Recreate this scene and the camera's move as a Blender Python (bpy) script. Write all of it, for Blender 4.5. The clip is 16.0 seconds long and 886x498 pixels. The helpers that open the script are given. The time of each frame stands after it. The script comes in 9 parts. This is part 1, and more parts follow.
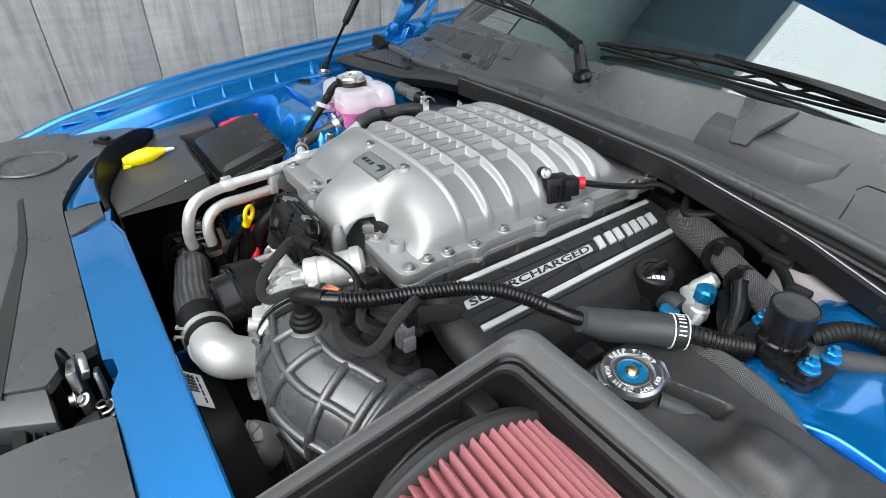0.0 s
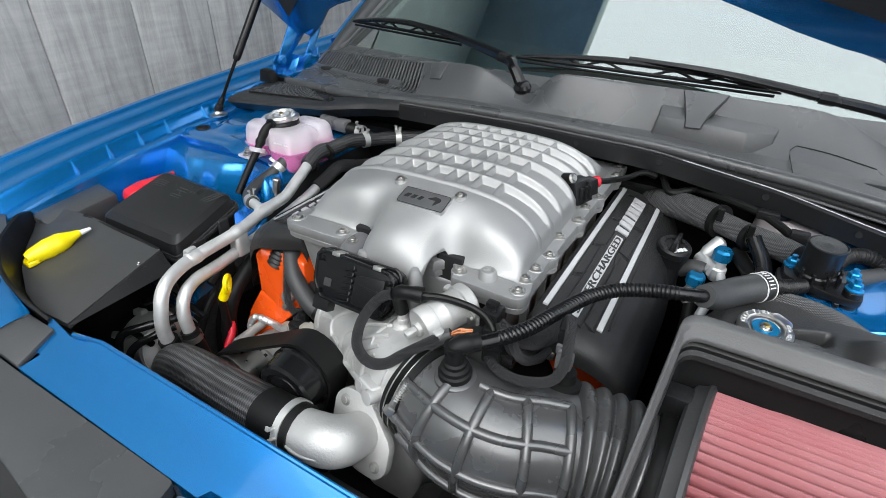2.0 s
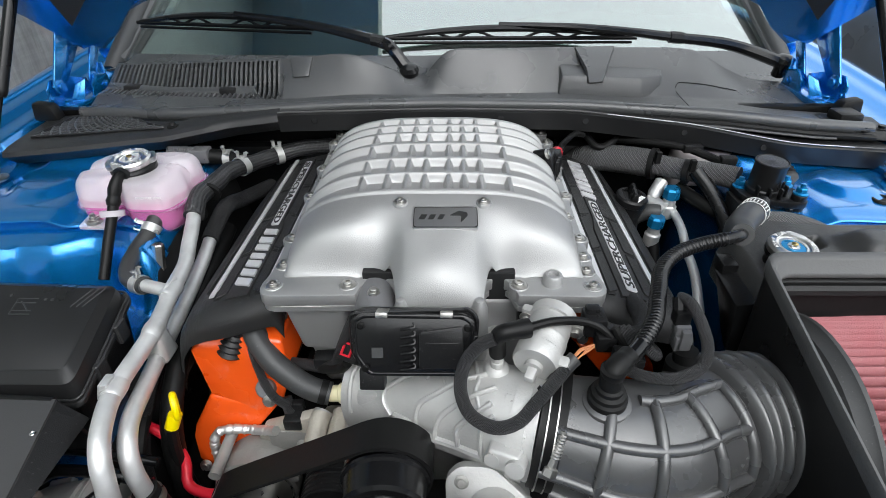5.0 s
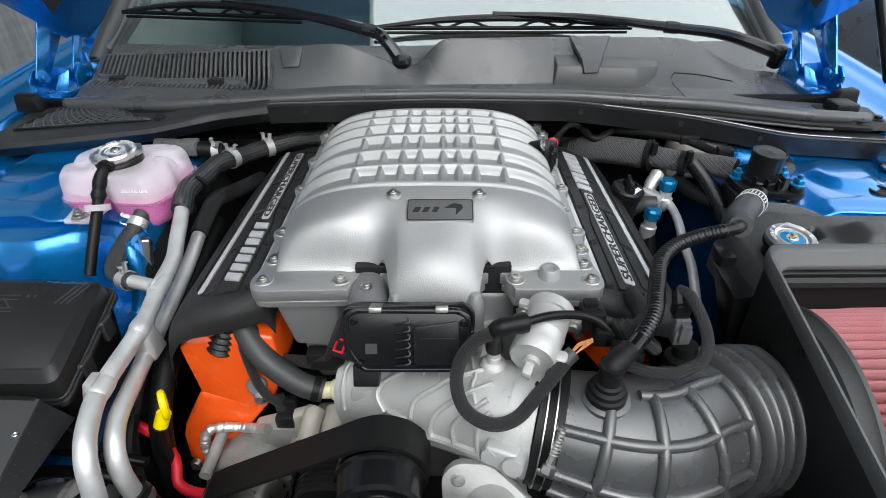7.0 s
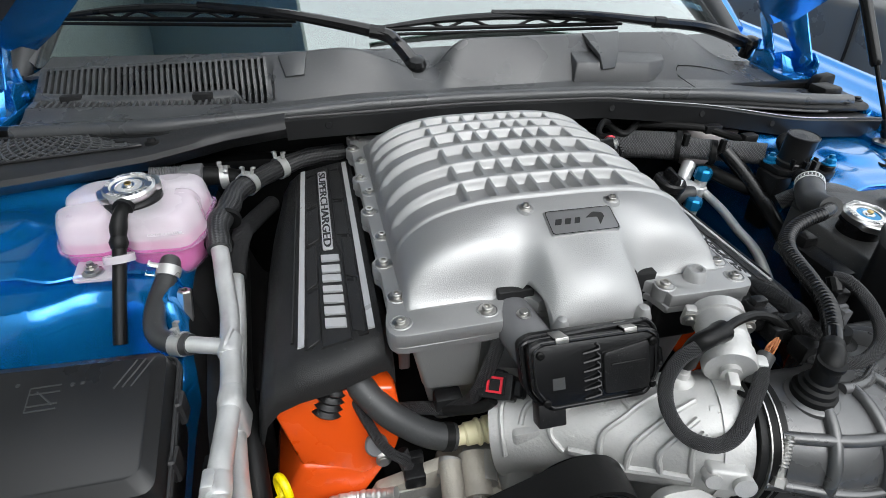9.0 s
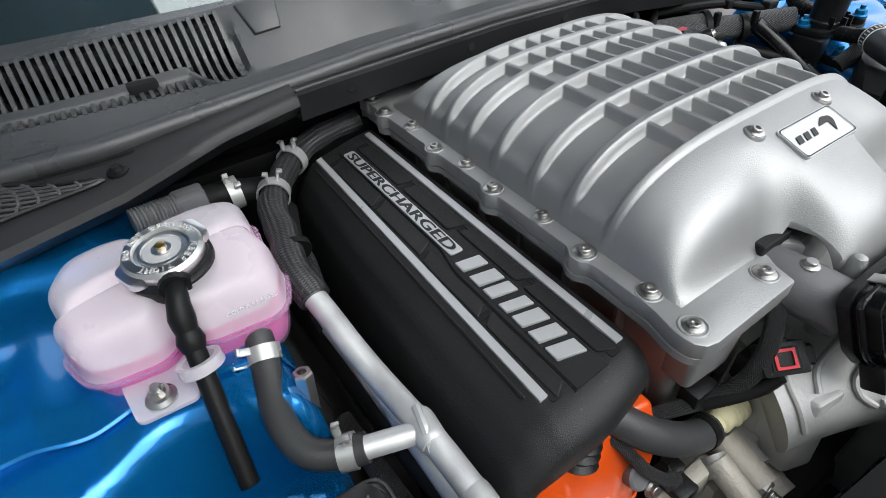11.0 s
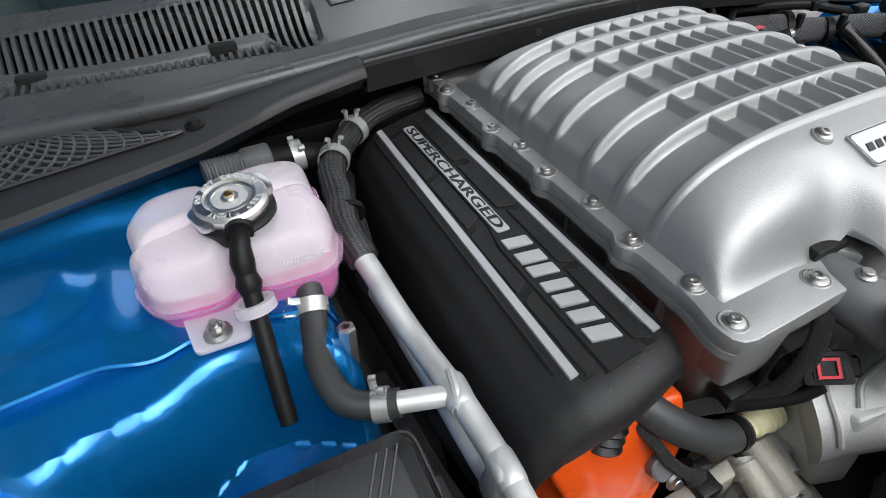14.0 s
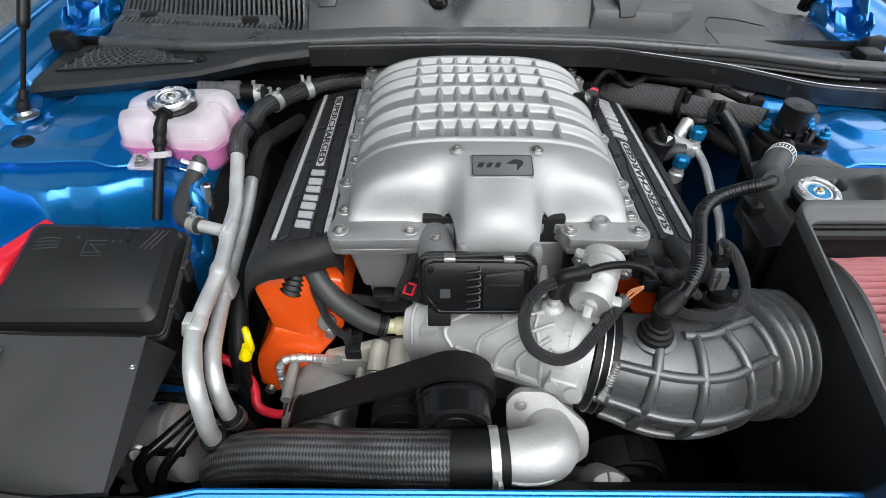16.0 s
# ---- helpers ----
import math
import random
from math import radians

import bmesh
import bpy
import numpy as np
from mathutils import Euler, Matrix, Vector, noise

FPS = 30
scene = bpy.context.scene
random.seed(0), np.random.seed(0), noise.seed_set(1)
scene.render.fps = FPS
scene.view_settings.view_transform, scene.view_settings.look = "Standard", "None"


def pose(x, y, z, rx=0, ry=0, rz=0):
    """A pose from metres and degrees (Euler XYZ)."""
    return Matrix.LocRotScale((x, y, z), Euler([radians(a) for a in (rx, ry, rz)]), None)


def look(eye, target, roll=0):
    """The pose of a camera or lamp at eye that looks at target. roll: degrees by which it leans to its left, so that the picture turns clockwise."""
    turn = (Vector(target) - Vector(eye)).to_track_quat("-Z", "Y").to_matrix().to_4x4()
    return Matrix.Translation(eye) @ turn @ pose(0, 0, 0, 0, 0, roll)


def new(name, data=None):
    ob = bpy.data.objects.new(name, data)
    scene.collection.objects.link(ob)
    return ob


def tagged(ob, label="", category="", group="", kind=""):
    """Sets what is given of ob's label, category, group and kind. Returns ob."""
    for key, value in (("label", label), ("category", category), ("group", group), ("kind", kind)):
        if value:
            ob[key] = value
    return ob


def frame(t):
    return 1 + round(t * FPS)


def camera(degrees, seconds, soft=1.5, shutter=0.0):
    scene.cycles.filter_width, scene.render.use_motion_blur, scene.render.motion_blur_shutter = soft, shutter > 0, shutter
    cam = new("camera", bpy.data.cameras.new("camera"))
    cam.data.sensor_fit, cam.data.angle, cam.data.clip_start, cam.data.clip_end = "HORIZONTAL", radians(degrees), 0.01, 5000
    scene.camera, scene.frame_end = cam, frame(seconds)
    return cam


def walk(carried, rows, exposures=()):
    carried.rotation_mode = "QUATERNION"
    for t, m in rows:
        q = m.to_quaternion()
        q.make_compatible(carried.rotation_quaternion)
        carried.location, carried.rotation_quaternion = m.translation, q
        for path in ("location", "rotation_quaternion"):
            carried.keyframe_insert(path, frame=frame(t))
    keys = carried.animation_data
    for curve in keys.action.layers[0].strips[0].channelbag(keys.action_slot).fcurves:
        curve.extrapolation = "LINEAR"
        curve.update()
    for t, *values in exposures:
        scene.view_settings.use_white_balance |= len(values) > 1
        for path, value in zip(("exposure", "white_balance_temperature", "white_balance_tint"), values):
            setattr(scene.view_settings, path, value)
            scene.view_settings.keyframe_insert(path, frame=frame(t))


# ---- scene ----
cam = camera(79.9, 16.0, soft=0.7)
PATH = [
    (0, (0.594, -0.264, 1.278), (-0.749, 0.721, 0.17), 0.9),
    (0.5, (0.595, -0.301, 1.279), (-0.685, 0.793, 0.199), 1.5),
    (1, (0.512, -0.423, 1.288), (-0.653, 0.816, 0.236), 2.0),
    (1.5, (0.436, -0.5, 1.286), (-0.596, 0.866, 0.252), 1.5),
    (2, (0.341, -0.474, 1.28), (-0.508, 1.005, 0.234), 1.0),
    (2.5, (0.241, -0.438, 1.266), (-0.41, 1.124, 0.2), 0.3),
    (3, (0.106, -0.46, 1.261), (-0.323, 1.17, 0.185), 0.2),
    (3.5, (0.023, -0.475, 1.267), (-0.234, 1.185, 0.182), -0.4),
    (4, (0.034, -0.466, 1.264), (-0.101, 1.203, 0.169), -0.8),
    (4.5, (0.025, -0.455, 1.263), (-0.039, 1.216, 0.165), -0.9),
    (7, (0.021, -0.437, 1.255), (0.006, 1.219, 0.134), -0.5),
    (7.5, (0.021, -0.439, 1.254), (0.024, 1.217, 0.132), -0.3),
    (8, (0.019, -0.44, 1.255), (0.086, 1.217, 0.136), 0.0),
    (8.5, (-0.02, -0.417, 1.251), (0.185, 1.234, 0.141), 0.7),
    (9, (-0.217, -0.352, 1.235), (0.17, 1.267, 0.127), 1.0),
    (9.5, (-0.388, -0.296, 1.227), (0.176, 1.261, 0.105), 0.2),
    (9.7, (-0.424, -0.267, 1.223), (0.209, 1.25, 0.085), -0.1),
    (11.8, (-0.416, -0.069, 1.181), (0.378, 1.145, -0.196), -4.6),
    (12, (-0.418, -0.071, 1.18), (0.377, 1.138, -0.201), -4.5),
    (12.5, (-0.419, -0.076, 1.182), (0.38, 1.134, -0.196), -4.2),
    (13, (-0.418, -0.081, 1.182), (0.36, 1.149, -0.189), -4.2),
    (13.5, (-0.419, -0.089, 1.184), (0.309, 1.188, -0.172), -3.8),
    (14, (-0.429, -0.121, 1.192), (0.187, 1.234, -0.144), -3.0),
    (14.5, (-0.426, -0.236, 1.195), (0.02, 1.198, -0.125), -1.7),
    (15, (-0.311, -0.347, 1.219), (-0.053, 1.124, -0.111), -0.2),
    (15.5, (-0.134, -0.413, 1.252), (-0.042, 1.07, -0.086), 0.2),
    (16, (-0.059, -0.46, 1.308), (-0.037, 1.023, -0.034), 0.7),
]
walk(cam, [(t, look(eye, target, roll)) for t, eye, target, roll in PATH],
     exposures=[(0, 1.55), (1.5, 1.40), (2.5, 1.32), (3.5, 1.28), (7, 1.25), (9, 1.19), (9.7, 1.15), (12, 1.12), (13.5, 1.12), (14.5, 1.15), (15.3, 1.23), (16, 1.27)])

# ---- daylight: pale overcast sky with a veiled sun ----
SUN_EL, SUN_AZ = 50.0, 163.0
world = bpy.data.worlds.new("overcast_sky")
scene.world = world
world.use_nodes = True
wn = world.node_tree.nodes
wn.clear()
sky = wn.new("ShaderNodeTexSky")
sky.sky_type = "NISHITA"
sky.sun_disc = False
sky.sun_elevation = radians(SUN_EL)
sky.sun_rotation = radians(SUN_AZ)
sky.dust_density = 4.0
pale = wn.new("ShaderNodeHueSaturation")
pale.inputs["Saturation"].default_value = 0.05
back = wn.new("ShaderNodeBackground")
back.inputs["Strength"].default_value = 0.16
outw = wn.new("ShaderNodeOutputWorld")
world.node_tree.links.new(sky.outputs[0], pale.inputs["Color"])
cloud = wn.new("ShaderNodeMix")
cloud.data_type = "RGBA"
cloud.inputs[0].default_value = 0.55
cloud.inputs[7].default_value = (4.65, 5.1, 5.45, 1)
world.node_tree.links.new(pale.outputs[0], cloud.inputs[6])
world.node_tree.links.new(cloud.outputs[2], back.inputs["Color"])
world.node_tree.links.new(back.outputs[0], outw.inputs["Surface"])
sun_data = bpy.data.lights.new("sun", "SUN")
sun_data.energy = 0.75
sun_data.angle = radians(90)
sun_data.color = (0.95, 0.98, 1.0)
sun = new("sun", sun_data)
sun_dir = Vector((math.sin(radians(SUN_AZ)) * math.cos(radians(SUN_EL)), math.cos(radians(SUN_AZ)) * math.cos(radians(SUN_EL)), math.sin(radians(SUN_EL))))
sun.matrix_world = look(sun_dir * 20, (0, 0, 0))

# ---- materials ----
def material(name, color, rough=0.5, metal=0.0, coat=0.0, grain=0.0, grain_size=400.0, stain=0.12, stain_size=9.0, rough_var=0.12, **more):
    """A procedural surface: base colour with stains at two scales, uneven gloss and fine relief."""
    m = bpy.data.materials.new(name)
    m.use_nodes = True
    nt = m.node_tree
    b = nt.nodes["Principled BSDF"]
    b.inputs["Metallic"].default_value = metal
    b.inputs["Coat Weight"].default_value = coat
    b.inputs["Coat Roughness"].default_value = 0.06
    for key, value in more.items():
        b.inputs[key.replace("_", " ")].default_value = value
    co = nt.nodes.new("ShaderNodeTexCoord")
    big = nt.nodes.new("ShaderNodeTexNoise")
    big.inputs["Scale"].default_value = stain_size
    big.inputs["Detail"].default_value = 6
    fine = nt.nodes.new("ShaderNodeTexNoise")
    fine.inputs["Scale"].default_value = grain_size
    fine.inputs["Detail"].default_value = 3
    for n in (big, fine):
        nt.links.new(co.outputs["Object"], n.inputs["Vector"])
    mixed = nt.nodes.new("ShaderNodeMix")
    mixed.data_type = "RGBA"
    mixed.inputs[6].default_value = [min(1, c * (1 - stain)) for c in color] + [1]
    mixed.inputs[7].default_value = [min(1, c * (1 + stain)) for c in color] + [1]
    nt.links.new(big.outputs[0], mixed.inputs[0])
    nt.links.new(mixed.outputs[2], b.inputs["Base Color"])
    rr = nt.nodes.new("ShaderNodeMapRange")
    rr.inputs[1].default_value, rr.inputs[2].default_value = 0.3, 0.7
    rr.inputs[3].default_value, rr.inputs[4].default_value = max(0.02, rough - rough_var), min(1, rough + rough_var)
    nt.links.new(big.outputs[0], rr.inputs[0])
    nt.links.new(rr.outputs[0], b.inputs["Roughness"])
    if grain:
        bump = nt.nodes.new("ShaderNodeBump")
        bump.inputs["Strength"].default_value = grain
        bump.inputs["Distance"].default_value = 0.001
        nt.links.new(fine.outputs[0], bump.inputs["Height"])
        nt.links.new(bump.outputs[0], b.inputs["Normal"])
    return m


def braided(name, dark, light, cell, rough=0.55, ridges=False):
    """A woven sleeve; the mesh's UV runs in metres along and round the hose."""
    m = material(name, dark, rough)
    nt = m.node_tree
    b = nt.nodes["Principled BSDF"]
    uv = nt.nodes.new("ShaderNodeUVMap")
    sep = nt.nodes.new("ShaderNodeSeparateXYZ")
    nt.links.new(uv.outputs[0], sep.inputs[0])

    def calc(op, a, c):
        n = nt.nodes.new("ShaderNodeMath")
        n.operation = op
        for i, v in enumerate((a, c)):
            if v is None:
                continue
            if isinstance(v, (int, float)):
                n.inputs[i].default_value = v
            else:
                nt.links.new(v, n.inputs[i])
        return n.outputs[0]
    k = 2 * math.pi / cell
    if ridges:
        zig = calc("MULTIPLY", calc("ABSOLUTE", calc("SINE", calc("MULTIPLY", sep.outputs[1], k * 0.5), None), None), 2.2)
        knit = calc("SINE", calc("ADD", calc("MULTIPLY", sep.outputs[0], k * 2.2), zig), None)
        row = calc("SINE", calc("MULTIPLY", sep.outputs[1], k), None)
        patch = nt.nodes.new("ShaderNodeTexNoise")
        patch.inputs["Scale"].default_value = 38.0
        patch.inputs["Detail"].default_value = 3
        stretch = nt.nodes.new("ShaderNodeMapping")
        stretch.inputs["Scale"].default_value = (0.35, 1.6, 1)
        nt.links.new(uv.outputs[0], stretch.inputs[0])
        nt.links.new(stretch.outputs[0], patch.inputs["Vector"])
        wear = nt.nodes.new("ShaderNodeMapRange")
        wear.inputs[1].default_value, wear.inputs[2].default_value, wear.inputs[3].default_value = 0.38, 0.56, 0.40
        nt.links.new(patch.outputs[0], wear.inputs[0])
        both = calc("ADD", calc("MULTIPLY", knit, 0.40), calc("MULTIPLY", row, 0.60))
        h = calc("SUBTRACT", calc("MULTIPLY", calc("ADD", both, 1.0), wear.outputs[0]), 1.0)
    else:
        along = calc("MULTIPLY", sep.outputs[0], 0.55)
        p = calc("SINE", calc("MULTIPLY", calc("ADD", along, sep.outputs[1]), k), None)
        q = calc("SINE", calc("MULTIPLY", calc("SUBTRACT", along, sep.outputs[1]), k), None)
        h = calc("SUBTRACT", calc("MULTIPLY", calc("ABSOLUTE", calc("MULTIPLY", p, q), None), 2.0), 1.0)
    # base colour follows weave height: painted crevice shade and thread highlights
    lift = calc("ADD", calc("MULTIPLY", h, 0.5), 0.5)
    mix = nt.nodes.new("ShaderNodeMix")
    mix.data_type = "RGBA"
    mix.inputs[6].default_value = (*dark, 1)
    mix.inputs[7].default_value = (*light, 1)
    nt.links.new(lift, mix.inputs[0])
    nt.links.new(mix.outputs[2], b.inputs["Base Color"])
    bump = nt.nodes.new("ShaderNodeBump")
    bump.inputs["Strength"].default_value = 0.8
    bump.inputs["Distance"].default_value = 0.0012
    nt.links.new(lift, bump.inputs["Height"])
    nt.links.new(bump.outputs[0], b.inputs["Normal"])
    return m


CAST = material("cast_silver", (0.40, 0.40, 0.398), 0.52, 0.74, grain=0.34, grain_size=1000, stain=0.05, rough_var=0.06)
RAWCAST = material("raw_cast_aluminium", (0.50, 0.497, 0.487), 0.58, 0.60, grain=0.45, grain_size=330, stain=0.28, stain_size=26)
PIPE_AL = material("drawn_aluminium", (0.64, 0.64, 0.635), 0.47, 0.6, grain=0.35, grain_size=140, stain=0.30, stain_size=45)
STEEL = material("zinc_steel", (0.50, 0.49, 0.47), 0.36, 1.0, grain=0.1, stain=0.15, stain_size=60)
CHROME = material("bright_plated_steel", (0.72, 0.71, 0.69), 0.16, 1.0, stain=0.06, rough_var=0.05)
SPRINGST = material("pale_clamp_steel", (0.55, 0.55, 0.535), 0.36, 0.6, stain=0.08)
BLUE = material("blue_metallic_paint", (0.003, 0.205, 0.575), 0.25, 0.70, coat=1.0, stain=0.02, rough_var=0.0)
TUBEBLK = material("moulded_black_rubber", (0.055, 0.055, 0.056), 0.28, Specular_IOR_Level=1.0, grain=0.12, grain_size=260, stain=0.3, stain_size=14)
PLASTIC = material("black_satin_plastic", (0.009, 0.009, 0.0095), 0.36, Specular_IOR_Level=0.25, grain=0.25, grain_size=900, stain=0.25)
CORNERBLK = material("scuffed_black_plastic", (0.044, 0.044, 0.045), 0.42, Specular_IOR_Level=0.4, grain=0.2, grain_size=1200, stain=0.2, stain_size=14)
SHELFBLK = material("dull_black_plastic", (0.024, 0.024, 0.025), 0.40, Specular_IOR_Level=0.4, grain=0.25, grain_size=1500, stain=0.15)
COWL = material("grey_black_plastic", (0.056, 0.057, 0.059), 0.31, Specular_IOR_Level=0.65, grain=0.25, grain_size=1500, stain=0.12)
AIRBOX = material("dusty_black_plastic", (0.030, 0.030, 0.030), 0.40, grain=0.5, grain_size=900, stain=0.35, stain_size=20)
CAPSTEEL = material("pressed_cap_steel", (0.78, 0.77, 0.75), 0.30, 1.0, stain=0.06, rough_var=0.05)
GLOSSBLK = material("black_gloss_plastic", (0.006, 0.006, 0.0065), 0.22, Specular_IOR_Level=0.35, stain=0.2, grain=0.08, grain_size=200)
COVER = material("black_crackle_plastic", (0.020, 0.020, 0.0205), 0.40, Specular_IOR_Level=0.30, grain=0.5, grain_size=1100, stain=0.15)
RUBBER = material("black_rubber", (0.008, 0.008, 0.008), 0.44, Specular_IOR_Level=0.18, grain=0.15, grain_size=300, stain=0.3)
HOSE = material("grey_rubber_hose", (0.035, 0.036, 0.037), 0.5, grain=0.15, grain_size=300, stain=0.25)
SEAL = material("foam_rubber_seal", (0.082, 0.082, 0.083), 0.55, grain=0.4, grain_size=500, stain=0.2)
BLACKMET = material("black_painted_steel", (0.004, 0.004, 0.004), 0.34, 0.0, Specular_IOR_Level=0.11, grain=0.12, stain=0.3)
ORANGE = material("orange_engine_paint", (0.75, 0.085, 0.008), 0.24, coat=0.7, grain=0.45, grain_size=70, stain=0.08)
RED = material("red_plastic", (0.62, 0.012, 0.03), 0.4, grain=0.2, stain=0.08)
YELLOW = material("yellow_plastic", (0.85, 0.68, 0.0), 0.35, stain=0.06)
CREAM = material("cream_plastic", (0.72, 0.66, 0.42), 0.4, stain=0.08)
WHITE = material("white_print", (0.75, 0.75, 0.75), 0.5, stain=0.04)
INK = material("black_print", (0.015, 0.015, 0.015), 0.45)
SILVERP = material("silver_trim", (0.56, 0.56, 0.57), 0.36, 0.25, stain=0.05)
ANOBLUE = material("blue_anodised", (0.01, 0.22, 0.47), 0.33, 0.6, grain=0.2, stain=0.25, stain_size=60)
COPPER = material("copper_wire", (0.50, 0.19, 0.08), 0.45, 0.4)
FOIL = material("heat_foil", (0.62, 0.62, 0.61), 0.46, 0.9, grain=1.0, grain_size=260, stain=0.1)
BADGE = material("brushed_badge_metal", (0.60, 0.60, 0.605), 0.36, 1.0, grain=0.05, grain_size=900, stain=0.06, rough_var=0.04)
BRASS = material("brass", (0.6, 0.42, 0.16), 0.3, 1.0, stain=0.2, stain_size=80)
PLEAT = material("pink_filter_cotton", (0.33, 0.105, 0.115), 0.75, grain=0.6, grain_size=900, stain=0.1, stain_size=40)
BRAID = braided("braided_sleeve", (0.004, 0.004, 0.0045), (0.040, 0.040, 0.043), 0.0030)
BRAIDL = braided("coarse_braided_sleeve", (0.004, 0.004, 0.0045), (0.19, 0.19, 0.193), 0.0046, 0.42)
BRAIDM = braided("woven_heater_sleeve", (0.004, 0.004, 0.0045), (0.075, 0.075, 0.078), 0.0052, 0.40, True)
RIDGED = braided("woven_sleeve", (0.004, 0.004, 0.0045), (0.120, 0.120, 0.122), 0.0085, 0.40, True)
GRIMECAST = material("grimy_cast_aluminium", (0.34, 0.335, 0.32), 0.5, 0.6, grain=0.6, grain_size=300, stain=0.45, stain_size=30)
DIRTYCAST = material("dusty_cast_aluminium", (0.40, 0.37, 0.32), 0.6, 0.35, grain=0.6, grain_size=300, stain=0.35, stain_size=40)
SATIN = material("satin_black_plastic", (0.013, 0.013, 0.0135), 0.34, Specular_IOR_Level=0.36, grain=0.05, grain_size=900, stain=0.2)
ASPHALT = material("asphalt", (0.05, 0.05, 0.05), 0.85, grain=1.0, grain_size=300, stain=0.25, stain_size=2)
# near-black that paints the shade of gaps, holes and deep places
DARK = material("deep_shade_black", (0.004, 0.004, 0.0045), 0.8, stain=0.4)
HEADLINER = material("dark_trim_fabric", (0.02, 0.02, 0.022), 0.8, grain=0.4)
SOFFIT = material("dark_painted_boards", (0.30, 0.35, 0.32), 0.7, grain=0.3, stain=0.3)
GREYCAR = material("grey_car_paint", (0.16, 0.16, 0.155), 0.35, 0.3, coat=0.6, stain=0.05)
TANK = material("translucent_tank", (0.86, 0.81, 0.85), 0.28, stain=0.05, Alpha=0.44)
# lilac tint paints in the blue reflected over the pink coolant
TANKLOW = material("lilac_tank", (0.74, 0.46, 0.70), 0.28, stain=0.08, Alpha=0.30)
COOLANT = material("pink_coolant", (0.66, 0.045, 0.33), 0.3, stain=0.06)
# coolant paled to paint the haze seen through the milky shell
COOLANT_HAZE = material("coolant_surface", (0.86, 0.68, 0.78), 0.3, stain=0.05)
GREYPL = material("grey_plastic", (0.13, 0.13, 0.135), 0.45, grain=0.2, grain_size=700, stain=0.1)
RENDERW = material("grey_render", (0.20, 0.20, 0.195), 0.9, grain=0.6, grain_size=90, stain=0.15, stain_size=2)
BRAKETANK = material("brake_fluid_tank", (0.40, 0.36, 0.36), 0.4, stain=0.1)



def dusty(m, colour, size, cover):
    """Scatter pale dust specks and a thin uneven film over a surface."""
    nt = m.node_tree
    b = nt.nodes["Principled BSDF"]
    src = b.inputs["Base Color"].links[0].from_socket
    co = nt.nodes.new("ShaderNodeTexCoord")
    speck = nt.nodes.new("ShaderNodeTexNoise")
    speck.inputs["Scale"].default_value = size
    speck.inputs["Detail"].default_value = 2
    film = nt.nodes.new("ShaderNodeTexNoise")
    film.inputs["Scale"].default_value = size / 40
    film.inputs["Detail"].default_value = 5
    for n in (speck, film):
        nt.links.new(co.outputs["Object"], n.inputs["Vector"])
    a = nt.nodes.new("ShaderNodeMapRange")
    a.inputs[1].default_value, a.inputs[2].default_value = 0.66, 0.74
    nt.links.new(speck.outputs[0], a.inputs[0])
    f = nt.nodes.new("ShaderNodeMapRange")
    f.inputs[1].default_value, f.inputs[2].default_value, f.inputs[4].default_value = 0.42, 0.75, cover
    nt.links.new(film.outputs[0], f.inputs[0])
    top = nt.nodes.new("ShaderNodeMath")
    top.operation = "MULTIPLY_ADD"
    nt.links.new(a.outputs[0], top.inputs[0])
    top.inputs[1].default_value = 0.35
    nt.links.new(f.outputs[0], top.inputs[2])
    mx = nt.nodes.new("ShaderNodeMix")
    mx.data_type = "RGBA"
    nt.links.new(top.outputs[0], mx.inputs[0])
    nt.links.new(src, mx.inputs[6])
    mx.inputs[7].default_value = (*colour, 1)
    nt.links.new(mx.outputs[2], b.inputs["Base Color"])


dusty(AIRBOX, (0.22, 0.215, 0.21), 700, 0.18)
dusty(COWL, (0.20, 0.20, 0.20), 500, 0.05)
dusty(COVER, (0.16, 0.16, 0.16), 600, 0.02)
dusty(HOSE, (0.16, 0.16, 0.16), 500, 0.08)
dusty(PLEAT, (0.48, 0.29, 0.30), 500, 0.28)
dusty(PLASTIC, (0.14, 0.14, 0.14), 500, 0.03)

GLASS = bpy.data.materials.new("windscreen_glass")
GLASS.use_nodes = True
gb = GLASS.node_tree.nodes["Principled BSDF"]
gb.inputs["Base Color"].default_value = (0.45, 0.64, 0.55, 1)
gb.inputs["Roughness"].default_value = 0.0
gb.inputs["Transmission Weight"].default_value = 1.0
gb.inputs["IOR"].default_value = 2.7
gb.inputs["Coat Weight"].default_value = 1.0
gb.inputs["Coat Roughness"].default_value = 0.0
gb.inputs["Coat IOR"].default_value = 2.2

# weathered grey planks
WOOD = material("weathered_grey_wood", (0.33, 0.32, 0.31), 0.8, grain=0.3, grain_size=160, stain=0.1, stain_size=4)
nt = WOOD.node_tree
wb = nt.nodes["Principled BSDF"]
co = nt.nodes.new("ShaderNodeTexCoord")
oi = nt.nodes.new("ShaderNodeObjectInfo")
off = nt.nodes.new("ShaderNodeVectorMath")
off.operation = "MULTIPLY_ADD"
nt.links.new(oi.outputs["Random"], off.inputs[0])
off.inputs[1].default_value = (7, 11, 5)
nt.links.new(co.outputs["Object"], off.inputs[2])
mp = nt.nodes.new("ShaderNodeMapping")
mp.inputs["Scale"].default_value = (14, 14, 1.3)
nt.links.new(off.outputs[0], mp.inputs[0])
gn = nt.nodes.new("ShaderNodeTexNoise")
gn.inputs["Scale"].default_value = 1.6
gn.inputs["Detail"].default_value = 9
gn.inputs["Roughness"].default_value = 0.68
gn.inputs["Distortion"].default_value = 1.2
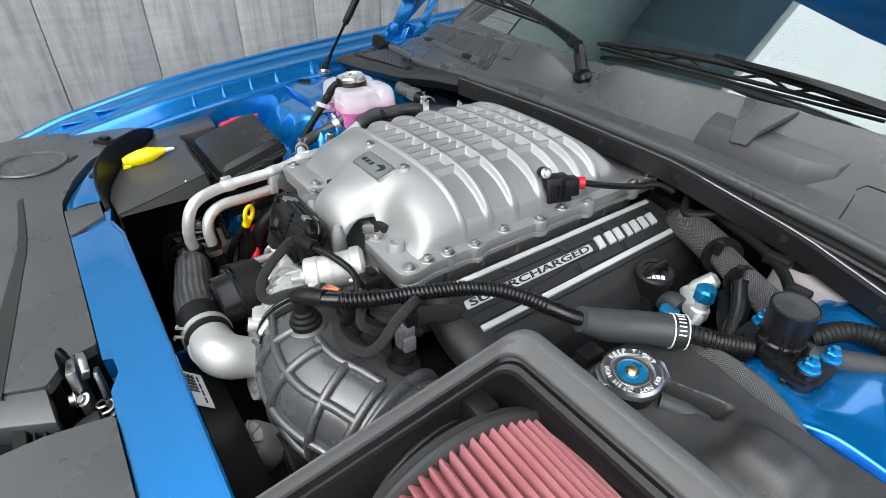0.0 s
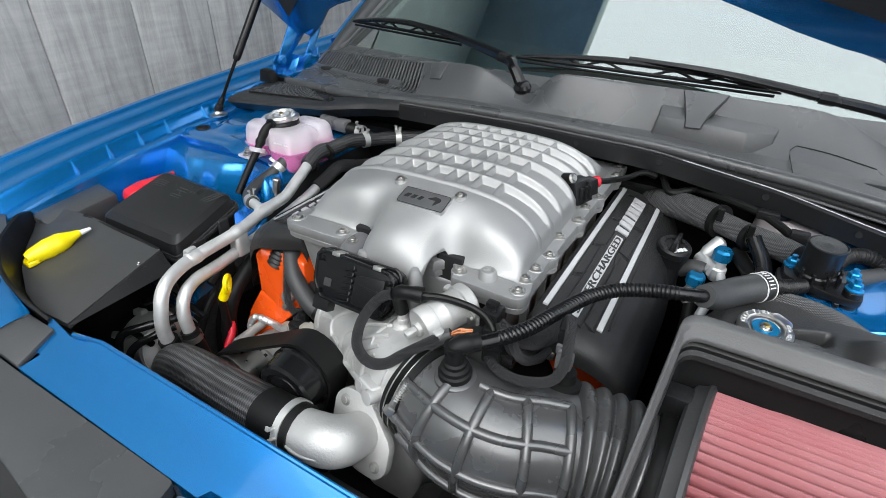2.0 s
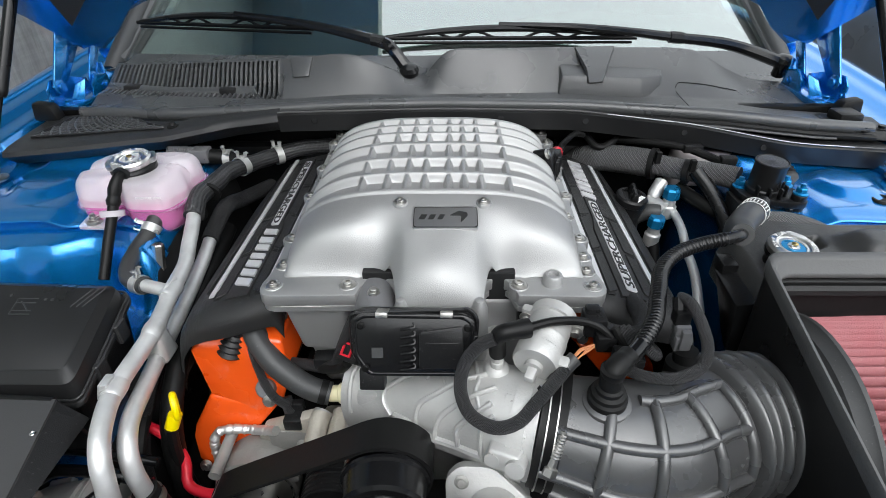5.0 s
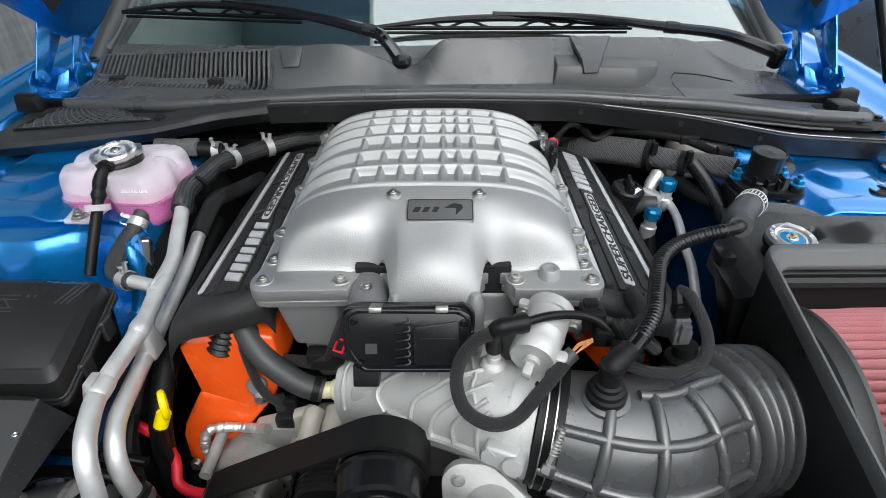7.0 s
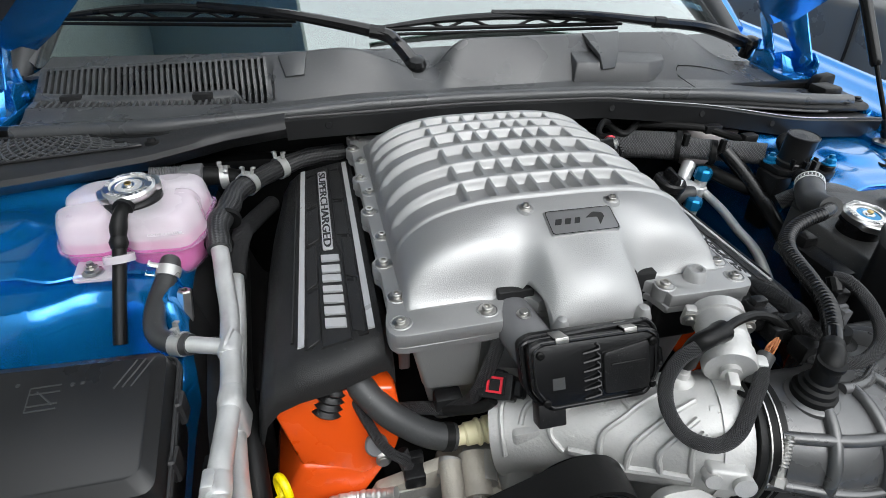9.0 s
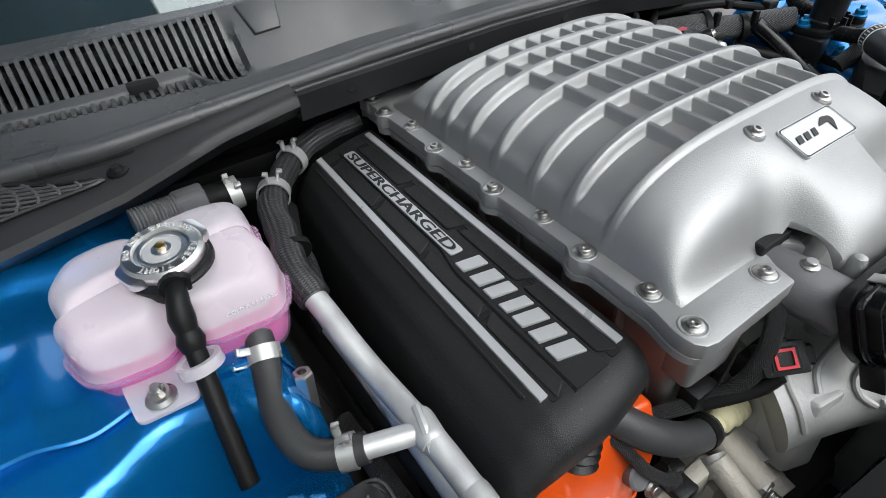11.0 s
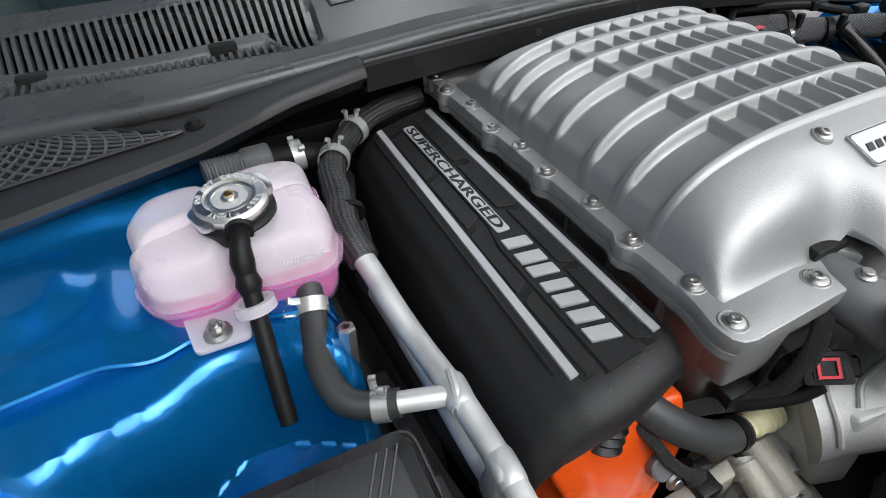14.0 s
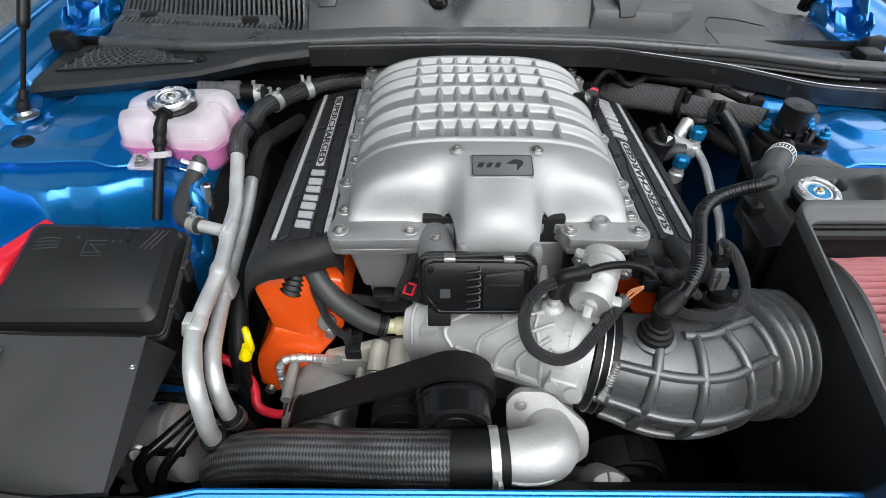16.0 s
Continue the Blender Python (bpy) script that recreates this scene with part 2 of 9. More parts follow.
nt.links.new(mp.outputs[0], gn.inputs["Vector"])
ramp = nt.nodes.new("ShaderNodeValToRGB")
ramp.color_ramp.elements[0].position, ramp.color_ramp.elements[0].color = 0.28, (0.235, 0.235, 0.228, 1)
ramp.color_ramp.elements[1].position, ramp.color_ramp.elements[1].color = 0.72, (0.47, 0.466, 0.455, 1)
nt.links.new(gn.outputs[0], ramp.inputs[0])
blot = nt.nodes.new("ShaderNodeTexNoise")
blot.inputs["Scale"].default_value = 7.0
blot.inputs["Detail"].default_value = 8
blot.inputs["Roughness"].default_value = 0.75
nt.links.new(off.outputs[0], blot.inputs["Vector"])
bl = nt.nodes.new("ShaderNodeMapRange")
bl.inputs[1].default_value, bl.inputs[2].default_value, bl.inputs[4].default_value = 0.48, 0.70, 0.55
nt.links.new(blot.outputs[0], bl.inputs[0])
saw = nt.nodes.new("ShaderNodeTexNoise")
saw.inputs["Scale"].default_value = 22.0
saw.inputs["Detail"].default_value = 5
mp2 = nt.nodes.new("ShaderNodeMapping")
mp2.inputs["Scale"].default_value = (1, 0.35, 2.6)
nt.links.new(off.outputs[0], mp2.inputs[0])
nt.links.new(mp2.outputs[0], saw.inputs["Vector"])
sw = nt.nodes.new("ShaderNodeMapRange")
sw.inputs[1].default_value, sw.inputs[2].default_value, sw.inputs[3].default_value, sw.inputs[4].default_value = 0.35, 0.65, 0.92, 1.05
nt.links.new(saw.outputs[0], sw.inputs[0])
pale_ = nt.nodes.new("ShaderNodeMix")
pale_.data_type = "RGBA"
nt.links.new(bl.outputs[0], pale_.inputs[0])
nt.links.new(ramp.outputs[0], pale_.inputs[6])
pale_.inputs[7].default_value = (0.45, 0.446, 0.435, 1)
mul_ = nt.nodes.new("ShaderNodeVectorMath")
mul_.operation = "SCALE"
nt.links.new(pale_.outputs[2], mul_.inputs[0])
nt.links.new(sw.outputs[0], mul_.inputs["Scale"])
nt.links.new(mul_.outputs[0], wb.inputs["Base Color"])

# ---- mesh tools ----
def smooth(bm, angle=35):
    lim = radians(angle)
    bm.normal_update()
    for f in bm.faces:
        f.smooth = True
    for e in bm.edges:
        e.smooth = not (len(e.link_faces) == 2 and e.calc_face_angle(0) > lim)


def part(name, bm, mat, parent=None, label="", angle=35):
    """Link a bmesh as one mesh object under a thing or part."""
    if angle:
        smooth(bm, angle)
    me = bpy.data.meshes.new(name)
    bm.to_mesh(me)
    bm.free()
    me.materials.append(mat)
    ob = new(name, me)
    if parent is not None:
        ob.parent = parent
        ob.matrix_parent_inverse = parent.matrix_world.inverted() if parent.type != "EMPTY" else Matrix.Translation(-parent.location)
    if label:
        tagged(ob, label)
    return ob


def thing(name, at, label, category, group="", kind=""):
    ob = new(name)
    ob.location = at
    ob.empty_display_size = 0.02
    return tagged(ob, label, category, group, kind)


def join(*bms):
    out = bmesh.new()
    for b in bms:
        me = bpy.data.meshes.new("tmp")
        b.to_mesh(me)
        b.free()
        out.from_mesh(me)
        bpy.data.meshes.remove(me)
    return out


def moved(bm, m):
    bmesh.ops.transform(bm, matrix=m, verts=bm.verts)
    return bm


def block(lo, hi, bevel=0.003, segs=2):
    bm = bmesh.new()
    bmesh.ops.create_cube(bm, size=1)
    lo, hi = Vector(lo), Vector(hi)
    for v in bm.verts:
        v.co = Vector((lo[i] + (v.co[i] + 0.5) * (hi[i] - lo[i]) for i in range(3)))
    if bevel:
        bmesh.ops.bevel(bm, geom=list(bm.edges), offset=bevel, segments=segs, affect="EDGES", profile=0.5)
    return bm


def hull(bottom, top, bevel=0.004, segs=2):
    """A solid between two loops with the same count of points."""
    bm = bmesh.new()
    a = [bm.verts.new(p) for p in bottom]
    b = [bm.verts.new(p) for p in top]
    n = len(a)
    bm.faces.new(a[::-1])
    bm.faces.new(b)
    for i in range(n):
        bm.faces.new((a[i], a[(i + 1) % n], b[(i + 1) % n], b[i]))
    bmesh.ops.recalc_face_normals(bm, faces=bm.faces)
    if bevel:
        bmesh.ops.bevel(bm, geom=list(bm.edges), offset=bevel, segments=segs, affect="EDGES", profile=0.5, clamp_overlap=True)
    return bm


def slab(outline, z0, z1, bevel=0.003, segs=2):
    return hull([(x, y, z0) for x, y in outline], [(x, y, z1) for x, y in outline], bevel, segs)


def rounded(outline, r, n=5):
    """A plan outline with its corners rounded."""
    pts = [Vector(p) for p in outline]
    out = []
    for i, p in enumerate(pts):
        a, b = (pts[i - 1] - p), (pts[(i + 1) % len(pts)] - p)
        ri = min(r, a.length * 0.45, b.length * 0.45)
        s, e = p + a.normalized() * ri, p + b.normalized() * ri
        for k in range(n + 1):
            t = k / n
            out.append((1 - t) ** 2 * s + 2 * t * (1 - t) * p + t * t * e)
    return [tuple(v) for v in out]


def spline(points, step=0.006):
    """Points along a smooth curve through the given ones."""
    P = [Vector(p) for p in points]
    P = [2 * P[0] - P[1]] + P + [2 * P[-1] - P[-2]]
    out = []
    for i in range(1, len(P) - 2):
        a, b, c, d = P[i - 1], P[i], P[i + 1], P[i + 2]
        n = max(2, int((c - b).length / step))
        for k in range(n):
            t = k / n
            out.append(0.5 * (2 * b + (c - a) * t + (2 * a - 5 * b + 4 * c - d) * t * t + (3 * b - a - 3 * c + d) * t ** 3))
    out.append(P[-2].copy())
    return out


def tube(points, radius, sides=14, step=0.006, caps=True, straight=False):
    """A round pipe along points. radius: metres, or a function of (metres along, share along)."""
    line = [Vector(p) for p in points] if straight else spline(points, step)
    bm = bmesh.new()
    uvl = bm.loops.layers.uv.new("UVMap")
    total = sum((line[i + 1] - line[i]).length for i in range(len(line) - 1))
    rings, run, n = [], 0.0, None
    along = []
    for i, p in enumerate(line):
        d = (line[min(i + 1, len(line) - 1)] - line[max(i - 1, 0)]).normalized()
        if n is None:
            n = d.orthogonal().normalized()
        n = (n - d * n.dot(d)).normalized()
        b = d.cross(n)
        if i:
            run += (p - line[i - 1]).length
        r = radius(run, run / total) if callable(radius) else radius
        rings.append([bm.verts.new(p + r * (math.cos(2 * math.pi * k / sides) * n + math.sin(2 * math.pi * k / sides) * b)) for k in range(sides)])
        along.append((run, r))
    for i in range(len(rings) - 1):
        for k in range(sides):
            f = bm.faces.new((rings[i][k], rings[i][(k + 1) % sides], rings[i + 1][(k + 1) % sides], rings[i + 1][k]))
            rm = along[len(along) // 2][1]
            w = 2 * math.pi * rm / sides
            for lo, uv in zip(f.loops, ((along[i][0], k * w), (along[i][0], (k + 1) * w), (along[i + 1][0], (k + 1) * w), (along[i + 1][0], k * w))):
                lo[uvl].uv = uv
    if caps:
        bm.faces.new(rings[0][::-1])
        bm.faces.new(rings[-1])
    return bm


def corrugated(r, pitch=0.006, depth=0.0014):
    return lambda s, t: r + depth * math.sin(2 * math.pi * s / pitch)


def lathe(profile, sides=32, m=None, caps=True):
    """A turned solid about z from (radius, height) pairs, placed by m."""
    bm = bmesh.new()
    rings = []
    for r, z in profile:
        rings.append([bm.verts.new((r * math.cos(2 * math.pi * k / sides), r * math.sin(2 * math.pi * k / sides), z)) for k in range(sides)])
    for i in range(len(rings) - 1):
        for k in range(sides):
            bm.faces.new((rings[i][k], rings[i][(k + 1) % sides], rings[i + 1][(k + 1) % sides], rings[i + 1][k]))
    if caps:
        if profile[0][0] > 1e-5:
            bm.faces.new(rings[0][::-1])
        if profile[-1][0] > 1e-5:
            bm.faces.new(rings[-1])
    bmesh.ops.remove_doubles(bm, verts=bm.verts, dist=1e-6)
    bmesh.ops.recalc_face_normals(bm, faces=bm.faces)
    if m is not None:
        moved(bm, m)
    return bm


def aim(at, direction, spin=0):
    """The pose at a place whose z axis points along direction."""
    q = Vector(direction).normalized().to_track_quat("Z", "Y").to_matrix().to_4x4()
    return Matrix.Translation(at) @ q @ Matrix.Rotation(radians(spin), 4, "Z")


def sheet(f, nu, nv, thick=0.0):
    """A surface from f(u, v) with u, v from 0 to 1; thick gives it a back."""
    bm = bmesh.new()
    g = [[bm.verts.new(f(i / nu, j / nv)) for j in range(nv + 1)] for i in range(nu + 1)]
    for i in range(nu):
        for j in range(nv):
            bm.faces.new((g[i][j], g[i + 1][j], g[i + 1][j + 1], g[i][j + 1]))
    bm.normal_update()
    if thick:
        bmesh.ops.solidify(bm, geom=list(bm.faces), thickness=thick)
    return bm


def draped(outline, f, cell=0.03, drop=0.012):
    """A panel cut to an outline, laid on the surface z = f(x, y), with a turned-down edge."""
    bm = bmesh.new()
    bm.faces.new([bm.verts.new((x, yy, 0)) for x, yy in outline])
    for axis in (0, 1):
        vals = [p[axis] for p in outline]
        for k in range(1, int((max(vals) - min(vals)) / cell) + 1):
            co, no = [0, 0, 0], [0, 0, 0]
            co[axis], no[axis] = min(vals) + k * cell, 1
            bmesh.ops.bisect_plane(bm, geom=bm.verts[:] + bm.edges[:] + bm.faces[:], plane_co=co, plane_no=no)
    for v in bm.verts:
        v.co.z = f(v.co.x, v.co.y)
    bmesh.ops.recalc_face_normals(bm, faces=bm.faces)
    if sum(p.normal.z for p in bm.faces) < 0:
        bmesh.ops.reverse_faces(bm, faces=bm.faces[:])
    for dx, dz in ((0.0012, -0.0012), (0.0, -drop)):
        rim_e = [e for e in bm.edges if len(e.link_faces) == 1]
        r = bmesh.ops.extrude_edge_only(bm, edges=rim_e)
        for v in r["geom"]:
            if isinstance(v, bmesh.types.BMVert):
                v.co.z += dz
    return bm


def lerp_line(pts, x):
    """Linear reading of a table of (x, value)."""
    if x <= pts[0][0]:
        return pts[0][1]
    for (a, va), (b, vb) in zip(pts, pts[1:]):
        if x <= b:
            t = (x - a) / (b - a)
            return va + (vb - va) * t
    return pts[-1][1]


def sstep(a, b, x):
    t = max(0.0, min(1.0, (x - a) / (b - a)))
    return t * t * (3 - 2 * t)


def bolt(r=0.0075, h=0.007, socket=True):
    """A flanged bolt head, standing on z = 0."""
    prof = [(0.0, 0.0), (r * 1.35, 0.0), (r * 1.35, h * 0.18), (r * 1.05, h * 0.32), (r * 0.82, h * 0.36), (r * 0.82, h * 0.92), (r * 0.74, h)]
    prof += [(r * 0.42, h), (r * 0.38, h * 0.5), (0.0, h * 0.5)] if socket else [(0.0, h)]
    return lathe(prof, 16)


def text_mesh(body, size, depth=0.0006, spacing=1.0, shear=0.0):
    cu = bpy.data.curves.new("text", "FONT")
    cu.body, cu.size, cu.extrude, cu.space_character, cu.shear = body, size, depth, spacing, shear
    cu.align_x, cu.align_y = "CENTER", "CENTER"
    cu.resolution_u = 3
    ob = bpy.data.objects.new("text", cu)
    scene.collection.objects.link(ob)
    bpy.context.view_layer.update()
    me = bpy.data.meshes.new_from_object(ob.evaluated_get(bpy.context.evaluated_depsgraph_get()))
    bpy.data.objects.remove(ob)
    bpy.data.curves.remove(cu)
    bm = bmesh.new()
    bm.from_mesh(me)
    bpy.data.meshes.remove(me)
    return bm


def thick_letters(bm, grow):
    """The same letters, struck twice side by side for a bolder face."""
    a, b = bm.copy(), bm
    moved(a, Matrix.Translation((grow * 0.5, 0, 0)))
    moved(b, Matrix.Translation((-grow * 0.5, 0, 0.00003)))
    return join(a, b)


def ring_text(body, radius, size, start, sweep, depth=0.0005):
    """Letters set round a circle, their tops outward, from the angle start, clockwise by sweep degrees."""
    bms = []
    for i, ch in enumerate(body):
        if ch == " ":
            continue
        a = start - sweep * (i + 0.5) / len(body)
        m = Matrix.Rotation(radians(a - 90), 4, "Z") @ Matrix.Translation((0, radius, 0))
        bms.append(moved(text_mesh(ch, size, depth), m))
    return join(*bms)


def clamp_band(at, direction, r, width=0.012, ears=True, spin=0):
    """A spring hose clamp: a band with two pinched ears."""
    m = aim(at, direction, spin)
    band = lathe([(r, -width / 2), (r + 0.0016, -width / 2), (r + 0.0016, width / 2), (r, width / 2), (r, -width / 2)], 24, m, caps=False)
    if not ears:
        screw = moved(block((r - 0.001, -0.007, -0.006), (r + 0.009, 0.009, 0.006), 0.0015), m)
        return join(band, screw)
    e1 = moved(block((r, -0.006, -width * 0.55), (r + 0.011, -0.0035, -width * 0.05), 0.0006), m)
    e2 = moved(block((r, 0.0035, width * 0.05), (r + 0.011, 0.006, width * 0.55), 0.0006), m)
    e3 = moved(block((r + 0.0085, -0.009, -width * 0.55), (r + 0.011, -0.0035, -width * 0.05), 0.0006), m)
    e4 = moved(block((r + 0.0085, 0.0035, width * 0.05), (r + 0.011, 0.009, width * 0.55), 0.0006), m)
    return join(band, e1, e2, e3, e4)

# ---- ground, wooden building, car body ----
ground = tagged(part("ground", sheet(lambda u, v: (-60 + 120 * u, -60 + 120 * v, 0), 8, 8), ASPHALT), "dark asphalt yard under the car", "ground", kind="structure")

WALL_X = -1.42
wall = thing("wall_west", (WALL_X, 0, 0), "weathered grey wooden plank wall beside the car", "wall", kind="structure")
part("wall_core", block((WALL_X - 0.16, -4, 0), (WALL_X - 0.03, 7, 3.3), 0), WOOD, wall)
rng = random.Random(4)
for i in range(-14, 24):
    y0 = 0.03 + 0.283 * i
    d = rng.uniform(0, 0.008)
    part("plank", block((WALL_X - 0.03, y0 + 0.0006, 0.02), (WALL_X + d, y0 + 0.2824, 1.48), 0.005, 2), WOOD, wall)
# added out of view so the windscreen reflects dark instead of planks
part("header_board", block((WALL_X - 0.03, -4, 1.485), (WALL_X + 0.02, 7, 2.50), 0.008), SOFFIT, wall, "unseen dark board added for the windscreen reflection")
eave = thing("porch_roof", (WALL_X, 1.5, 3.2), "pale boarded soffit of a porch roof", "roof", kind="structure")
part("soffit", block((WALL_X, -0.2, 2.50), (-0.45, 7, 2.62), 0.01), SOFFIT, eave)

south = thing("wall_south", (0, -5, 0), "plain grey rendered wall across the yard", "wall", kind="structure")
part("wall_core", block((-9, -5.2, 0), (9, -5.0, 3.2), 0.02), RENDERW, south)

car = thing("car", (0, 0, 0), "metallic blue coupe with its hood propped open", "car")


def rim_z(yy):
    return lerp_line([(-0.60, 0.745), (-0.40, 0.835), (-0.29, 0.868), (-0.1, 0.906), (0.05, 0.926), (0.24, 0.945), (0.4, 0.957), (0.55, 0.968), (0.75, 0.985), (1.0, 1.0)], yy)


def rim_x(yy):
    return lerp_line([(-0.60, 0.70), (-0.40, 0.785), (-0.25, 0.81), (0.0, 0.82), (1.0, 0.825)], yy)


FPROF = [(0.115, -0.62), (0.125, -0.30), (0.10, -0.10), (0.062, -0.032), (0.025, -0.008), (0.0, 0.0), (-0.012, -0.001), (-0.018, -0.006), (-0.042, -0.010),
         (-0.050, -0.014), (-0.062, -0.019), (-0.088, -0.022), (-0.095, -0.028), (-0.104, -0.046), (-0.125, -0.050), (-0.127, -0.056), (-0.126, -0.30)]


def fender(s):
    n = len(FPROF) - 1

    def f(u, v):
        yy = -0.60 + 1.6 * u
        k = v * n
        i = min(int(k), n - 1)
        a, b = FPROF[i], FPROF[i + 1]
        t = k - i
        dx, dz = a[0] + (b[0] - a[0]) * t, a[1] + (b[1] - a[1]) * t
        return (s * (rim_x(yy) + dx), yy, rim_z(yy) + dz)
    bm = sheet(f, 60, n * 3)
    if s > 0:
        bmesh.ops.reverse_faces(bm, faces=bm.faces)
    return bm


def apron_edge(ax):
    return 0.200 - 0.012 * sstep(0.50, 0.40, ax) + 0.006 * math.sin((ax - 0.40) * 18) - 0.010 * math.exp(-((ax - 0.525) / 0.03) ** 2)


def deck_z(ax, yy):
    """The upper sheet, behind the lap."""
    z = 0.894 + 0.016 * sstep(0.345, 0.375, yy) * sstep(0.46, 0.50, ax) * (1 - sstep(0.64, 0.68, ax))
    z += 0.010 * sstep(0.060, 0.030, math.hypot(ax - 0.615, yy - 0.290)) - 0.007 * sstep(0.56, 0.52, ax)
    return z - 0.004 * math.exp(-((yy - apron_edge(ax)) / 0.012) ** 2) - 0.20 * sstep(0.405, 0.340, ax)


def lower_z(ax, yy):
    """The tower's sheet in front of the lap."""
    d = apron_edge(ax) - yy
    c = 0.034 + 0.016 * sstep(0.57, 0.62, ax) - 0.012 * math.sin((ax - 0.42) * 30)
    z = 0.876 - 0.006 * sstep(0.0, c, d) - 0.085 * sstep(c - 0.002, c + 0.044, d) - 0.03 * sstep(0.10, 0.24, d)
    z -= 0.010 * math.exp(-(((ax - 0.60) / 0.02) ** 2 + ((yy - 0.09) / 0.03) ** 2))
    return z - 0.20 * sstep(0.405, 0.340, ax) - 0.30 * sstep(-0.05, -0.14, yy)


def apron_z(x, yy):
    ax = abs(x)
    return deck_z(ax, yy) if yy > apron_edge(ax) else lower_z(ax, yy)


def apron(s, hi=0.705, lo=0.388):
    bm = bmesh.new()
    rows = []
    for i in range(65):
        ax = hi - (hi - lo) * i / 64
        e = apron_edge(ax)
        zu = deck_z(ax, e)
        col = [(yy, lower_z(ax, yy)) for yy in [-0.30 + (e + 0.30) * (k / 70) ** 0.8 for k in range(71)]]
        col += [(e - 0.001, zu - 0.006), (e - 0.007, zu - 0.0050), (e - 0.0085, zu - 0.003), (e - 0.007, zu - 0.001), (e - 0.003, zu)]
        col += [(yy, deck_z(ax, yy)) for yy in [e + (0.56 - e) * k / 60 for k in range(61)]]
        rows.append([bm.verts.new((s * ax, yy, z)) for yy, z in col])
    for a, b in zip(rows, rows[1:]):
        for k in range(len(a) - 1):
            bm.faces.new((a[k], a[k + 1], b[k + 1], b[k]))
    bmesh.ops.recalc_face_normals(bm, faces=bm.faces)
    return bm


def tower_wall(u, v):
    """The side of the tower, rolling over from its top edge and dropping into the bay."""
    yy = -0.30 + 0.86 * u
    z = apron_z(0.478, yy)
    a = min(1.0, v / 0.4) * math.pi / 2
    return (0.478 - 0.020 * math.sin(a) - 0.045 * max(0.0, v - 0.4), yy, z - 0.020 * (1 - math.cos(a)) - 0.40 * max(0.0, v - 0.4))


for s, side in ((-1, "passenger"), (1, "driver")):
    part("fender", fender(s), BLUE, car, "glossy blue front fender with a folded inner rail")
    ap = part("strut_tower", apron(s, 0.705, 0.388 if s < 0 else 0.478), BLUE, car, "pressed blue inner apron and strut tower")
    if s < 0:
        # blue apron continues here in black, painting the shade beside the engine
        part("splash_panel", apron(s, 0.388, 0.325), DARK, car, "inner edge of the apron, blackened for shade")
    else:
        part("inner_wall", sheet(tower_wall, 60, 12), BLUE, car, "blue inner wall falling away below the tower")
    for yy in (0.367, 0.277, 0.182, 0.117, 0.050, -0.02):
        z0 = rim_z(yy) - 0.050
        bm = bmesh.new()
        a = [(0.722, yy - 0.009, z0 + 0.004), (0.703, yy - 0.003, z0), (0.722, yy + 0.009, z0 + 0.004)]
        top = bm.verts.new((s * 0.727, yy, z0 + 0.028))
        base = [bm.verts.new((s * p[0], p[1], p[2])) for p in a]
        bm.faces.new(base)
        for i in range(3):
            bm.faces.new((base[i], base[(i + 1) % 3], top))
        bmesh.ops.recalc_face_normals(bm, faces=bm.faces)
        part("gusset", bm, BLUE, car, angle=20)
    for yy, dx in ((-0.057, -0.050), (-0.153, -0.062), (-0.223, -0.066)):
        x0, z0 = rim_x(yy) + dx, rim_z(yy) - 0.026
        bm = hull([(s * (x0 - 0.035), yy - 0.004, z0 - 0.018), (s * (x0 + 0.01), yy - 0.013, z0 + 0.002), (s * (x0 + 0.01), yy + 0.013, z0 + 0.002)],
                  [(s * (x0 - 0.028), yy, z0 - 0.004), (s * (x0 + 0.014), yy - 0.006, z0 + 0.010), (s * (x0 + 0.014), yy + 0.006, z0 + 0.010)], 0.002, 1)
        part("gusset", bm, BLUE, car)
    for yy in (-0.19, -0.26, -0.33):
        x0, z0 = rim_x(yy) - 0.045, rim_z(yy) - 0.011
        part("slot", moved(block((-0.008, -0.028, -0.002), (0.008, 0.028, 0.002), 0.0019, 3), Matrix.Translation((s * x0, yy, z0))), BLUE, car, "raised oval pressing on the fender rail")
for hx, hy in ((-0.673, 0.232), (0.64, 0.24)):
    z = apron_z(hx, hy)
    part("plug", lathe([(0.0, 0.0005), (0.010, 0.0005), (0.011, 0.003), (0.014, 0.003), (0.0155, 0.0)], 20, Matrix.Translation((hx, hy, z))), RUBBER, car, "black rubber plug")

# front crossmember
def bar_z(x, yy):
    return 0.8215 + 0.19 * (yy + 0.2955) - 0.020 * (x + 0.33) + 0.0035 * sstep(-0.262, -0.257, yy)


def along(pts, t):
    """A point part of the way along a row of points."""
    q = t * (len(pts) - 1)
    i = min(len(pts) - 2, int(q))
    return Vector(pts[i]).lerp(Vector(pts[i + 1]), q - i)


bar = [(-0.3327, -0.325), (-0.011, -0.325), (-0.004, -0.314), (0.022, -0.3125), (0.034, -0.318), (0.048, -0.325), (0.62, -0.325), (0.62, -0.2545), (-0.270, -0.2545), (-0.3212, -0.2664)]
part("tie_bar", draped(bar, bar_z, 0.018, 0.030), BLUE, car, "blue front crossmember")
part("tie_bar_lip", tube([(-0.318, -0.2635, bar_z(-0.318, -0.25) - 0.0035), (-0.270, -0.2545, bar_z(-0.270, -0.25) - 0.0015), (0.62, -0.2545, bar_z(0.62, -0.25) - 0.0015)], 0.0030, 8, 0.03, straight=True), BLUE, car, "rolled back edge of the crossmember")
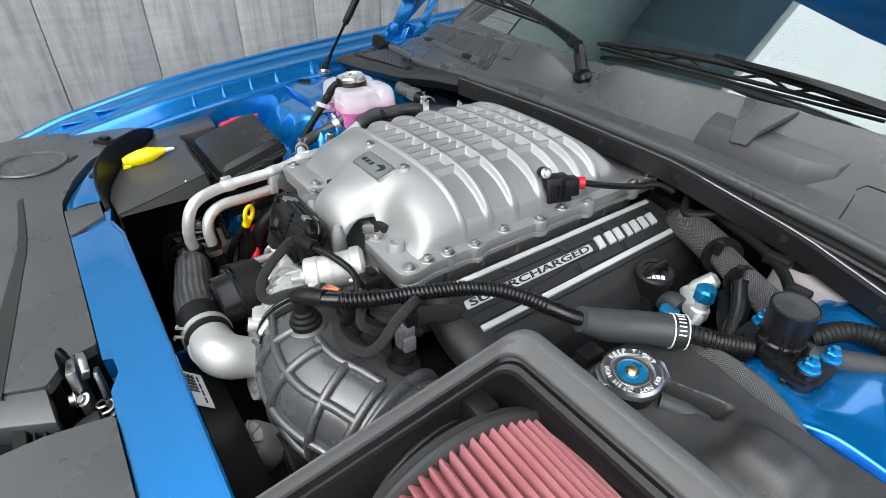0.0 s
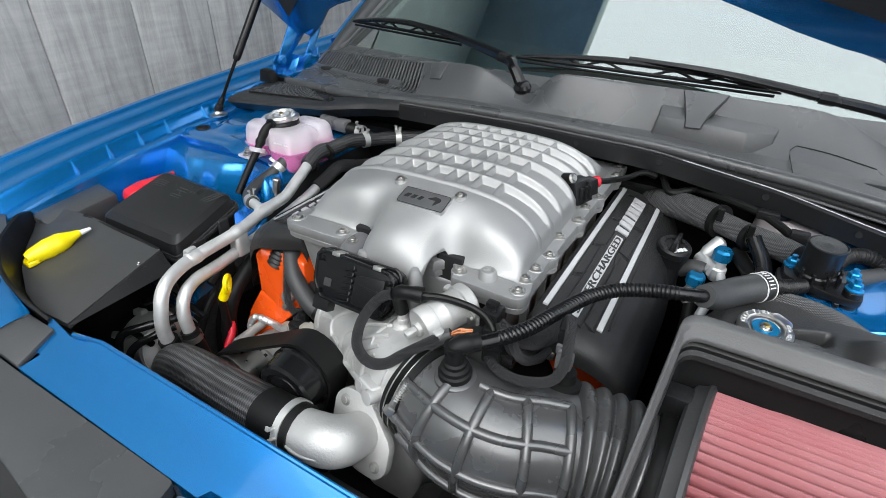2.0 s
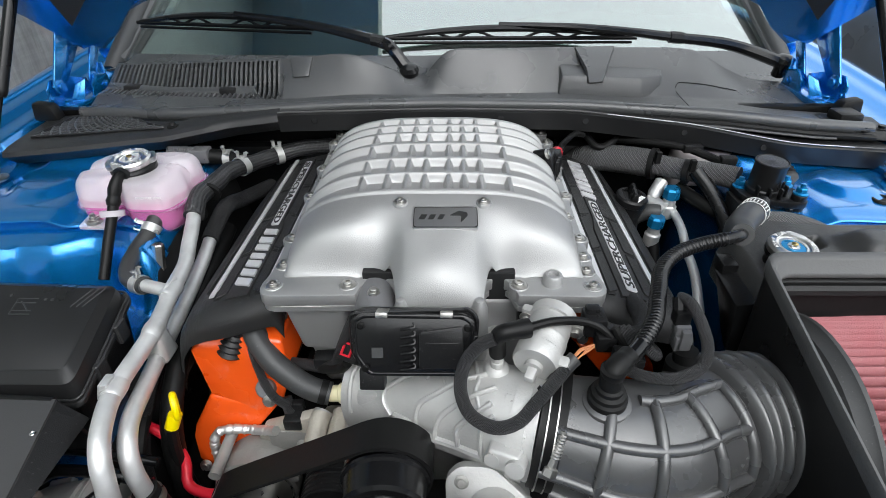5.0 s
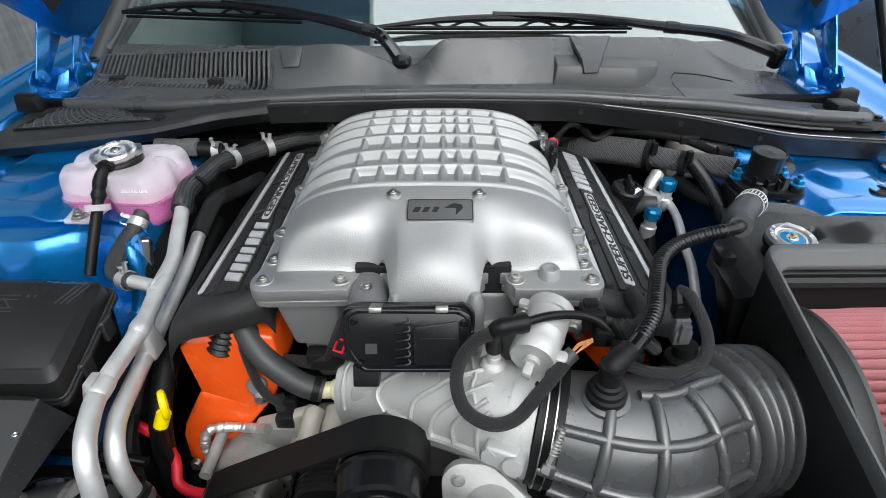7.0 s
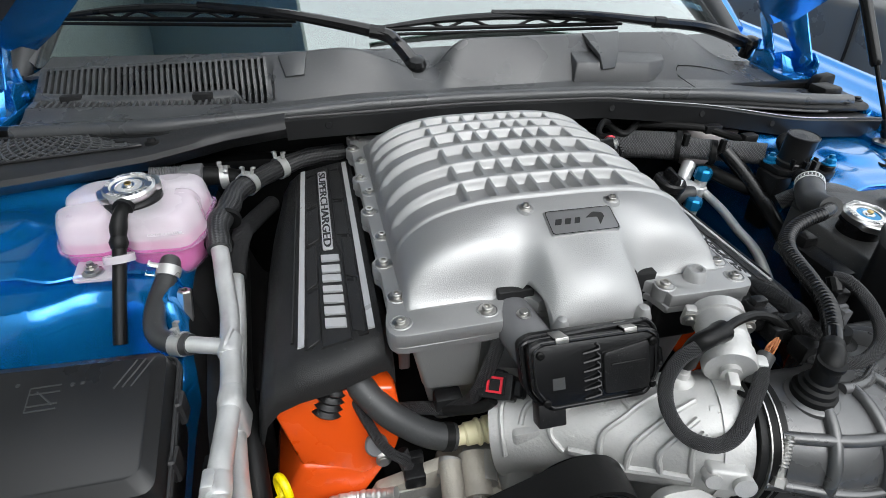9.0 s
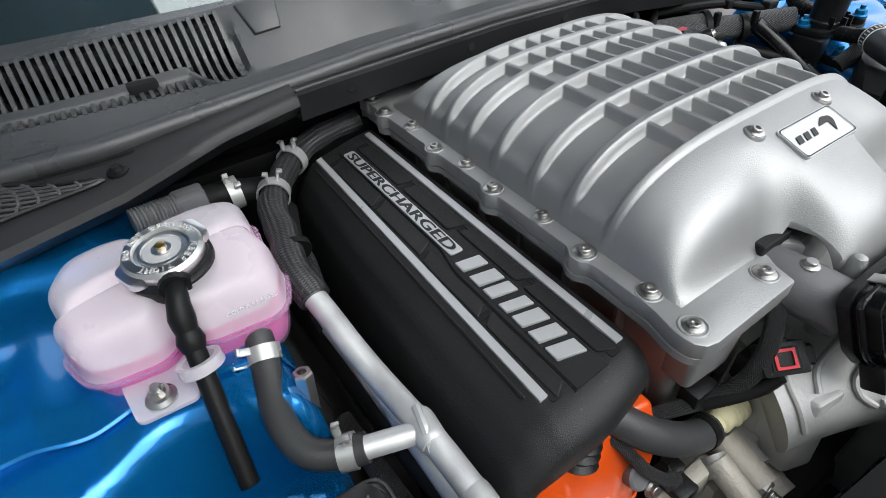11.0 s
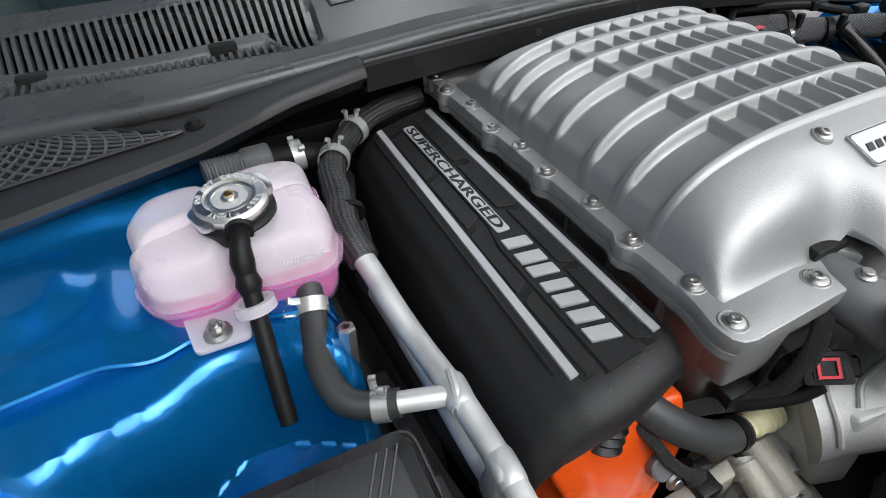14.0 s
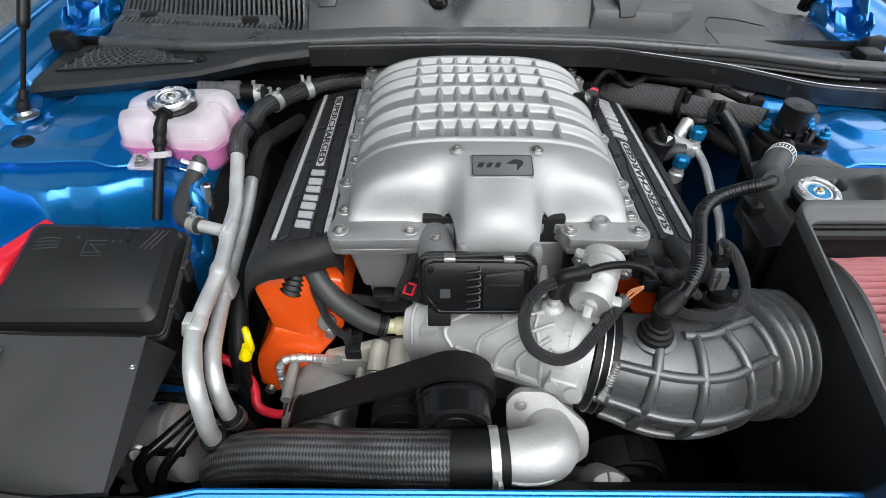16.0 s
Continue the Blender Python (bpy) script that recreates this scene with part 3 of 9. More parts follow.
part("joint_cover", hull([(-0.419, -0.3244, 0.815), (-0.3327, -0.3251, 0.812), (-0.3480, -0.2700, 0.820), (-0.4145, -0.2690, 0.820)], [(-0.419, -0.3244, 0.8235), (-0.3327, -0.3251, 0.8200), (-0.3490, -0.2710, 0.8310), (-0.4145, -0.2700, 0.8295)], 0.0015, 2), COWL, car, "black cover over the joint of the crossmember")
part("joint_plate", hull([(-0.352, -0.300, 0.800), (-0.318, -0.300, 0.800), (-0.318, -0.262, 0.808), (-0.378, -0.256, 0.808)], [(-0.352, -0.300, 0.8195), (-0.322, -0.300, 0.8195), (-0.320, -0.2655, 0.8265), (-0.378, -0.2580, 0.8285)], 0.001, 1), BLUE, car, "blue lap of the crossmember beside the flap")
part("fan_shroud", hull([(0.03, -0.252, 0.790), (0.60, -0.252, 0.778), (0.60, -0.213, 0.738), (0.045, -0.213, 0.748)], [(0.03, -0.250, 0.7945), (0.60, -0.250, 0.7825), (0.60, -0.211, 0.7405), (0.045, -0.211, 0.7525)], 0.001, 1), PLASTIC, car, "black fan shroud behind the crossmember")
part("core_support", block((-0.60, -0.300, 0.50), (0.60, -0.262, 0.775), 0.004), BLACKMET, car, "black radiator support")
part("headlamp_back", join(block((-0.462, -0.248, 0.48), (-0.455, -0.085, 0.815), 0.001, 1), block((-0.455, -0.2535, 0.48), (-0.330, -0.2480, 0.808), 0.001, 1)), BLACKMET, car, "black closing panel behind the headlamp")
wing_out = [(-0.415, -0.3244, 0.822), (-0.447, -0.320, 0.824), (-0.500, -0.295, 0.832), (-0.560, -0.255, 0.845), (-0.600, -0.215, 0.850), (-0.640, -0.180, 0.850)]
wing_in = [(-0.412, -0.268, 0.829), (-0.432, -0.266, 0.835), (-0.484, -0.257, 0.840), (-0.546, -0.230, 0.846), (-0.598, -0.194, 0.848), (-0.638, -0.164, 0.846)]


def wing_pt(u, v):
    p = along(wing_out, u).lerp(along(wing_in, u), v)
    p.z += 0.003 * math.sin(math.pi * v) - 0.020 * sstep(0.04, 0.0, v) - 0.004 * sstep(0.30, 0.12, v)
    return p


part("headlamp_panel", sheet(wing_pt, 40, 24), BLUE, car, "blue strip curving out to the fender")
hp_ = along(wing_out, 0.45).lerp(along(wing_in, 0.45), 0.62)
part("hole", moved(lathe([(0, 0.0006), (0.0085, 0.0006), (0.0095, 0.0)], 18), Matrix.Translation(hp_ + Vector((0, 0, 0.003))) @ Matrix.Rotation(radians(-35), 4, "Z") @ Matrix.Diagonal((1.3, 0.7, 1, 1))), DARK, car, "oval hole in the strip")

# bulkhead and bay floor
part("firewall", join(block((-0.72, 0.475, 0.25), (0.72, 0.50, 0.955), 0.01), block((-0.45, 0.44, 0.60), (0.45, 0.475, 0.90), 0.02)), BLACKMET, car, "black steel bulkhead")
# floor coloured black to stand in for shade low in the bay
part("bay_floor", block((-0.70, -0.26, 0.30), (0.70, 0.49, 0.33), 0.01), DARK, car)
for s in (-1, 1):
    part("frame_rail", join(block((s * 0.47 - 0.05, -0.26, 0.42), (s * 0.47 + 0.05, 0.49, 0.54), 0.01), block((s * 0.36 - 0.004, -0.02, 0.40), (s * 0.36 + 0.004, 0.49, 0.70), 0.002)), BLACKMET, car, "dark frame rail deep in the bay")

# open hood
HDIR = Vector((0, -0.60, 0.80))


def hood_edge(x):
    a = abs(x)
    up = 0.085 * sstep(0.60, 0.48, a) + 0.08 * sstep(0.50, 0.15, a) + 0.10 * sstep(0.60, 0.74, a)
    return Vector((x, 0.515 - 0.38 * up, 1.062 + up))


def hood_pt(u, v, lift=0.0):
    x = -0.74 + 1.48 * u
    p = hood_edge(x) + HDIR * (1.05 * v)
    p.x *= 1 - 0.06 * v
    p.y += 0.05 * v * v
    return p + Vector((0, 0.80, 0.60)) * lift


hood = part("hood", sheet(lambda u, v: hood_pt(u, v), 24, 16, -0.02), BLUE, car, "blue hood standing open, underside showing")
for u in (0.03, 0.2, 0.8, 0.97):
    part("hood_rib", tube([hood_pt(u, v, -0.006) for v in (0.02, 0.3, 0.6, 0.95)], 0.016, 8, 0.05), BLUE, hood)
part("hood_liner", sheet(lambda u, v: hood_pt(0.10 + 0.80 * u, 0.07 + 0.86 * v, -0.024), 16, 12, -0.012), HEADLINER, hood, "dark fabric liner under the hood")
part("hood_lip", tube([hood_pt(i / 20, 0.0, -0.004) for i in range(21)], 0.010, 8, 0.05), BLUE, hood)
for s in (-1, 1):
    def side(x, pts, w=0.004):
        """An upright steel plate across x, drawn by its outline in y and z."""
        return hull([(s * x, p[0], p[1]) for p in pts], [(s * (x + w), p[0], p[1]) for p in pts], 0.0012, 2)

    hg = part("hood_hinge", join(
        block((min(s * 0.662, s * 0.722), 0.488, 0.944), (max(s * 0.662, s * 0.722), 0.612, 0.958), 0.004, 2),
        side(0.708, [(0.488, 0.950), (0.612, 0.950), (0.606, 0.976), (0.545, 0.996), (0.505, 0.998), (0.490, 0.984)]),
        side(0.664, [(0.545, 0.950), (0.612, 0.950), (0.606, 0.984), (0.575, 0.992), (0.552, 0.978)]),
        hull([(s * 0.664, 0.600, 0.950), (s * 0.712, 0.600, 0.950), (s * 0.712, 0.606, 0.950), (s * 0.664, 0.606, 0.950)], [(s * 0.672, 0.612, 1.004), (s * 0.700, 0.612, 0.994), (s * 0.700, 0.617, 0.994), (s * 0.672, 0.617, 1.004)], 0.001, 2),
        hull([(s * 0.668, 0.520, 0.956), (s * 0.690, 0.514, 0.956), (s * 0.692, 0.519, 0.956), (s * 0.670, 0.525, 0.956)], [(s * 0.664, 0.538, 0.992), (s * 0.680, 0.528, 0.984), (s * 0.681, 0.532, 0.984), (s * 0.665, 0.542, 0.992)], 0.001, 2)), BLUE, car, "blue stamped hood hinge base with folded edges")
    part("hinge_arm", join(
        side(0.699, [(0.498, 0.986), (0.506, 0.974), (0.524, 0.974), (0.618, 1.048), (0.612, 1.078), (0.556, 1.072)]),
        hull([(s * 0.703, 0.556, 1.066), (s * 0.703, 0.616, 1.044), (s * 0.703, 0.616, 1.050), (s * 0.703, 0.556, 1.074)], [(s * 0.655, 0.556, 1.078), (s * 0.655, 0.616, 1.056), (s * 0.655, 0.616, 1.062), (s * 0.655, 0.556, 1.086)], 0.001, 2)), BLUE, hg, "tapered blue hinge arm")
    part("hinge_link", side(0.676, [(0.568, 0.984), (0.574, 0.972), (0.590, 0.974), (0.640, 1.046), (0.630, 1.058), (0.616, 1.054)]), BLUE, hg)
    for p, d in (((0.698, 0.512, 0.984), 0.010), ((0.707, 0.494, 0.966), 0.007), ((0.675, 0.580, 0.982), 0.009), ((0.663, 0.592, 0.966), 0.006), ((0.698, 0.592, 1.050), 0.008)):
        part("hinge_bolt", moved(bolt(d, d * 0.8, False), aim((s * p[0], p[1], p[2]), (-s, -0.05, 0.05))), BLUE, hg)
    for p in ((0.686, 0.500), (0.690, 0.545)):
        part("hinge_bolt", moved(bolt(0.0075, 0.008, False), Matrix.Translation((s * p[0], p[1], 0.957))), BLUE, hg)
    part("hinge_bracket", hull([(s * 0.680, 0.452, 0.940), (s * 0.725, 0.452, 0.940), (s * 0.725, 0.480, 0.940), (s * 0.680, 0.480, 0.940)], [(s * 0.69, 0.455, 0.968), (s * 0.722, 0.455, 0.972), (s * 0.722, 0.478, 0.972), (s * 0.69, 0.478, 0.968)], 0.005), RUBBER, car, "black rubber hood stop")

# gas struts
for s in (-1, 1):
    gs = thing("gas_strut", (s * 0.708, 0.302, 0.90), "black gas strut propping the hood from the fender rail", "gas strut", "hood gas struts")
    a, b = Vector((s * 0.706, 0.302, 0.908)), Vector((s * 0.655, 0.45, 1.17))
    d = (b - a)
    part("rod", tube([a + d * 0.03, a + d * 0.45], 0.0036, 10), BLACKMET, gs, "thin dark steel rod")
    part("cylinder", tube([a + d * 0.40, b], lambda q, t: 0.0088 if 0.02 < t < 0.98 else 0.007, 12), GLOSSBLK, gs)
    part("ball_socket", lathe([(0, 0), (0.008, 0), (0.0095, 0.005), (0.0095, 0.016), (0.0065, 0.020), (0.0065, 0.034), (0.0045, 0.036), (0, 0.036)], 16, aim(a - d * 0.01, d)), PLASTIC, gs)
    part("washer", lathe([(0, 0), (0.020, 0), (0.020, 0.003), (0.012, 0.005), (0.009, 0.010), (0, 0.010)], 20, Matrix.Translation(a - Vector((0, 0, 0.009)))), STEEL, gs)

# windscreen and cabin


def base_y(x):
    return 0.590 + 0.16 * (abs(x) / 0.70) ** 2


def glass_pt(u, v):
    x = (-0.72 + 1.44 * u) * (1 - 0.10 * v)
    bow = (abs(x) / 0.70) ** 2
    return Vector((x, base_y(-0.72 + 1.44 * u) + 0.92 * v, 1.000 + 0.445 * v - 0.03 * bow * (1 - v)))


part("windscreen", sheet(glass_pt, 24, 16, 0.005), GLASS, car, "raked green-tinted windscreen reflecting the sky")
car.children[-1].visible_shadow = False
for u, d in ((0, -0.004), (1, 0.004)):
    part("screen_moulding", tube([glass_pt(u, k / 10) + Vector((d, 0, 0.004)) for k in range(11)], 0.013, 10, 0.05), SEAL, car, "grey-black windscreen moulding")
for s in (-1, 1):
    part("pillar", tube([(s * 0.735, 0.74, 0.955), (s * 0.728, 0.80, 1.00), (s * 0.715, 1.1, 1.165), (s * 0.68, 1.65, 1.43)], lambda q, t: 0.018 + 0.012 * t, 12, 0.05), HOSE, car, "dark grey windscreen pillar trim")
    part("pillar", tube([(s * 0.775, 0.82, 0.965), (s * 0.764, 0.92, 1.035), (s * 0.748, 1.15, 1.165), (s * 0.71, 1.68, 1.42)], 0.030, 12, 0.05), BLUE, car, "blue windscreen pillar")
    part("side_window", hull([(s * 0.700, 0.88, 0.97), (s * 0.700, 2.5, 0.97), (s * 0.640, 2.5, 1.39), (s * 0.640, 1.66, 1.39)], [(s * 0.690, 0.88, 0.97), (s * 0.690, 2.5, 0.97), (s * 0.630, 2.5, 1.39), (s * 0.630, 1.66, 1.39)], 0.001, 1), HEADLINER, car, "dark shaded side window")
    part("side_panel", block((s * 0.86 - 0.03, 0.95, 0.35), (s * 0.86 + 0.03, 2.9, 0.985), 0.02, 3), BLUE, car)
    part("cabin_side", block((s * 0.74 - 0.02, 0.85, 0.5), (s * 0.74 + 0.02, 2.8, 1.0), 0.01), HEADLINER, car)
part("roof", sheet(lambda u, v: (-0.65 + 1.3 * u, 1.50 + 1.0 * v, 1.43 + 0.03 * math.sin(math.pi * u)), 12, 6, 0.02), BLUE, car)
part("cabin_back", block((-0.74, 2.4, 0.5), (0.74, 2.45, 1.42), 0.02), HEADLINER, car)
part("rear_body", hull([(-0.84, 2.35, 0.32), (0.84, 2.35, 0.32), (0.82, 3.75, 0.40), (-0.82, 3.75, 0.40)], [(-0.80, 2.35, 1.0), (0.80, 2.35, 1.0), (0.76, 3.70, 0.98), (-0.76, 3.70, 0.98)], 0.06, 4), BLUE, car, "blue rear body and boot lid")
part("rear_window", hull([(-0.62, 2.42, 1.42), (0.62, 2.42, 1.42), (0.70, 3.0, 1.0), (-0.70, 3.0, 1.0)], [(-0.60, 2.44, 1.435), (0.60, 2.44, 1.435), (0.68, 3.02, 1.015), (-0.68, 3.02, 1.015)], 0.003), GLOSSBLK, car, "dark rear window")
part("front_bumper", hull([(-0.78, -0.66, 0.22), (0.78, -0.66, 0.22), (0.80, -0.52, 0.22), (-0.80, -0.52, 0.22)], [(-0.70, -0.80, 0.72), (0.70, -0.80, 0.72), (0.74, -0.55, 0.74), (-0.74, -0.55, 0.74)], 0.04, 3), BLUE, car, "blue front bumper")
part("dashboard", join(sheet(lambda u, v: (-0.70 + 1.4 * u, base_y(-0.70 + 1.4 * u) + 0.01 + 0.42 * v, 0.955 + 0.05 * math.sin(math.pi * min(1, v * 0.8)) + 0.03 * math.exp(-((u - 0.74) / 0.12) ** 2) * v), 24, 10, 0.02), block((-0.70, 1.10, 0.5), (0.70, 1.16, 0.96), 0.03)), HEADLINER, car, "dark padded dashboard")

# ---- cowl ----
cowl = thing("cowl_cover", (0, 0.48, 0.95), "grey-black plastic cowl cover at the foot of the windscreen", "cowl cover")


def cowl_front(x):
    return lerp_line([(-0.70, 0.478), (-0.60, 0.462), (-0.45, 0.435), (-0.25, 0.434), (0, 0.440), (0.25, 0.436), (0.45, 0.418), (0.60, 0.395), (0.72, 0.40)], x)


def soft_line(tab, v, w=0.006):
    """A table read with its corners eased."""
    return sum(lerp_line(tab, v + w * d) for d in (-1, -0.66, -0.33, 0, 0.33, 0.66, 1)) / 7


CREASE_Y = [(-0.66, 0.526), (-0.62, 0.520), (-0.30, 0.489), (0.0, 0.486), (0.22, 0.487), (0.43, 0.494), (0.56, 0.510), (0.72, 0.53)]
CREASE_Z = [(-0.66, 0.968), (-0.30, 0.966), (-0.16, 0.975), (0.22, 0.977), (0.43, 0.965), (0.60, 0.950), (0.72, 0.942)]
TOP_Y = [(-0.66, 0.616), (-0.64, 0.611), (-0.30, 0.545), (-0.16, 0.521), (0.03, 0.515), (0.25, 0.540), (0.41, 0.562), (0.48, 0.576), (0.56, 0.590), (0.72, 0.62)]
TOP_Z = [(-0.66, 0.996), (-0.64, 0.999), (-0.30, 1.022), (-0.16, 1.037), (0.02, 1.044), (0.24, 1.040), (0.43, 1.032), (0.475, 1.024), (0.515, 1.000), (0.56, 0.978), (0.60, 0.964), (0.72, 0.950)]
NOTCH = [(-0.178, 0.0), (-0.150, 0.005), (-0.105, 0.023), (-0.070, 0.040), (-0.046, 0.046), (-0.026, 0.040), (-0.008, 0.020), (0.006, 0.006), (0.022, 0.0)]
LIP_Z = [(-0.66, 0.962), (-0.444, 0.971), (-0.157, 0.984), (0.03, 0.985), (0.218, 0.982), (0.454, 0.972), (0.598, 0.962), (0.72, 0.952)]


def cowl_top(x):
    return soft_line(TOP_Y, x, 0.02), soft_line(TOP_Z, x, 0.02) - soft_line(NOTCH, x, 0.008)


def cowl_crease(x):
    return soft_line(CREASE_Y, x, 0.02), soft_line(CREASE_Z, x, 0.02)


def cowl_wall(x, t):
    """A point on the sloping face between the crease (t = 0) and the top edge (t = 1)."""
    (cy, cz), (ty, tz) = cowl_crease(x), cowl_top(x)
    if x < -0.285:
        # the slatted end is hollow: flat low down, steeper above
        lift = 0.16 * t + 0.84 * sstep(0.25, 1.15, t) / sstep(0.25, 1.15, 1.0)
    else:
        lift = t
    return Vector((x, cy + (ty - cy) * t, cz + (tz - cz) * lift))


def cowl_pt(u, v):
    x = -0.640 + 1.350 * u
    f = cowl_front(x)
    cy, cz = cowl_crease(x)
    ty, tz = cowl_top(x)
    if v <= 0.25:
        t = v / 0.25
        return Vector((x, f + (cy - f) * t, soft_line(LIP_Z, x, 0.02) - 0.010 + (cz - soft_line(LIP_Z, x, 0.02) + 0.010) * t - 0.003 * math.sin(math.pi * t)))
    if v <= 0.80:
        return cowl_wall(x, (v - 0.25) / 0.55)
    a = (v - 0.80) / 0.20
    return Vector((x, ty + 0.010 * math.sin(a * math.pi / 2), tz + 0.002 * math.sin(a * math.pi) - 0.024 * max(0.0, a - 0.25)))


def screen_foot(u, v):
    x = -0.675 + 1.375 * u
    g = glass_pt((x + 0.72) / 1.44, 0.012)
    ty, tz = cowl_top(x)
    a = Vector((x, ty + 0.009, tz - 0.014))
    p = a.lerp(g + Vector((0, 0, 0.006)), v)
    p.z -= 0.006 * math.sin(math.pi * v)
    return p


part("screen_trim", sheet(screen_foot, 80, 6, -0.004), COWL, cowl, "grey plastic trim at the glass edge")
GRID_L, GRID_R = -0.632, -0.297
bm = sheet(cowl_pt, 270, 60)
gone = []
for f in bm.faces:
    c = f.calc_center_median()
    cy, cz = cowl_crease(c.x)
    ty, tz = cowl_top(c.x)
    t = (c.y - cy) / (ty - cy)
    if GRID_L < c.x < GRID_R and 0.02 < t < 0.97:
        gone.append(f)
bmesh.ops.delete(bm, geom=gone, context="FACES")
part("panel", bm, COWL, cowl, angle=40)
# black sheet below the slats, its colour standing in for shade between them
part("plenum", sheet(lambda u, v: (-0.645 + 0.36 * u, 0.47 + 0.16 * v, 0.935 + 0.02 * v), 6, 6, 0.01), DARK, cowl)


def slat(x0, x1, t0, t1, n, w=0.0026):
    """One bar of the vent, rounded over, following the cowl's face."""
    pts = [cowl_wall(x0 + (x1 - x0) * k / n, t0 + (t1 - t0) * k / n) for k in range(n + 1)]
    bm = bmesh.new()
    rows = [[bm.verts.new(p + Vector((dx, 0, dz))) for dx, dz in ((-w * 0.8, -0.010), (-w, -0.001), (-w * 0.75, 0.0008), (w * 0.75, 0.0008), (w, -0.001), (w * 0.8, -0.010))] for p in pts]
    for a, c in zip(rows, rows[1:]):
        for k in range(5):
            bm.faces.new((a[k], a[k + 1], c[k + 1], c[k]))
    bm.faces.new(rows[0])
    bm.faces.new(rows[-1][::-1])
    bmesh.ops.recalc_face_normals(bm, faces=bm.faces)
    part("slat", bm, COWL, cowl, angle=30)


def rail_t(x):
    """How far up the face the moulded rail runs."""
    return soft_line([(-0.64, 0.42), (-0.58, 0.37), (-0.52, 0.33), (-0.44, 0.35), (-0.38, 0.40), (-0.34, 0.42)], x, 0.02)


for i in range(37):
    x = GRID_L + 0.001 + i * 0.0093
    if x < -0.337:
        slat(x, x, 0.0, rail_t(x) - 0.07, 4)
        slat(x, x, rail_t(x) + 0.07, 1.0, 8)
    else:
        slat(x, x, 0.0, 1.0, 10)
bm = bmesh.new()
rows = []
for k in range(61):
    x = -0.637 + 0.306 * k / 60
    end = sstep(-0.352, -0.331, x)
    t = rail_t(x) * (1 - end * end)
    rows.append([bm.verts.new(cowl_wall(x + end * 0.004, max(0.0, t + d)) + Vector((0, 0, h))) for d, h in ((-0.10, -0.008), (-0.09, 0.0008), (-0.04, 0.0030), (0.04, 0.0030), (0.09, 0.0012), (0.10, -0.008))])
for a, c in zip(rows, rows[1:]):
    for k in range(5):
        bm.faces.new((a[k], a[k + 1], c[k + 1], c[k]))
bmesh.ops.recalc_face_normals(bm, faces=bm.faces)
part("slat_rail", bm, COWL, cowl, "wavy moulded rail across the slats", angle=50)
for x in (-0.585, -0.394):
    p = cowl_wall(x, rail_t(x) + 0.015)
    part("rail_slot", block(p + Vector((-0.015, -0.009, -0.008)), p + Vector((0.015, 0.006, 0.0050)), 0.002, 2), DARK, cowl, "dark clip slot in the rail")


def on_wall(x, t, out):
    """A point standing out from the cowl's face."""
    return cowl_wall(x, t) + Vector((0, -0.9, 0.44)).normalized() * out


part("tray", hull([(0.205, 0.4800, 0.970), (0.352, 0.4830, 0.966), (0.392, 0.505, 0.966), (0.404, 0.560, 0.975), (0.205, 0.530, 0.985)], [(0.211, 0.4900, 1.0065), (0.350, 0.4950, 1.0000), (0.391, 0.5120, 0.9985), (0.402, 0.5560, 1.0110), (0.209, 0.5260, 1.0210)], 0.0028, 2), COWL, cowl, "raised square tray in the cowl")
part("clip", hull([(0.2555, 0.4870, 0.992), (0.2830, 0.4870, 0.994), (0.2870, 0.4960, 1.008), (0.3080, 0.546, 1.034), (0.2380, 0.540, 1.034), (0.2530, 0.4960, 1.008)], [(0.2570, 0.4830, 0.994), (0.2815, 0.4830, 0.996), (0.2870, 0.4950, 1.0150), (0.3100, 0.545, 1.0430), (0.2360, 0.539, 1.0430), (0.2530, 0.4950, 1.0150)], 0.0015, 2), COWL, cowl, "moulded tongue over the tray")
part("clip", hull([on_wall(-0.268, 0.50, -0.002), on_wall(-0.236, 0.50, -0.002), on_wall(-0.230, 0.98, -0.002), on_wall(-0.276, 0.98, -0.002)], [on_wall(-0.266, 0.52, 0.004), on_wall(-0.238, 0.52, 0.004), on_wall(-0.231, 1.0, 0.0045), on_wall(-0.275, 1.0, 0.0045)], 0.0015, 2), COWL, cowl)
seam = [(0.425, 0.30), (0.418, 0.20), (0.420, 0.08), (0.428, -0.3)]
part("seam", tube([cowl_pt((x + 0.640) / 1.350, 0.25 + 0.55 * t if t > 0 else 0.25 + t * 0.5) + Vector((0, 0, 0.0004)) for x, t in seam], 0.0007, 6, 0.01), DARK, cowl, "dark joint line")
part("seam", tube([cowl_wall(x, 0.30) + Vector((0, -0.0004, 0.0004)) for x in (0.425, 0.45, 0.48, 0.51, 0.54)], 0.0009, 6, 0.01), DARK, cowl, "dark joint line")
line = []
for i in range(61):
    x = -0.640 + 1.345 * i / 60
    line.append((x, cowl_front(x) - 0.002, soft_line(LIP_Z, x, 0.02) - 0.011))
part("lip", tube(line, 0.0108, 14, 0.03), COWL, cowl, "rounded front lip of the cowl")
part("lower_lip", tube([(x, yy - 0.015, z - 0.011) for x, yy, z in line], 0.0065, 10, 0.03), RUBBER, cowl, "black rubber weatherstrip")
part("lower_edge", tube([(x, yy - 0.022, z - 0.013) for x, yy, z in line[16:58]], 0.0022, 8, 0.03), COWL, cowl)


def shelf_front(x):
    return lerp_line([(-0.70, 0.335), (-0.60, 0.345), (-0.45, 0.368), (-0.35, 0.395), (-0.25, 0.402), (0, 0.406), (0.25, 0.402), (0.42, 0.385), (0.58, 0.345), (0.72, 0.335)], x)


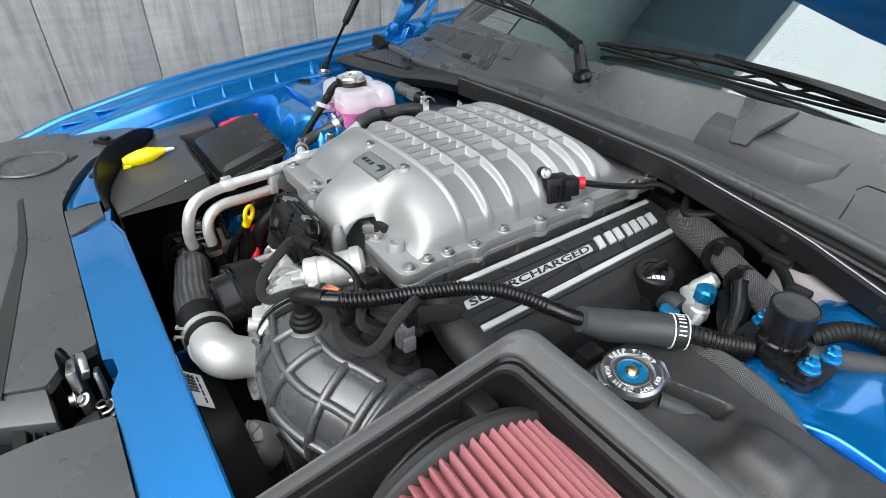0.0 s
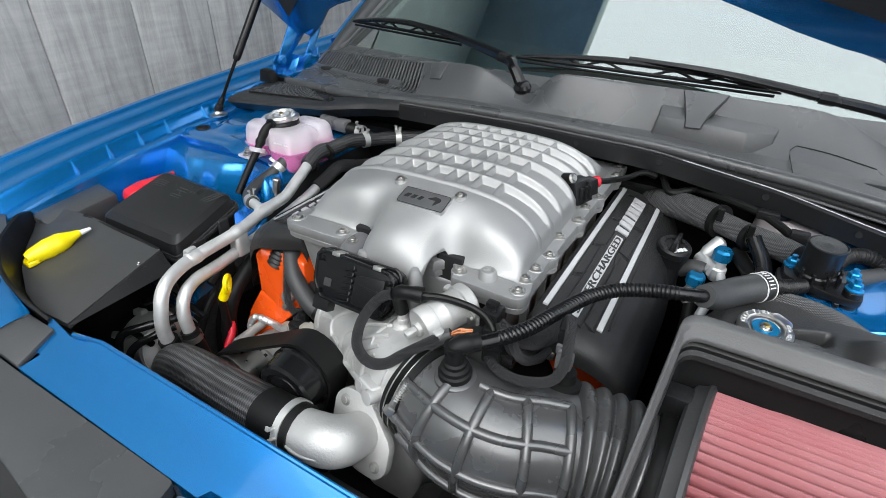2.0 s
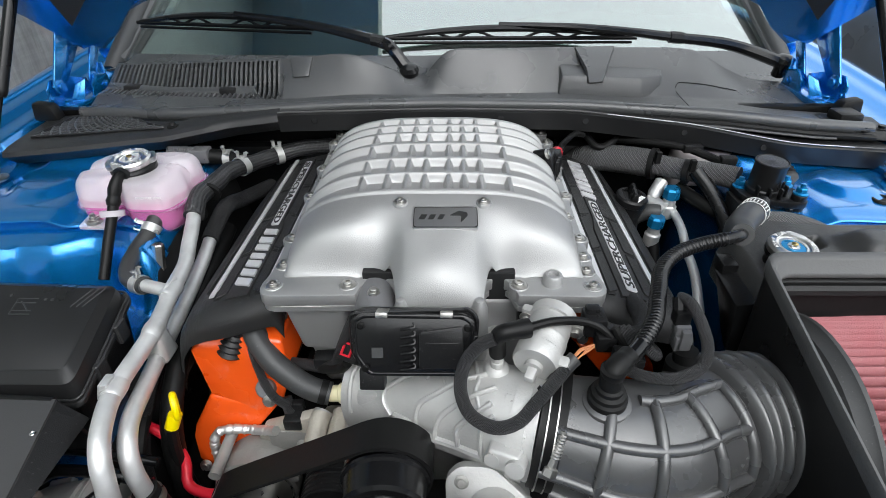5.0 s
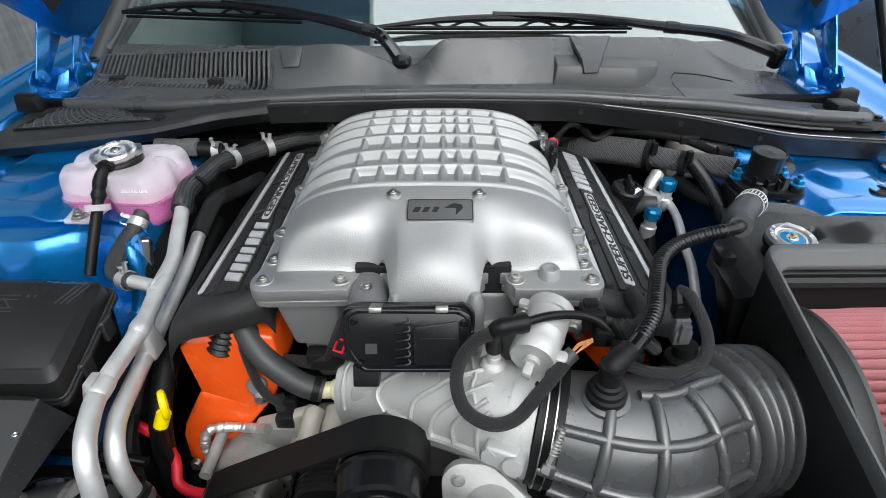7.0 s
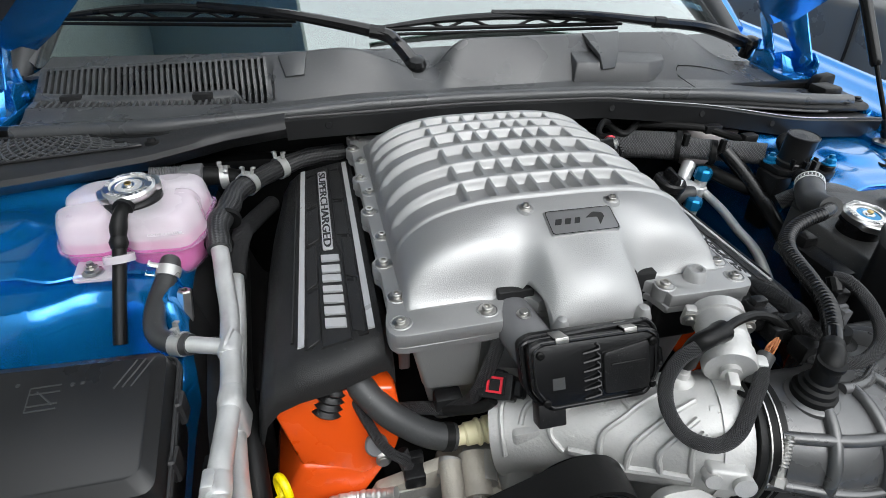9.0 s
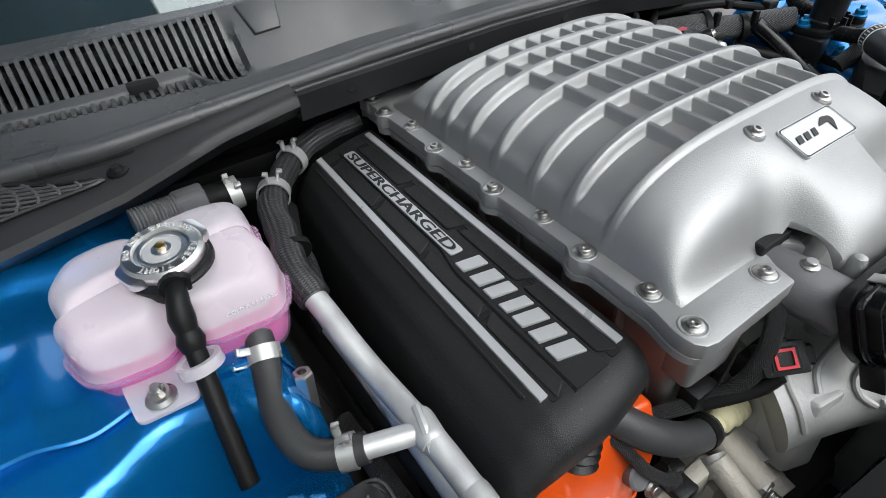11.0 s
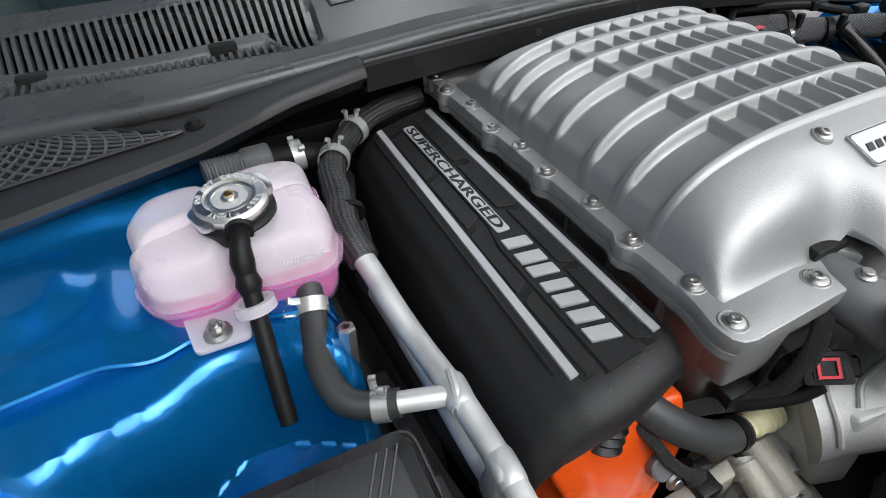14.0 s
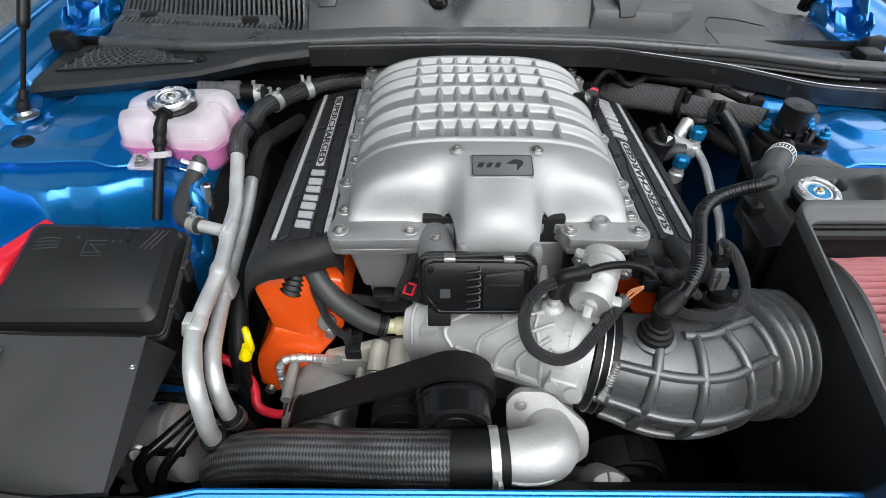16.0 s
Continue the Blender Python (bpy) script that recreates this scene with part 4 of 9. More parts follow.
rail = thing("cowl_rail", (0, 0.41, 0.94), "black steel cowl rail with round holes behind the engine", "rail")


def rail_pt(u, v):
    x = -0.27 + 0.99 * u
    f = shelf_front(x)
    z = lerp_line([(-0.27, 0.970), (0, 0.974), (0.214, 0.971), (0.40, 0.954), (0.545, 0.936), (0.72, 0.928)], x)
    return [(x, f + 0.055, z - 0.004), (x, f + 0.004, z), (x, f, z - 0.003), (x, f + 0.003, z - 0.032), (x, f + 0.03, z - 0.036)][round(v * 4)]


part("flange", sheet(rail_pt, 60, 4), SATIN, rail, angle=20)
part("edge", tube([Vector(rail_pt(i / 30, 0.25)) + Vector((0, 0, 0.001)) for i in range(31)], 0.0016, 6, 0.05), SEAL, rail)
# gloss highlight on the rail drawn as a thin silver tube
part("bright_edge", tube([Vector(rail_pt(0.55 + 0.38 * i / 12, 0.25)) + Vector((0, -0.001, 0.0014)) for i in range(13)], 0.0007, 6, 0.05), SILVERP, rail, "painted highlight along the rail edge")
for x in (-0.21, -0.05, 0.10, 0.24, 0.40, 0.52):
    z = lerp_line([(-0.27, 0.970), (0, 0.974), (0.214, 0.971), (0.40, 0.954), (0.545, 0.936), (0.72, 0.928)], x)
    part("hole", lathe([(0, 0.0006), (0.0045, 0.0006), (0.0052, 0)], 14, aim((x, shelf_front(x) + 0.0005, z - 0.014), (0, -1, 0.1))), DARK, rail, "dark round hole")
shelf = thing("cowl_side_cover", (-0.5, 0.40, 0.93), "black plastic side cowl cover with a mesh grille", "cowl cover")


def shelf_pt(u, v):
    x = -0.705 + 0.435 * u
    f, b = shelf_front(x), cowl_front(x) + 0.005
    zz = lerp_line([(-0.70, 0.930), (-0.45, 0.944), (-0.35, 0.956), (-0.27, 0.964)], x)
    if v < 0.13:
        return (x, f + 0.026, zz - 0.030)
    if v < 0.26:
        return (x, f - 0.002, zz - 0.007)
    t = (v - 0.26) / 0.74
    return (x, f + (b - f) * t, zz + 0.004 * sstep(0, 0.15, t) + 0.008 * t)


part("panel", sheet(shelf_pt, 50, 15), SHELFBLK, shelf)
def grille_z(x, v):
    return lerp_line([(-0.70, 0.930), (-0.45, 0.944), (-0.35, 0.956), (-0.27, 0.964)], x) + 0.004 + 0.008 * v


def grille_pt(u, v, lift):
    x = -0.682 + 0.222 * u + 0.030 * v * (1 - u) - 0.08 * v * u
    f, b = shelf_front(x), cowl_front(x) + 0.005
    t = 0.30 + 0.56 * v
    return Vector((x, f + (b - f) * t, grille_z(x, t) + lift))


# shade behind the bars is a black sheet laid on the panel
part("grille_well", sheet(lambda u, v: grille_pt(u, v, 0.0012), 12, 6), DARK, shelf, "black sheet painting the shade behind the grille")
for k in range(-4, 17):
    for lean in (0.30, -0.30):
        a, b = k / 13, k / 13 + lean
        lo, hi = 0.0, 1.0
        pts = []
        for q in range(9):
            v = q / 8
            u = a + (b - a) * v
            if 0.0 <= u <= 1.0:
                pts.append(grille_pt(u, v, 0.0026))
        if len(pts) > 2:
            part("grille_bar", tube(pts, 0.0017, 6, 0.02), COWL, shelf)
part("grille_frame", tube([grille_pt(u, v, 0.002) for u, v in ((0, 0), (0.25, 0), (0.5, 0), (0.75, 0), (1, 0), (1, 0.5), (1, 1), (0.66, 1), (0.33, 1), (0, 1), (0, 0.5), (0, 0))], 0.0022, 6, 0.01), SATIN, shelf)
part("push_pin", lathe([(0, 0.008), (0.0045, 0.008), (0.006, 0.004), (0.0095, 0.003), (0.010, 0)], 14, Matrix.Translation((-0.447, 0.396, 0.950))), RUBBER, shelf)
endcap = thing("cowl_end_bracket", (0.70, 0.43, 0.935), "black plastic bracket at the end of the cowl", "bracket")
part("bracket", join(hull([(0.63, 0.385, 0.930), (0.74, 0.375, 0.928), (0.75, 0.46, 0.928), (0.64, 0.47, 0.930)], [(0.64, 0.392, 0.944), (0.735, 0.384, 0.940), (0.742, 0.452, 0.944), (0.65, 0.46, 0.948)], 0.004), block((0.66, 0.41, 0.94), (0.70, 0.45, 0.962), 0.006)), PLASTIC, endcap)
for p in ((0.69, 0.392, 0.942), (0.725, 0.40, 0.941)):
    part("screw", moved(bolt(0.007, 0.006, False), Matrix.Translation(p)), PLASTIC, endcap)

# ---- wipers ----


def wiper(pivot, knee, joint, tip_a, tip_b, label):
    w = thing("windscreen_wiper", pivot, label, "wiper", "windscreen wipers")
    p, k, j = Vector(pivot), Vector(knee), Vector(joint)
    part("pivot_cap", lathe([(0.012, -0.022), (0.013, 0), (0.017, 0.002), (0.018, 0.010), (0.014, 0.017), (0.006, 0.020), (0, 0.020)], 24, aim(p, (0, -0.3, 1))), GLOSSBLK, w)
    part("arm", tube([p + Vector((0, 0, 0.004)), p.lerp(k, 0.5) + Vector((0, 0, 0.012)), k, k.lerp(j, 0.5) + Vector((0, 0, 0.006)), j], lambda q, t: 0.012 - 0.007 * t, 8), GLOSSBLK, w)
    part("arm_joint", tube([k - (j - k).normalized() * 0.012, k + (j - k).normalized() * 0.012], 0.0112, 8), PLASTIC, w, "dull joint of the arm")
    a, b = Vector(tip_a), Vector(tip_b)
    bow = Vector((0, 0.004, 0.014))
    part("blade_frame", tube([a, a.lerp(b, 0.25) + bow * 0.8, a.lerp(b, 0.5) + bow * 1.1, a.lerp(b, 0.75) + bow * 0.8, b], lambda q, t: 0.0035 + 0.0035 * math.sin(math.pi * t), 8), PLASTIC, w)
    for t in (0.18, 0.36, 0.64, 0.82):
        c = a.lerp(b, t)
        d = (b - a) * 0.075
        part("yoke", tube([c - d, c + bow * 0.7, c + d], 0.0028, 6), PLASTIC, w)
    part("rubber", join(tube([a - (b - a) * 0.02 - bow * 0.15, a.lerp(b, 0.5) - bow * 0.15, b + (b - a) * 0.02 - bow * 0.15], 0.0042, 6, 0.05), tube([a - bow * 0.7, a.lerp(b, 0.5) - bow * 0.7, b - bow * 0.7], 0.003, 6, 0.05)), RUBBER, w)


wiper((-0.058, 0.530, 0.998), (-0.115, 0.560, 1.050), (-0.39, 0.62, 1.088), (-0.64, 0.74, 1.055), (-0.25, 0.625, 1.062), "black wiper on the foot of the glass, spindle mid-cowl")
wiper((0.667, 0.630, 0.985), (0.455, 0.648, 1.034), (0.11, 0.660, 1.058), (-0.112, 0.640, 1.040), (0.376, 0.669, 1.032), "black wiper with its spindle at the driver end of the cowl")

# ---- grey car parked on the far side ----
nb = thing("parked_car", (2.3, 1.6, 0), "plain grey car parked alongside", "car")
part("body_side", hull([(1.78, 0.1, 0.22), (3.4, 0.1, 0.22), (3.4, 4.2, 0.22), (1.78, 4.2, 0.22)], [(1.74, 0.1, 0.95), (3.4, 0.1, 0.95), (3.4, 4.2, 1.0), (1.74, 4.2, 1.0)], 0.06, 4), GREYCAR, nb)
part("greenhouse", hull([(1.80, 0.9, 0.96), (3.3, 0.9, 0.96), (3.3, 3.6, 0.96), (1.80, 3.6, 0.96)], [(2.0, 1.5, 1.45), (3.1, 1.5, 1.45), (3.1, 3.1, 1.45), (2.0, 3.1, 1.45)], 0.05, 3), GREYCAR, nb)
for yy in (0.75, 3.5):
    w = part("wheel", lathe([(0, -0.10), (0.20, -0.10), (0.24, -0.09), (0.30, -0.11), (0.335, -0.08), (0.335, 0.10), (0, 0.10)], 40, aim((1.83, yy, 0.335), (1, 0, 0))), RUBBER, nb, "black tyre")
    part("rim", lathe([(0, -0.112), (0.05, -0.115), (0.18, -0.085), (0.205, -0.105), (0.21, -0.09), (0, -0.09)], 40, aim((1.83, yy, 0.335), (1, 0, 0))), STEEL, w, "grey wheel rim")
for yy in (1.35, 2.5):
    part("door_gap", tube([(1.737, yy, 0.93), (1.745, yy - 0.01, 0.7), (1.768, yy + 0.03, 0.35)], 0.006, 6), DARK, nb)
for s, yy in ((-1, 0.18), (1, 0.18), (-1, 3.0), (1, 3.0)):
    part("wheel", lathe([(0, -0.11), (0.22, -0.11), (0.30, -0.12), (0.345, -0.09), (0.345, 0.11), (0, 0.11)], 36, aim((s * 0.80, yy, 0.345), (1, 0, 0))), RUBBER, car, "black tyre under the fender")

# ---- supercharger ----
FLZ = 0.920
sc = thing("supercharger", (0, 0.2, 0.80), "silver cast supercharger with a ribbed lid on top of the engine", "supercharger")
RIBS = (0.083, 0.127, 0.170, 0.219, 0.264, 0.300, 0.331)
BARS = (-0.086, -0.056, -0.0325, -0.0115, 0.0165, 0.035, 0.055, 0.088)
HALF = 0.164
LOBE = 0.0085


SIDE = [(0.013, 0.0), (0.017, 0.05), (0.021, 0.20), (0.026, 0.41), (0.031, 0.58), (0.037, 0.70), (0.044, 0.775), (0.055, 0.85), (0.072, 0.94), (0.09, 1.0)]
CENTRE = [(-0.040, -0.50), (-0.037, -0.14), (-0.034, 0.06), (-0.028, 0.26), (-0.020, 0.41), (-0.010, 0.51), (0.0, 0.575), (0.03, 0.735), (0.06, 0.885), (0.075, 0.95), (0.09, 1.0)]


def dome(x, yy):
    """Height of the lid's skin above the flange, without ribs."""
    ax = abs(x)
    if ax >= HALF:
        return 0.0
    cross = (1 - (ax / HALF) ** 3.4) ** (1 / 2.25)
    rear = 1.0 - 0.10 * sstep(0.18, 0.345, yy)
    rear *= max(0.0, 1 - max(0.0, (yy - 0.335) / 0.075) ** 1.6) if yy > 0.335 else 1.0
    side = soft_line(SIDE, yy)
    centre = soft_line(CENTRE, yy)
    q = abs(x - LOBE)
    k = sstep(0.088, 0.036, q)
    front = side + (centre - side) * k if yy < 0.1 else 1.0
    top = 0.0715 * cross * rear
    nose = sstep(0.035, -0.03, yy) * 0.010 * sstep(0.0, 0.046, q) * sstep(0.074, 0.046, q)
    nose += 0.018 * math.exp(-((q - 0.062) / 0.021) ** 2) * sstep(0.066, 0.004, yy)
    return top * front - nose


def lid_z(x, yy):
    ax = abs(x)
    z = dome(x, yy)
    if yy > 0.080 and ax < HALF:
        deep = 0.0105 * sstep(0.080, 0.088, yy) * sstep(0.372, 0.345, yy) * min(1, (HALF - ax) / 0.012)
        z += 0.0025 * sstep(0.076, 0.084, yy) * sstep(0.38, 0.34, yy)
        up = 0.0
        for r in RIBS:
            d = abs(yy - r)
            up = max(up, sstep(0.0080, 0.0022, d))
        if ax < 0.100 and RIBS[0] < yy < RIBS[-1]:
            for b in BARS:
                up = max(up, 0.82 * sstep(0.0056, 0.0015, abs(x - b)))
        z -= deep * (1 - up)
    return FLZ + max(z, -0.042 * sstep(0.064, 0.046, abs(x - LOBE)))


def y_front(q):
    """Where the lid's skin begins: the centre lobe reaches ahead, two openings cut back."""
    return -0.037 + 0.051 * sstep(0.040, 0.055, q)


def lid_surface():
    xs = sorted(set([round(-HALF + HALF * 2 * i / 104, 5) for i in range(105)] + [b + d for b in BARS for d in (-0.0056, -0.004, -0.003, -0.0015, 0, 0.0015, 0.003, 0.004, 0.0056)]
                    + [LOBE + s * (0.030 + 0.001 * k) for k in range(58) for s in (-1, 1)]))
    share = [k / 44 for k in range(44)]
    ys = sorted(set([round(0.075 + 0.335 * i / 100, 5) for i in range(101)] + [r + d for r in RIBS for d in (-0.0080, -0.0062, -0.0048, -0.0035, -0.0022, 0, 0.0022, 0.0035, 0.0048, 0.0062, 0.0080)]))
    bm = bmesh.new()
    g = []
    for x in xs:
        y0 = y_front(abs(x - LOBE))
        col = [y0 + (0.075 - y0) * q for q in share] + ys
        g.append([bm.verts.new((x, yy, lid_z(x, yy))) for yy in col])
    n = len(g[0])
    for i in range(len(xs) - 1):
        for j in range(n - 1):
            bm.faces.new((g[i][j], g[i + 1][j], g[i + 1][j + 1], g[i][j + 1]))
    low = []
    for x, col in zip(xs, g):
        v = col[0].co
        arch = 0.880 + 0.052 * sstep(0.040, 0.049, abs(x - LOBE)) - 0.0125 * sstep(0.066, 0.086, abs(x - LOBE))
        low.append(bm.verts.new((x, v.y + 0.001, min(arch, v.z - 0.001))))
    for i in range(len(xs) - 1):
        bm.faces.new((low[i], low[i + 1], g[i + 1][0], g[i][0]))
    bmesh.ops.recalc_face_normals(bm, faces=bm.faces)
    return bm


lid = part("lid", lid_surface(), CAST, sc, "silver cast lid with cross ribs and a grid of bars", angle=50)
outline = []
for s in (1,):
    outline += [(-0.1835, -0.002), (-0.182, -0.010), (-0.177, -0.016), (-0.168, -0.018), (-0.080, -0.016)]
    outline += [(-0.058 - 0.019 * math.cos(a), 0.022 * math.sin(a) - 0.008) for a in [math.pi * k / 10 for k in range(1, 10)]]
    outline += [(-0.038, 0.004), (0.054, 0.004)]
    outline += [(0.071 - 0.016 * math.cos(a), 0.022 * math.sin(a) - 0.008) for a in [math.pi * k / 10 for k in range(1, 10)]]
    edge = []
    for k in range(90):
        yy = 0.004 + 0.440 * k / 89
        edge.append((0.1785 + 0.003 * sstep(0.1, 0.4, yy) + 0.0065 * max(math.exp(-((yy - b) / 0.0095) ** 4) for b in (0.094, 0.204, 0.296, 0.397)) + 0.005 * sstep(0.03, 0.0, yy), yy))
    outline += [(0.090, -0.016), (0.168, -0.018), (0.177, -0.016), (0.182, -0.010), (0.1835, -0.002)] + edge + [(0.186, 0.448)]
    outline += [(-x, yy) for x, yy in [(0.186, 0.448)] + edge[::-1]]
part("lid_flange", slab(outline, FLZ - 0.014, FLZ + 0.0005, 0.002, 2), CAST, lid)
part("lower_flange", slab([(x * 0.995, yy + 0.002) for x, yy in outline], FLZ - 0.024, FLZ - 0.0146, 0.0015, 1), CAST, sc)
BOLTS = [(-0.170, 0.000), (-0.168, 0.037), (-0.173, 0.094), (-0.168, 0.146), (-0.1755, 0.204), (-0.170, 0.252), (-0.1775, 0.296), (-0.171, 0.350), (-0.179, 0.397), (-0.174, 0.436),
         (-0.090, 0.001), (0.092, 0.001), (0.170, 0.000), (0.168, 0.026), (0.170, 0.055), (0.173, 0.094), (0.168, 0.146), (0.1755, 0.204), (0.170, 0.252), (0.1775, 0.296), (0.179, 0.397), (0.174, 0.436), (-0.06, 0.438), (0.06, 0.438)]
big = bolt(0.0062, 0.0050)
me_bolt = bpy.data.meshes.new("bolt")
smooth(big)
big.to_mesh(me_bolt)
big.free()
me_bolt.materials.append(STEEL)
for i, (x, yy) in enumerate(BOLTS):
    boss = part("boss", lathe([(0.0104, -0.014), (0.0104, 0.0006), (0.0097, 0.0014), (0.0090, 0.0014), (0.0086, 0.0007), (0, 0.0007)], 22, Matrix.Translation((x, yy, FLZ))), CAST, lid)
    o = new("bolt", me_bolt)
    o.parent = lid
    o.matrix_parent_inverse = lid.matrix_world.inverted()
    o.location = (x, yy, FLZ + 0.0007)
    o.scale = (1.0, 1.0, 1.0) if i % 3 else (0.86, 0.86, 0.9)
for x in (-0.036, 0.0555):
    z = lid_z(x, 0.066)
    part("boss", lathe([(0.0100, -0.006), (0.0085, 0.0005), (0.0075, 0.0018), (0, 0.0018)], 18, aim((x, 0.066, z), (0, -0.25, 1))), CAST, lid)
    o = new("bolt", me_bolt)
    o.parent = lid
    o.matrix_parent_inverse = lid.matrix_world.inverted()
    o.matrix_basis = aim((x, 0.0655, z + 0.0016), (0, -0.25, 1)) @ Matrix.Scale(0.80, 4)
part("boss", lathe([(0.0115, 0), (0.0100, 0.010), (0.0085, 0.012), (0.006, 0.012), (0.005, 0.008), (0, 0.008)], 18, Matrix.Translation((0.128, 0.006, FLZ))), CAST, lid)
for x, rr in ((-0.031, 0.0085), (0.049, 0.0095)):
    part("front_pillar", lathe([(rr * 1.05, -0.075), (rr, -0.02), (rr * 0.9, 0.0), (rr * 0.5, 0.010), (0, 0.012)], 18, Matrix.Translation((x, -0.032, 0.917))), CAST, lid)

# badge: a plate with an engraved frame and dark marks
bz0, bz1 = lid_z(0.012, 0.030), lid_z(0.012, 0.058)
slope = math.atan2(bz1 - bz0, 0.028)
bm_m = Matrix.Translation((0.014, 0.044, (bz0 + bz1) / 2 + 0.0012)) @ Matrix.Rotation(slope, 4, "X")
badge = part("badge", moved(slab(rounded([(-0.035, -0.0150), (0.035, -0.0150), (0.035, 0.0150), (-0.035, 0.0150)], 0.004), -0.004, 0.0006, 0), bm_m), BADGE, lid, "brushed plate with dark engraved marks")
fr = rounded([(-0.0343, -0.0143), (0.0343, -0.0143), (0.0343, 0.0143), (-0.0343, 0.0143)], 0.0035)
fr_bm = bmesh.new()
for i in range(len(fr)):
    a, b = Vector((*fr[i], 0.0010)), Vector((*fr[(i + 1) % len(fr)], 0.0010))
    va = [fr_bm.verts.new(p) for p in (a, b, Vector((b.x * 0.975, b.y * 0.94, 0.0010)), Vector((a.x * 0.975, a.y * 0.94, 0.0010)))]
    fr_bm.faces.new(va)
part("badge_frame", moved(fr_bm, bm_m), INK, badge, angle=0)
marks = [slab([(x0, -0.0032), (x1, -0.0032), (x1 + 0.003, 0.0034), (x0 + 0.003, 0.0034)], 0.0007, 0.0012, 0) for x0, x1 in ((-0.029, -0.0225), (-0.0190, -0.0130), (-0.0090, -0.0035))]
marks.append(slab(rounded([(0.004, 0.002), (0.014, 0.0085), (0.023, 0.0065), (0.024, 0.002), (0.016, -0.008), (0.017, 0.002)], 0.002), 0.0007, 0.0012, 0))
part("badge_mark", moved(join(*marks), bm_m), INK, badge, "plain dark engraved shapes")

# lower housing
part("housing", hull([(-0.135, 0.012, 0.76), (-0.05, 0.012, 0.76), (0.13, 0.012, 0.76), (0.14, 0.42, 0.76), (-0.14, 0.42, 0.76)], [(-0.163, 0.010, FLZ - 0.024), (-0.05, 0.010, FLZ - 0.024), (0.163, 0.010, FLZ - 0.024), (0.168, 0.43, FLZ - 0.024), (-0.168, 0.43, FLZ - 0.024)], 0.008, 3), CAST, sc)
for s in (-1, 1):
    for yy in (0.06, 0.12, 0.18, 0.24, 0.30, 0.36):
        part("housing_rib", block((s * 0.160 - 0.006, yy - 0.003, 0.80), (s * 0.160 + 0.006, yy + 0.003, FLZ - 0.022), 0.002, 1), CAST, sc)
part("corner_leg", hull([(-0.150, -0.004, 0.832), (-0.096, -0.004, 0.826), (-0.096, 0.03, 0.826), (-0.150, 0.03, 0.832)], [(-0.163, -0.008, FLZ - 0.022), (-0.094, -0.008, FLZ - 0.022), (-0.094, 0.03, FLZ - 0.022), (-0.163, 0.03, FLZ - 0.022)], 0.006, 3), CAST, sc)
for s in (-1, 1):
    xw = -0.058 if s < 0 else 0.071
    # solid black block paints the shade inside each opening
    part("port_well", block((xw - 0.018, 0.012, 0.80), (xw + 0.018, 0.026, 0.9290), 0.001, 1), DARK, sc, "black block painting the shaded opening under the lid")
part("port", hull([(0.095, 0.0, 0.845), (0.150, 0.0, 0.845), (0.150, 0.03, 0.845), (0.095, 0.03, 0.845)], [(0.092, -0.006, FLZ - 0.022), (0.158, -0.006, FLZ - 0.022), (0.158, 0.03, FLZ - 0.022), (0.092, 0.03, FLZ - 0.022)], 0.006, 3), PLASTIC, sc, "black port under the lid's front corner")
part("pressure_sensor", join(hull([(0.146, 0.232, 0.930), (0.166, 0.226, 0.930), (0.178, 0.262, 0.930), (0.158, 0.270, 0.930)], [(0.138, 0.234, 0.964), (0.156, 0.228, 0.964), (0.168, 0.262, 0.964), (0.150, 0.268, 0.964)], 0.003, 2), hull([(0.156, 0.256, 0.938), (0.174, 0.250, 0.938), (0.182, 0.270, 0.938), (0.164, 0.276, 0.938)], [(0.154, 0.256, 0.962), (0.170, 0.250, 0.962), (0.178, 0.270, 0.962), (0.162, 0.276, 0.962)], 0.002, 2), *[block((0.163 + 0.003 * k, 0.2325 + 0.008 * k, 0.934), (0.169 + 0.003 * k, 0.2355 + 0.008 * k, 0.958), 0.001, 1) for k in range(3)], tube([(0.136, 0.240, 0.964), (0.150, 0.232, 0.970)], 0.0080, 14)), PLASTIC, sc, "small black sensor")
part("sensor_screw", moved(bolt(0.0055, 0.005, False), aim((0.150, 0.232, 0.970), (0.7, -0.3, 0.4))), STEEL, sc)
part("sensor_plug", tube([(0.168, 0.276, 0.9512), (0.1760, 0.2840, 0.9516)], 0.0085, 12), RED, sc, "red plug lock")
part("sensor_lead", tube([(0.1760, 0.2840, 0.9516), (0.184, 0.300, 0.948), (0.190, 0.335, 0.938), (0.204, 0.368, 0.934), (0.222, 0.390, 0.938), (0.240, 0.405, 0.930)], 0.0046, 10), RUBBER, sc)

# rotor snout and intake elbow, sweeping to the driver side
snout = thing("intake_elbow", (0.03, -0.08, 0.74), "ribbed cast aluminium intake elbow in front of the supercharger", "intake elbow")
EL = [(-0.072, -0.022, 0.790), (-0.045, -0.036, 0.799), (0.000, -0.062, 0.815), (0.045, -0.086, 0.828), (0.080, -0.102, 0.834), (0.108, -0.112, 0.835)]
el = spline(EL, 0.004)


def elbow_r(s, t):
    return 0.053 - 0.006 * math.sin(math.pi * min(1.0, t / 0.9))


part("elbow", tube(EL, elbow_r, 36, 0.006), RAWCAST, snout)
part("side_plate", hull([(-0.084, -0.075, 0.738), (-0.060, -0.085, 0.745), (-0.056, 0.0, 0.745), (-0.082, 0.0, 0.738)], [(-0.080, -0.070, 0.828), (-0.056, -0.075, 0.836), (-0.052, 0.0, 0.836), (-0.078, 0.0, 0.828)], 0.004), RAWCAST, snout, "flat cast side plate")
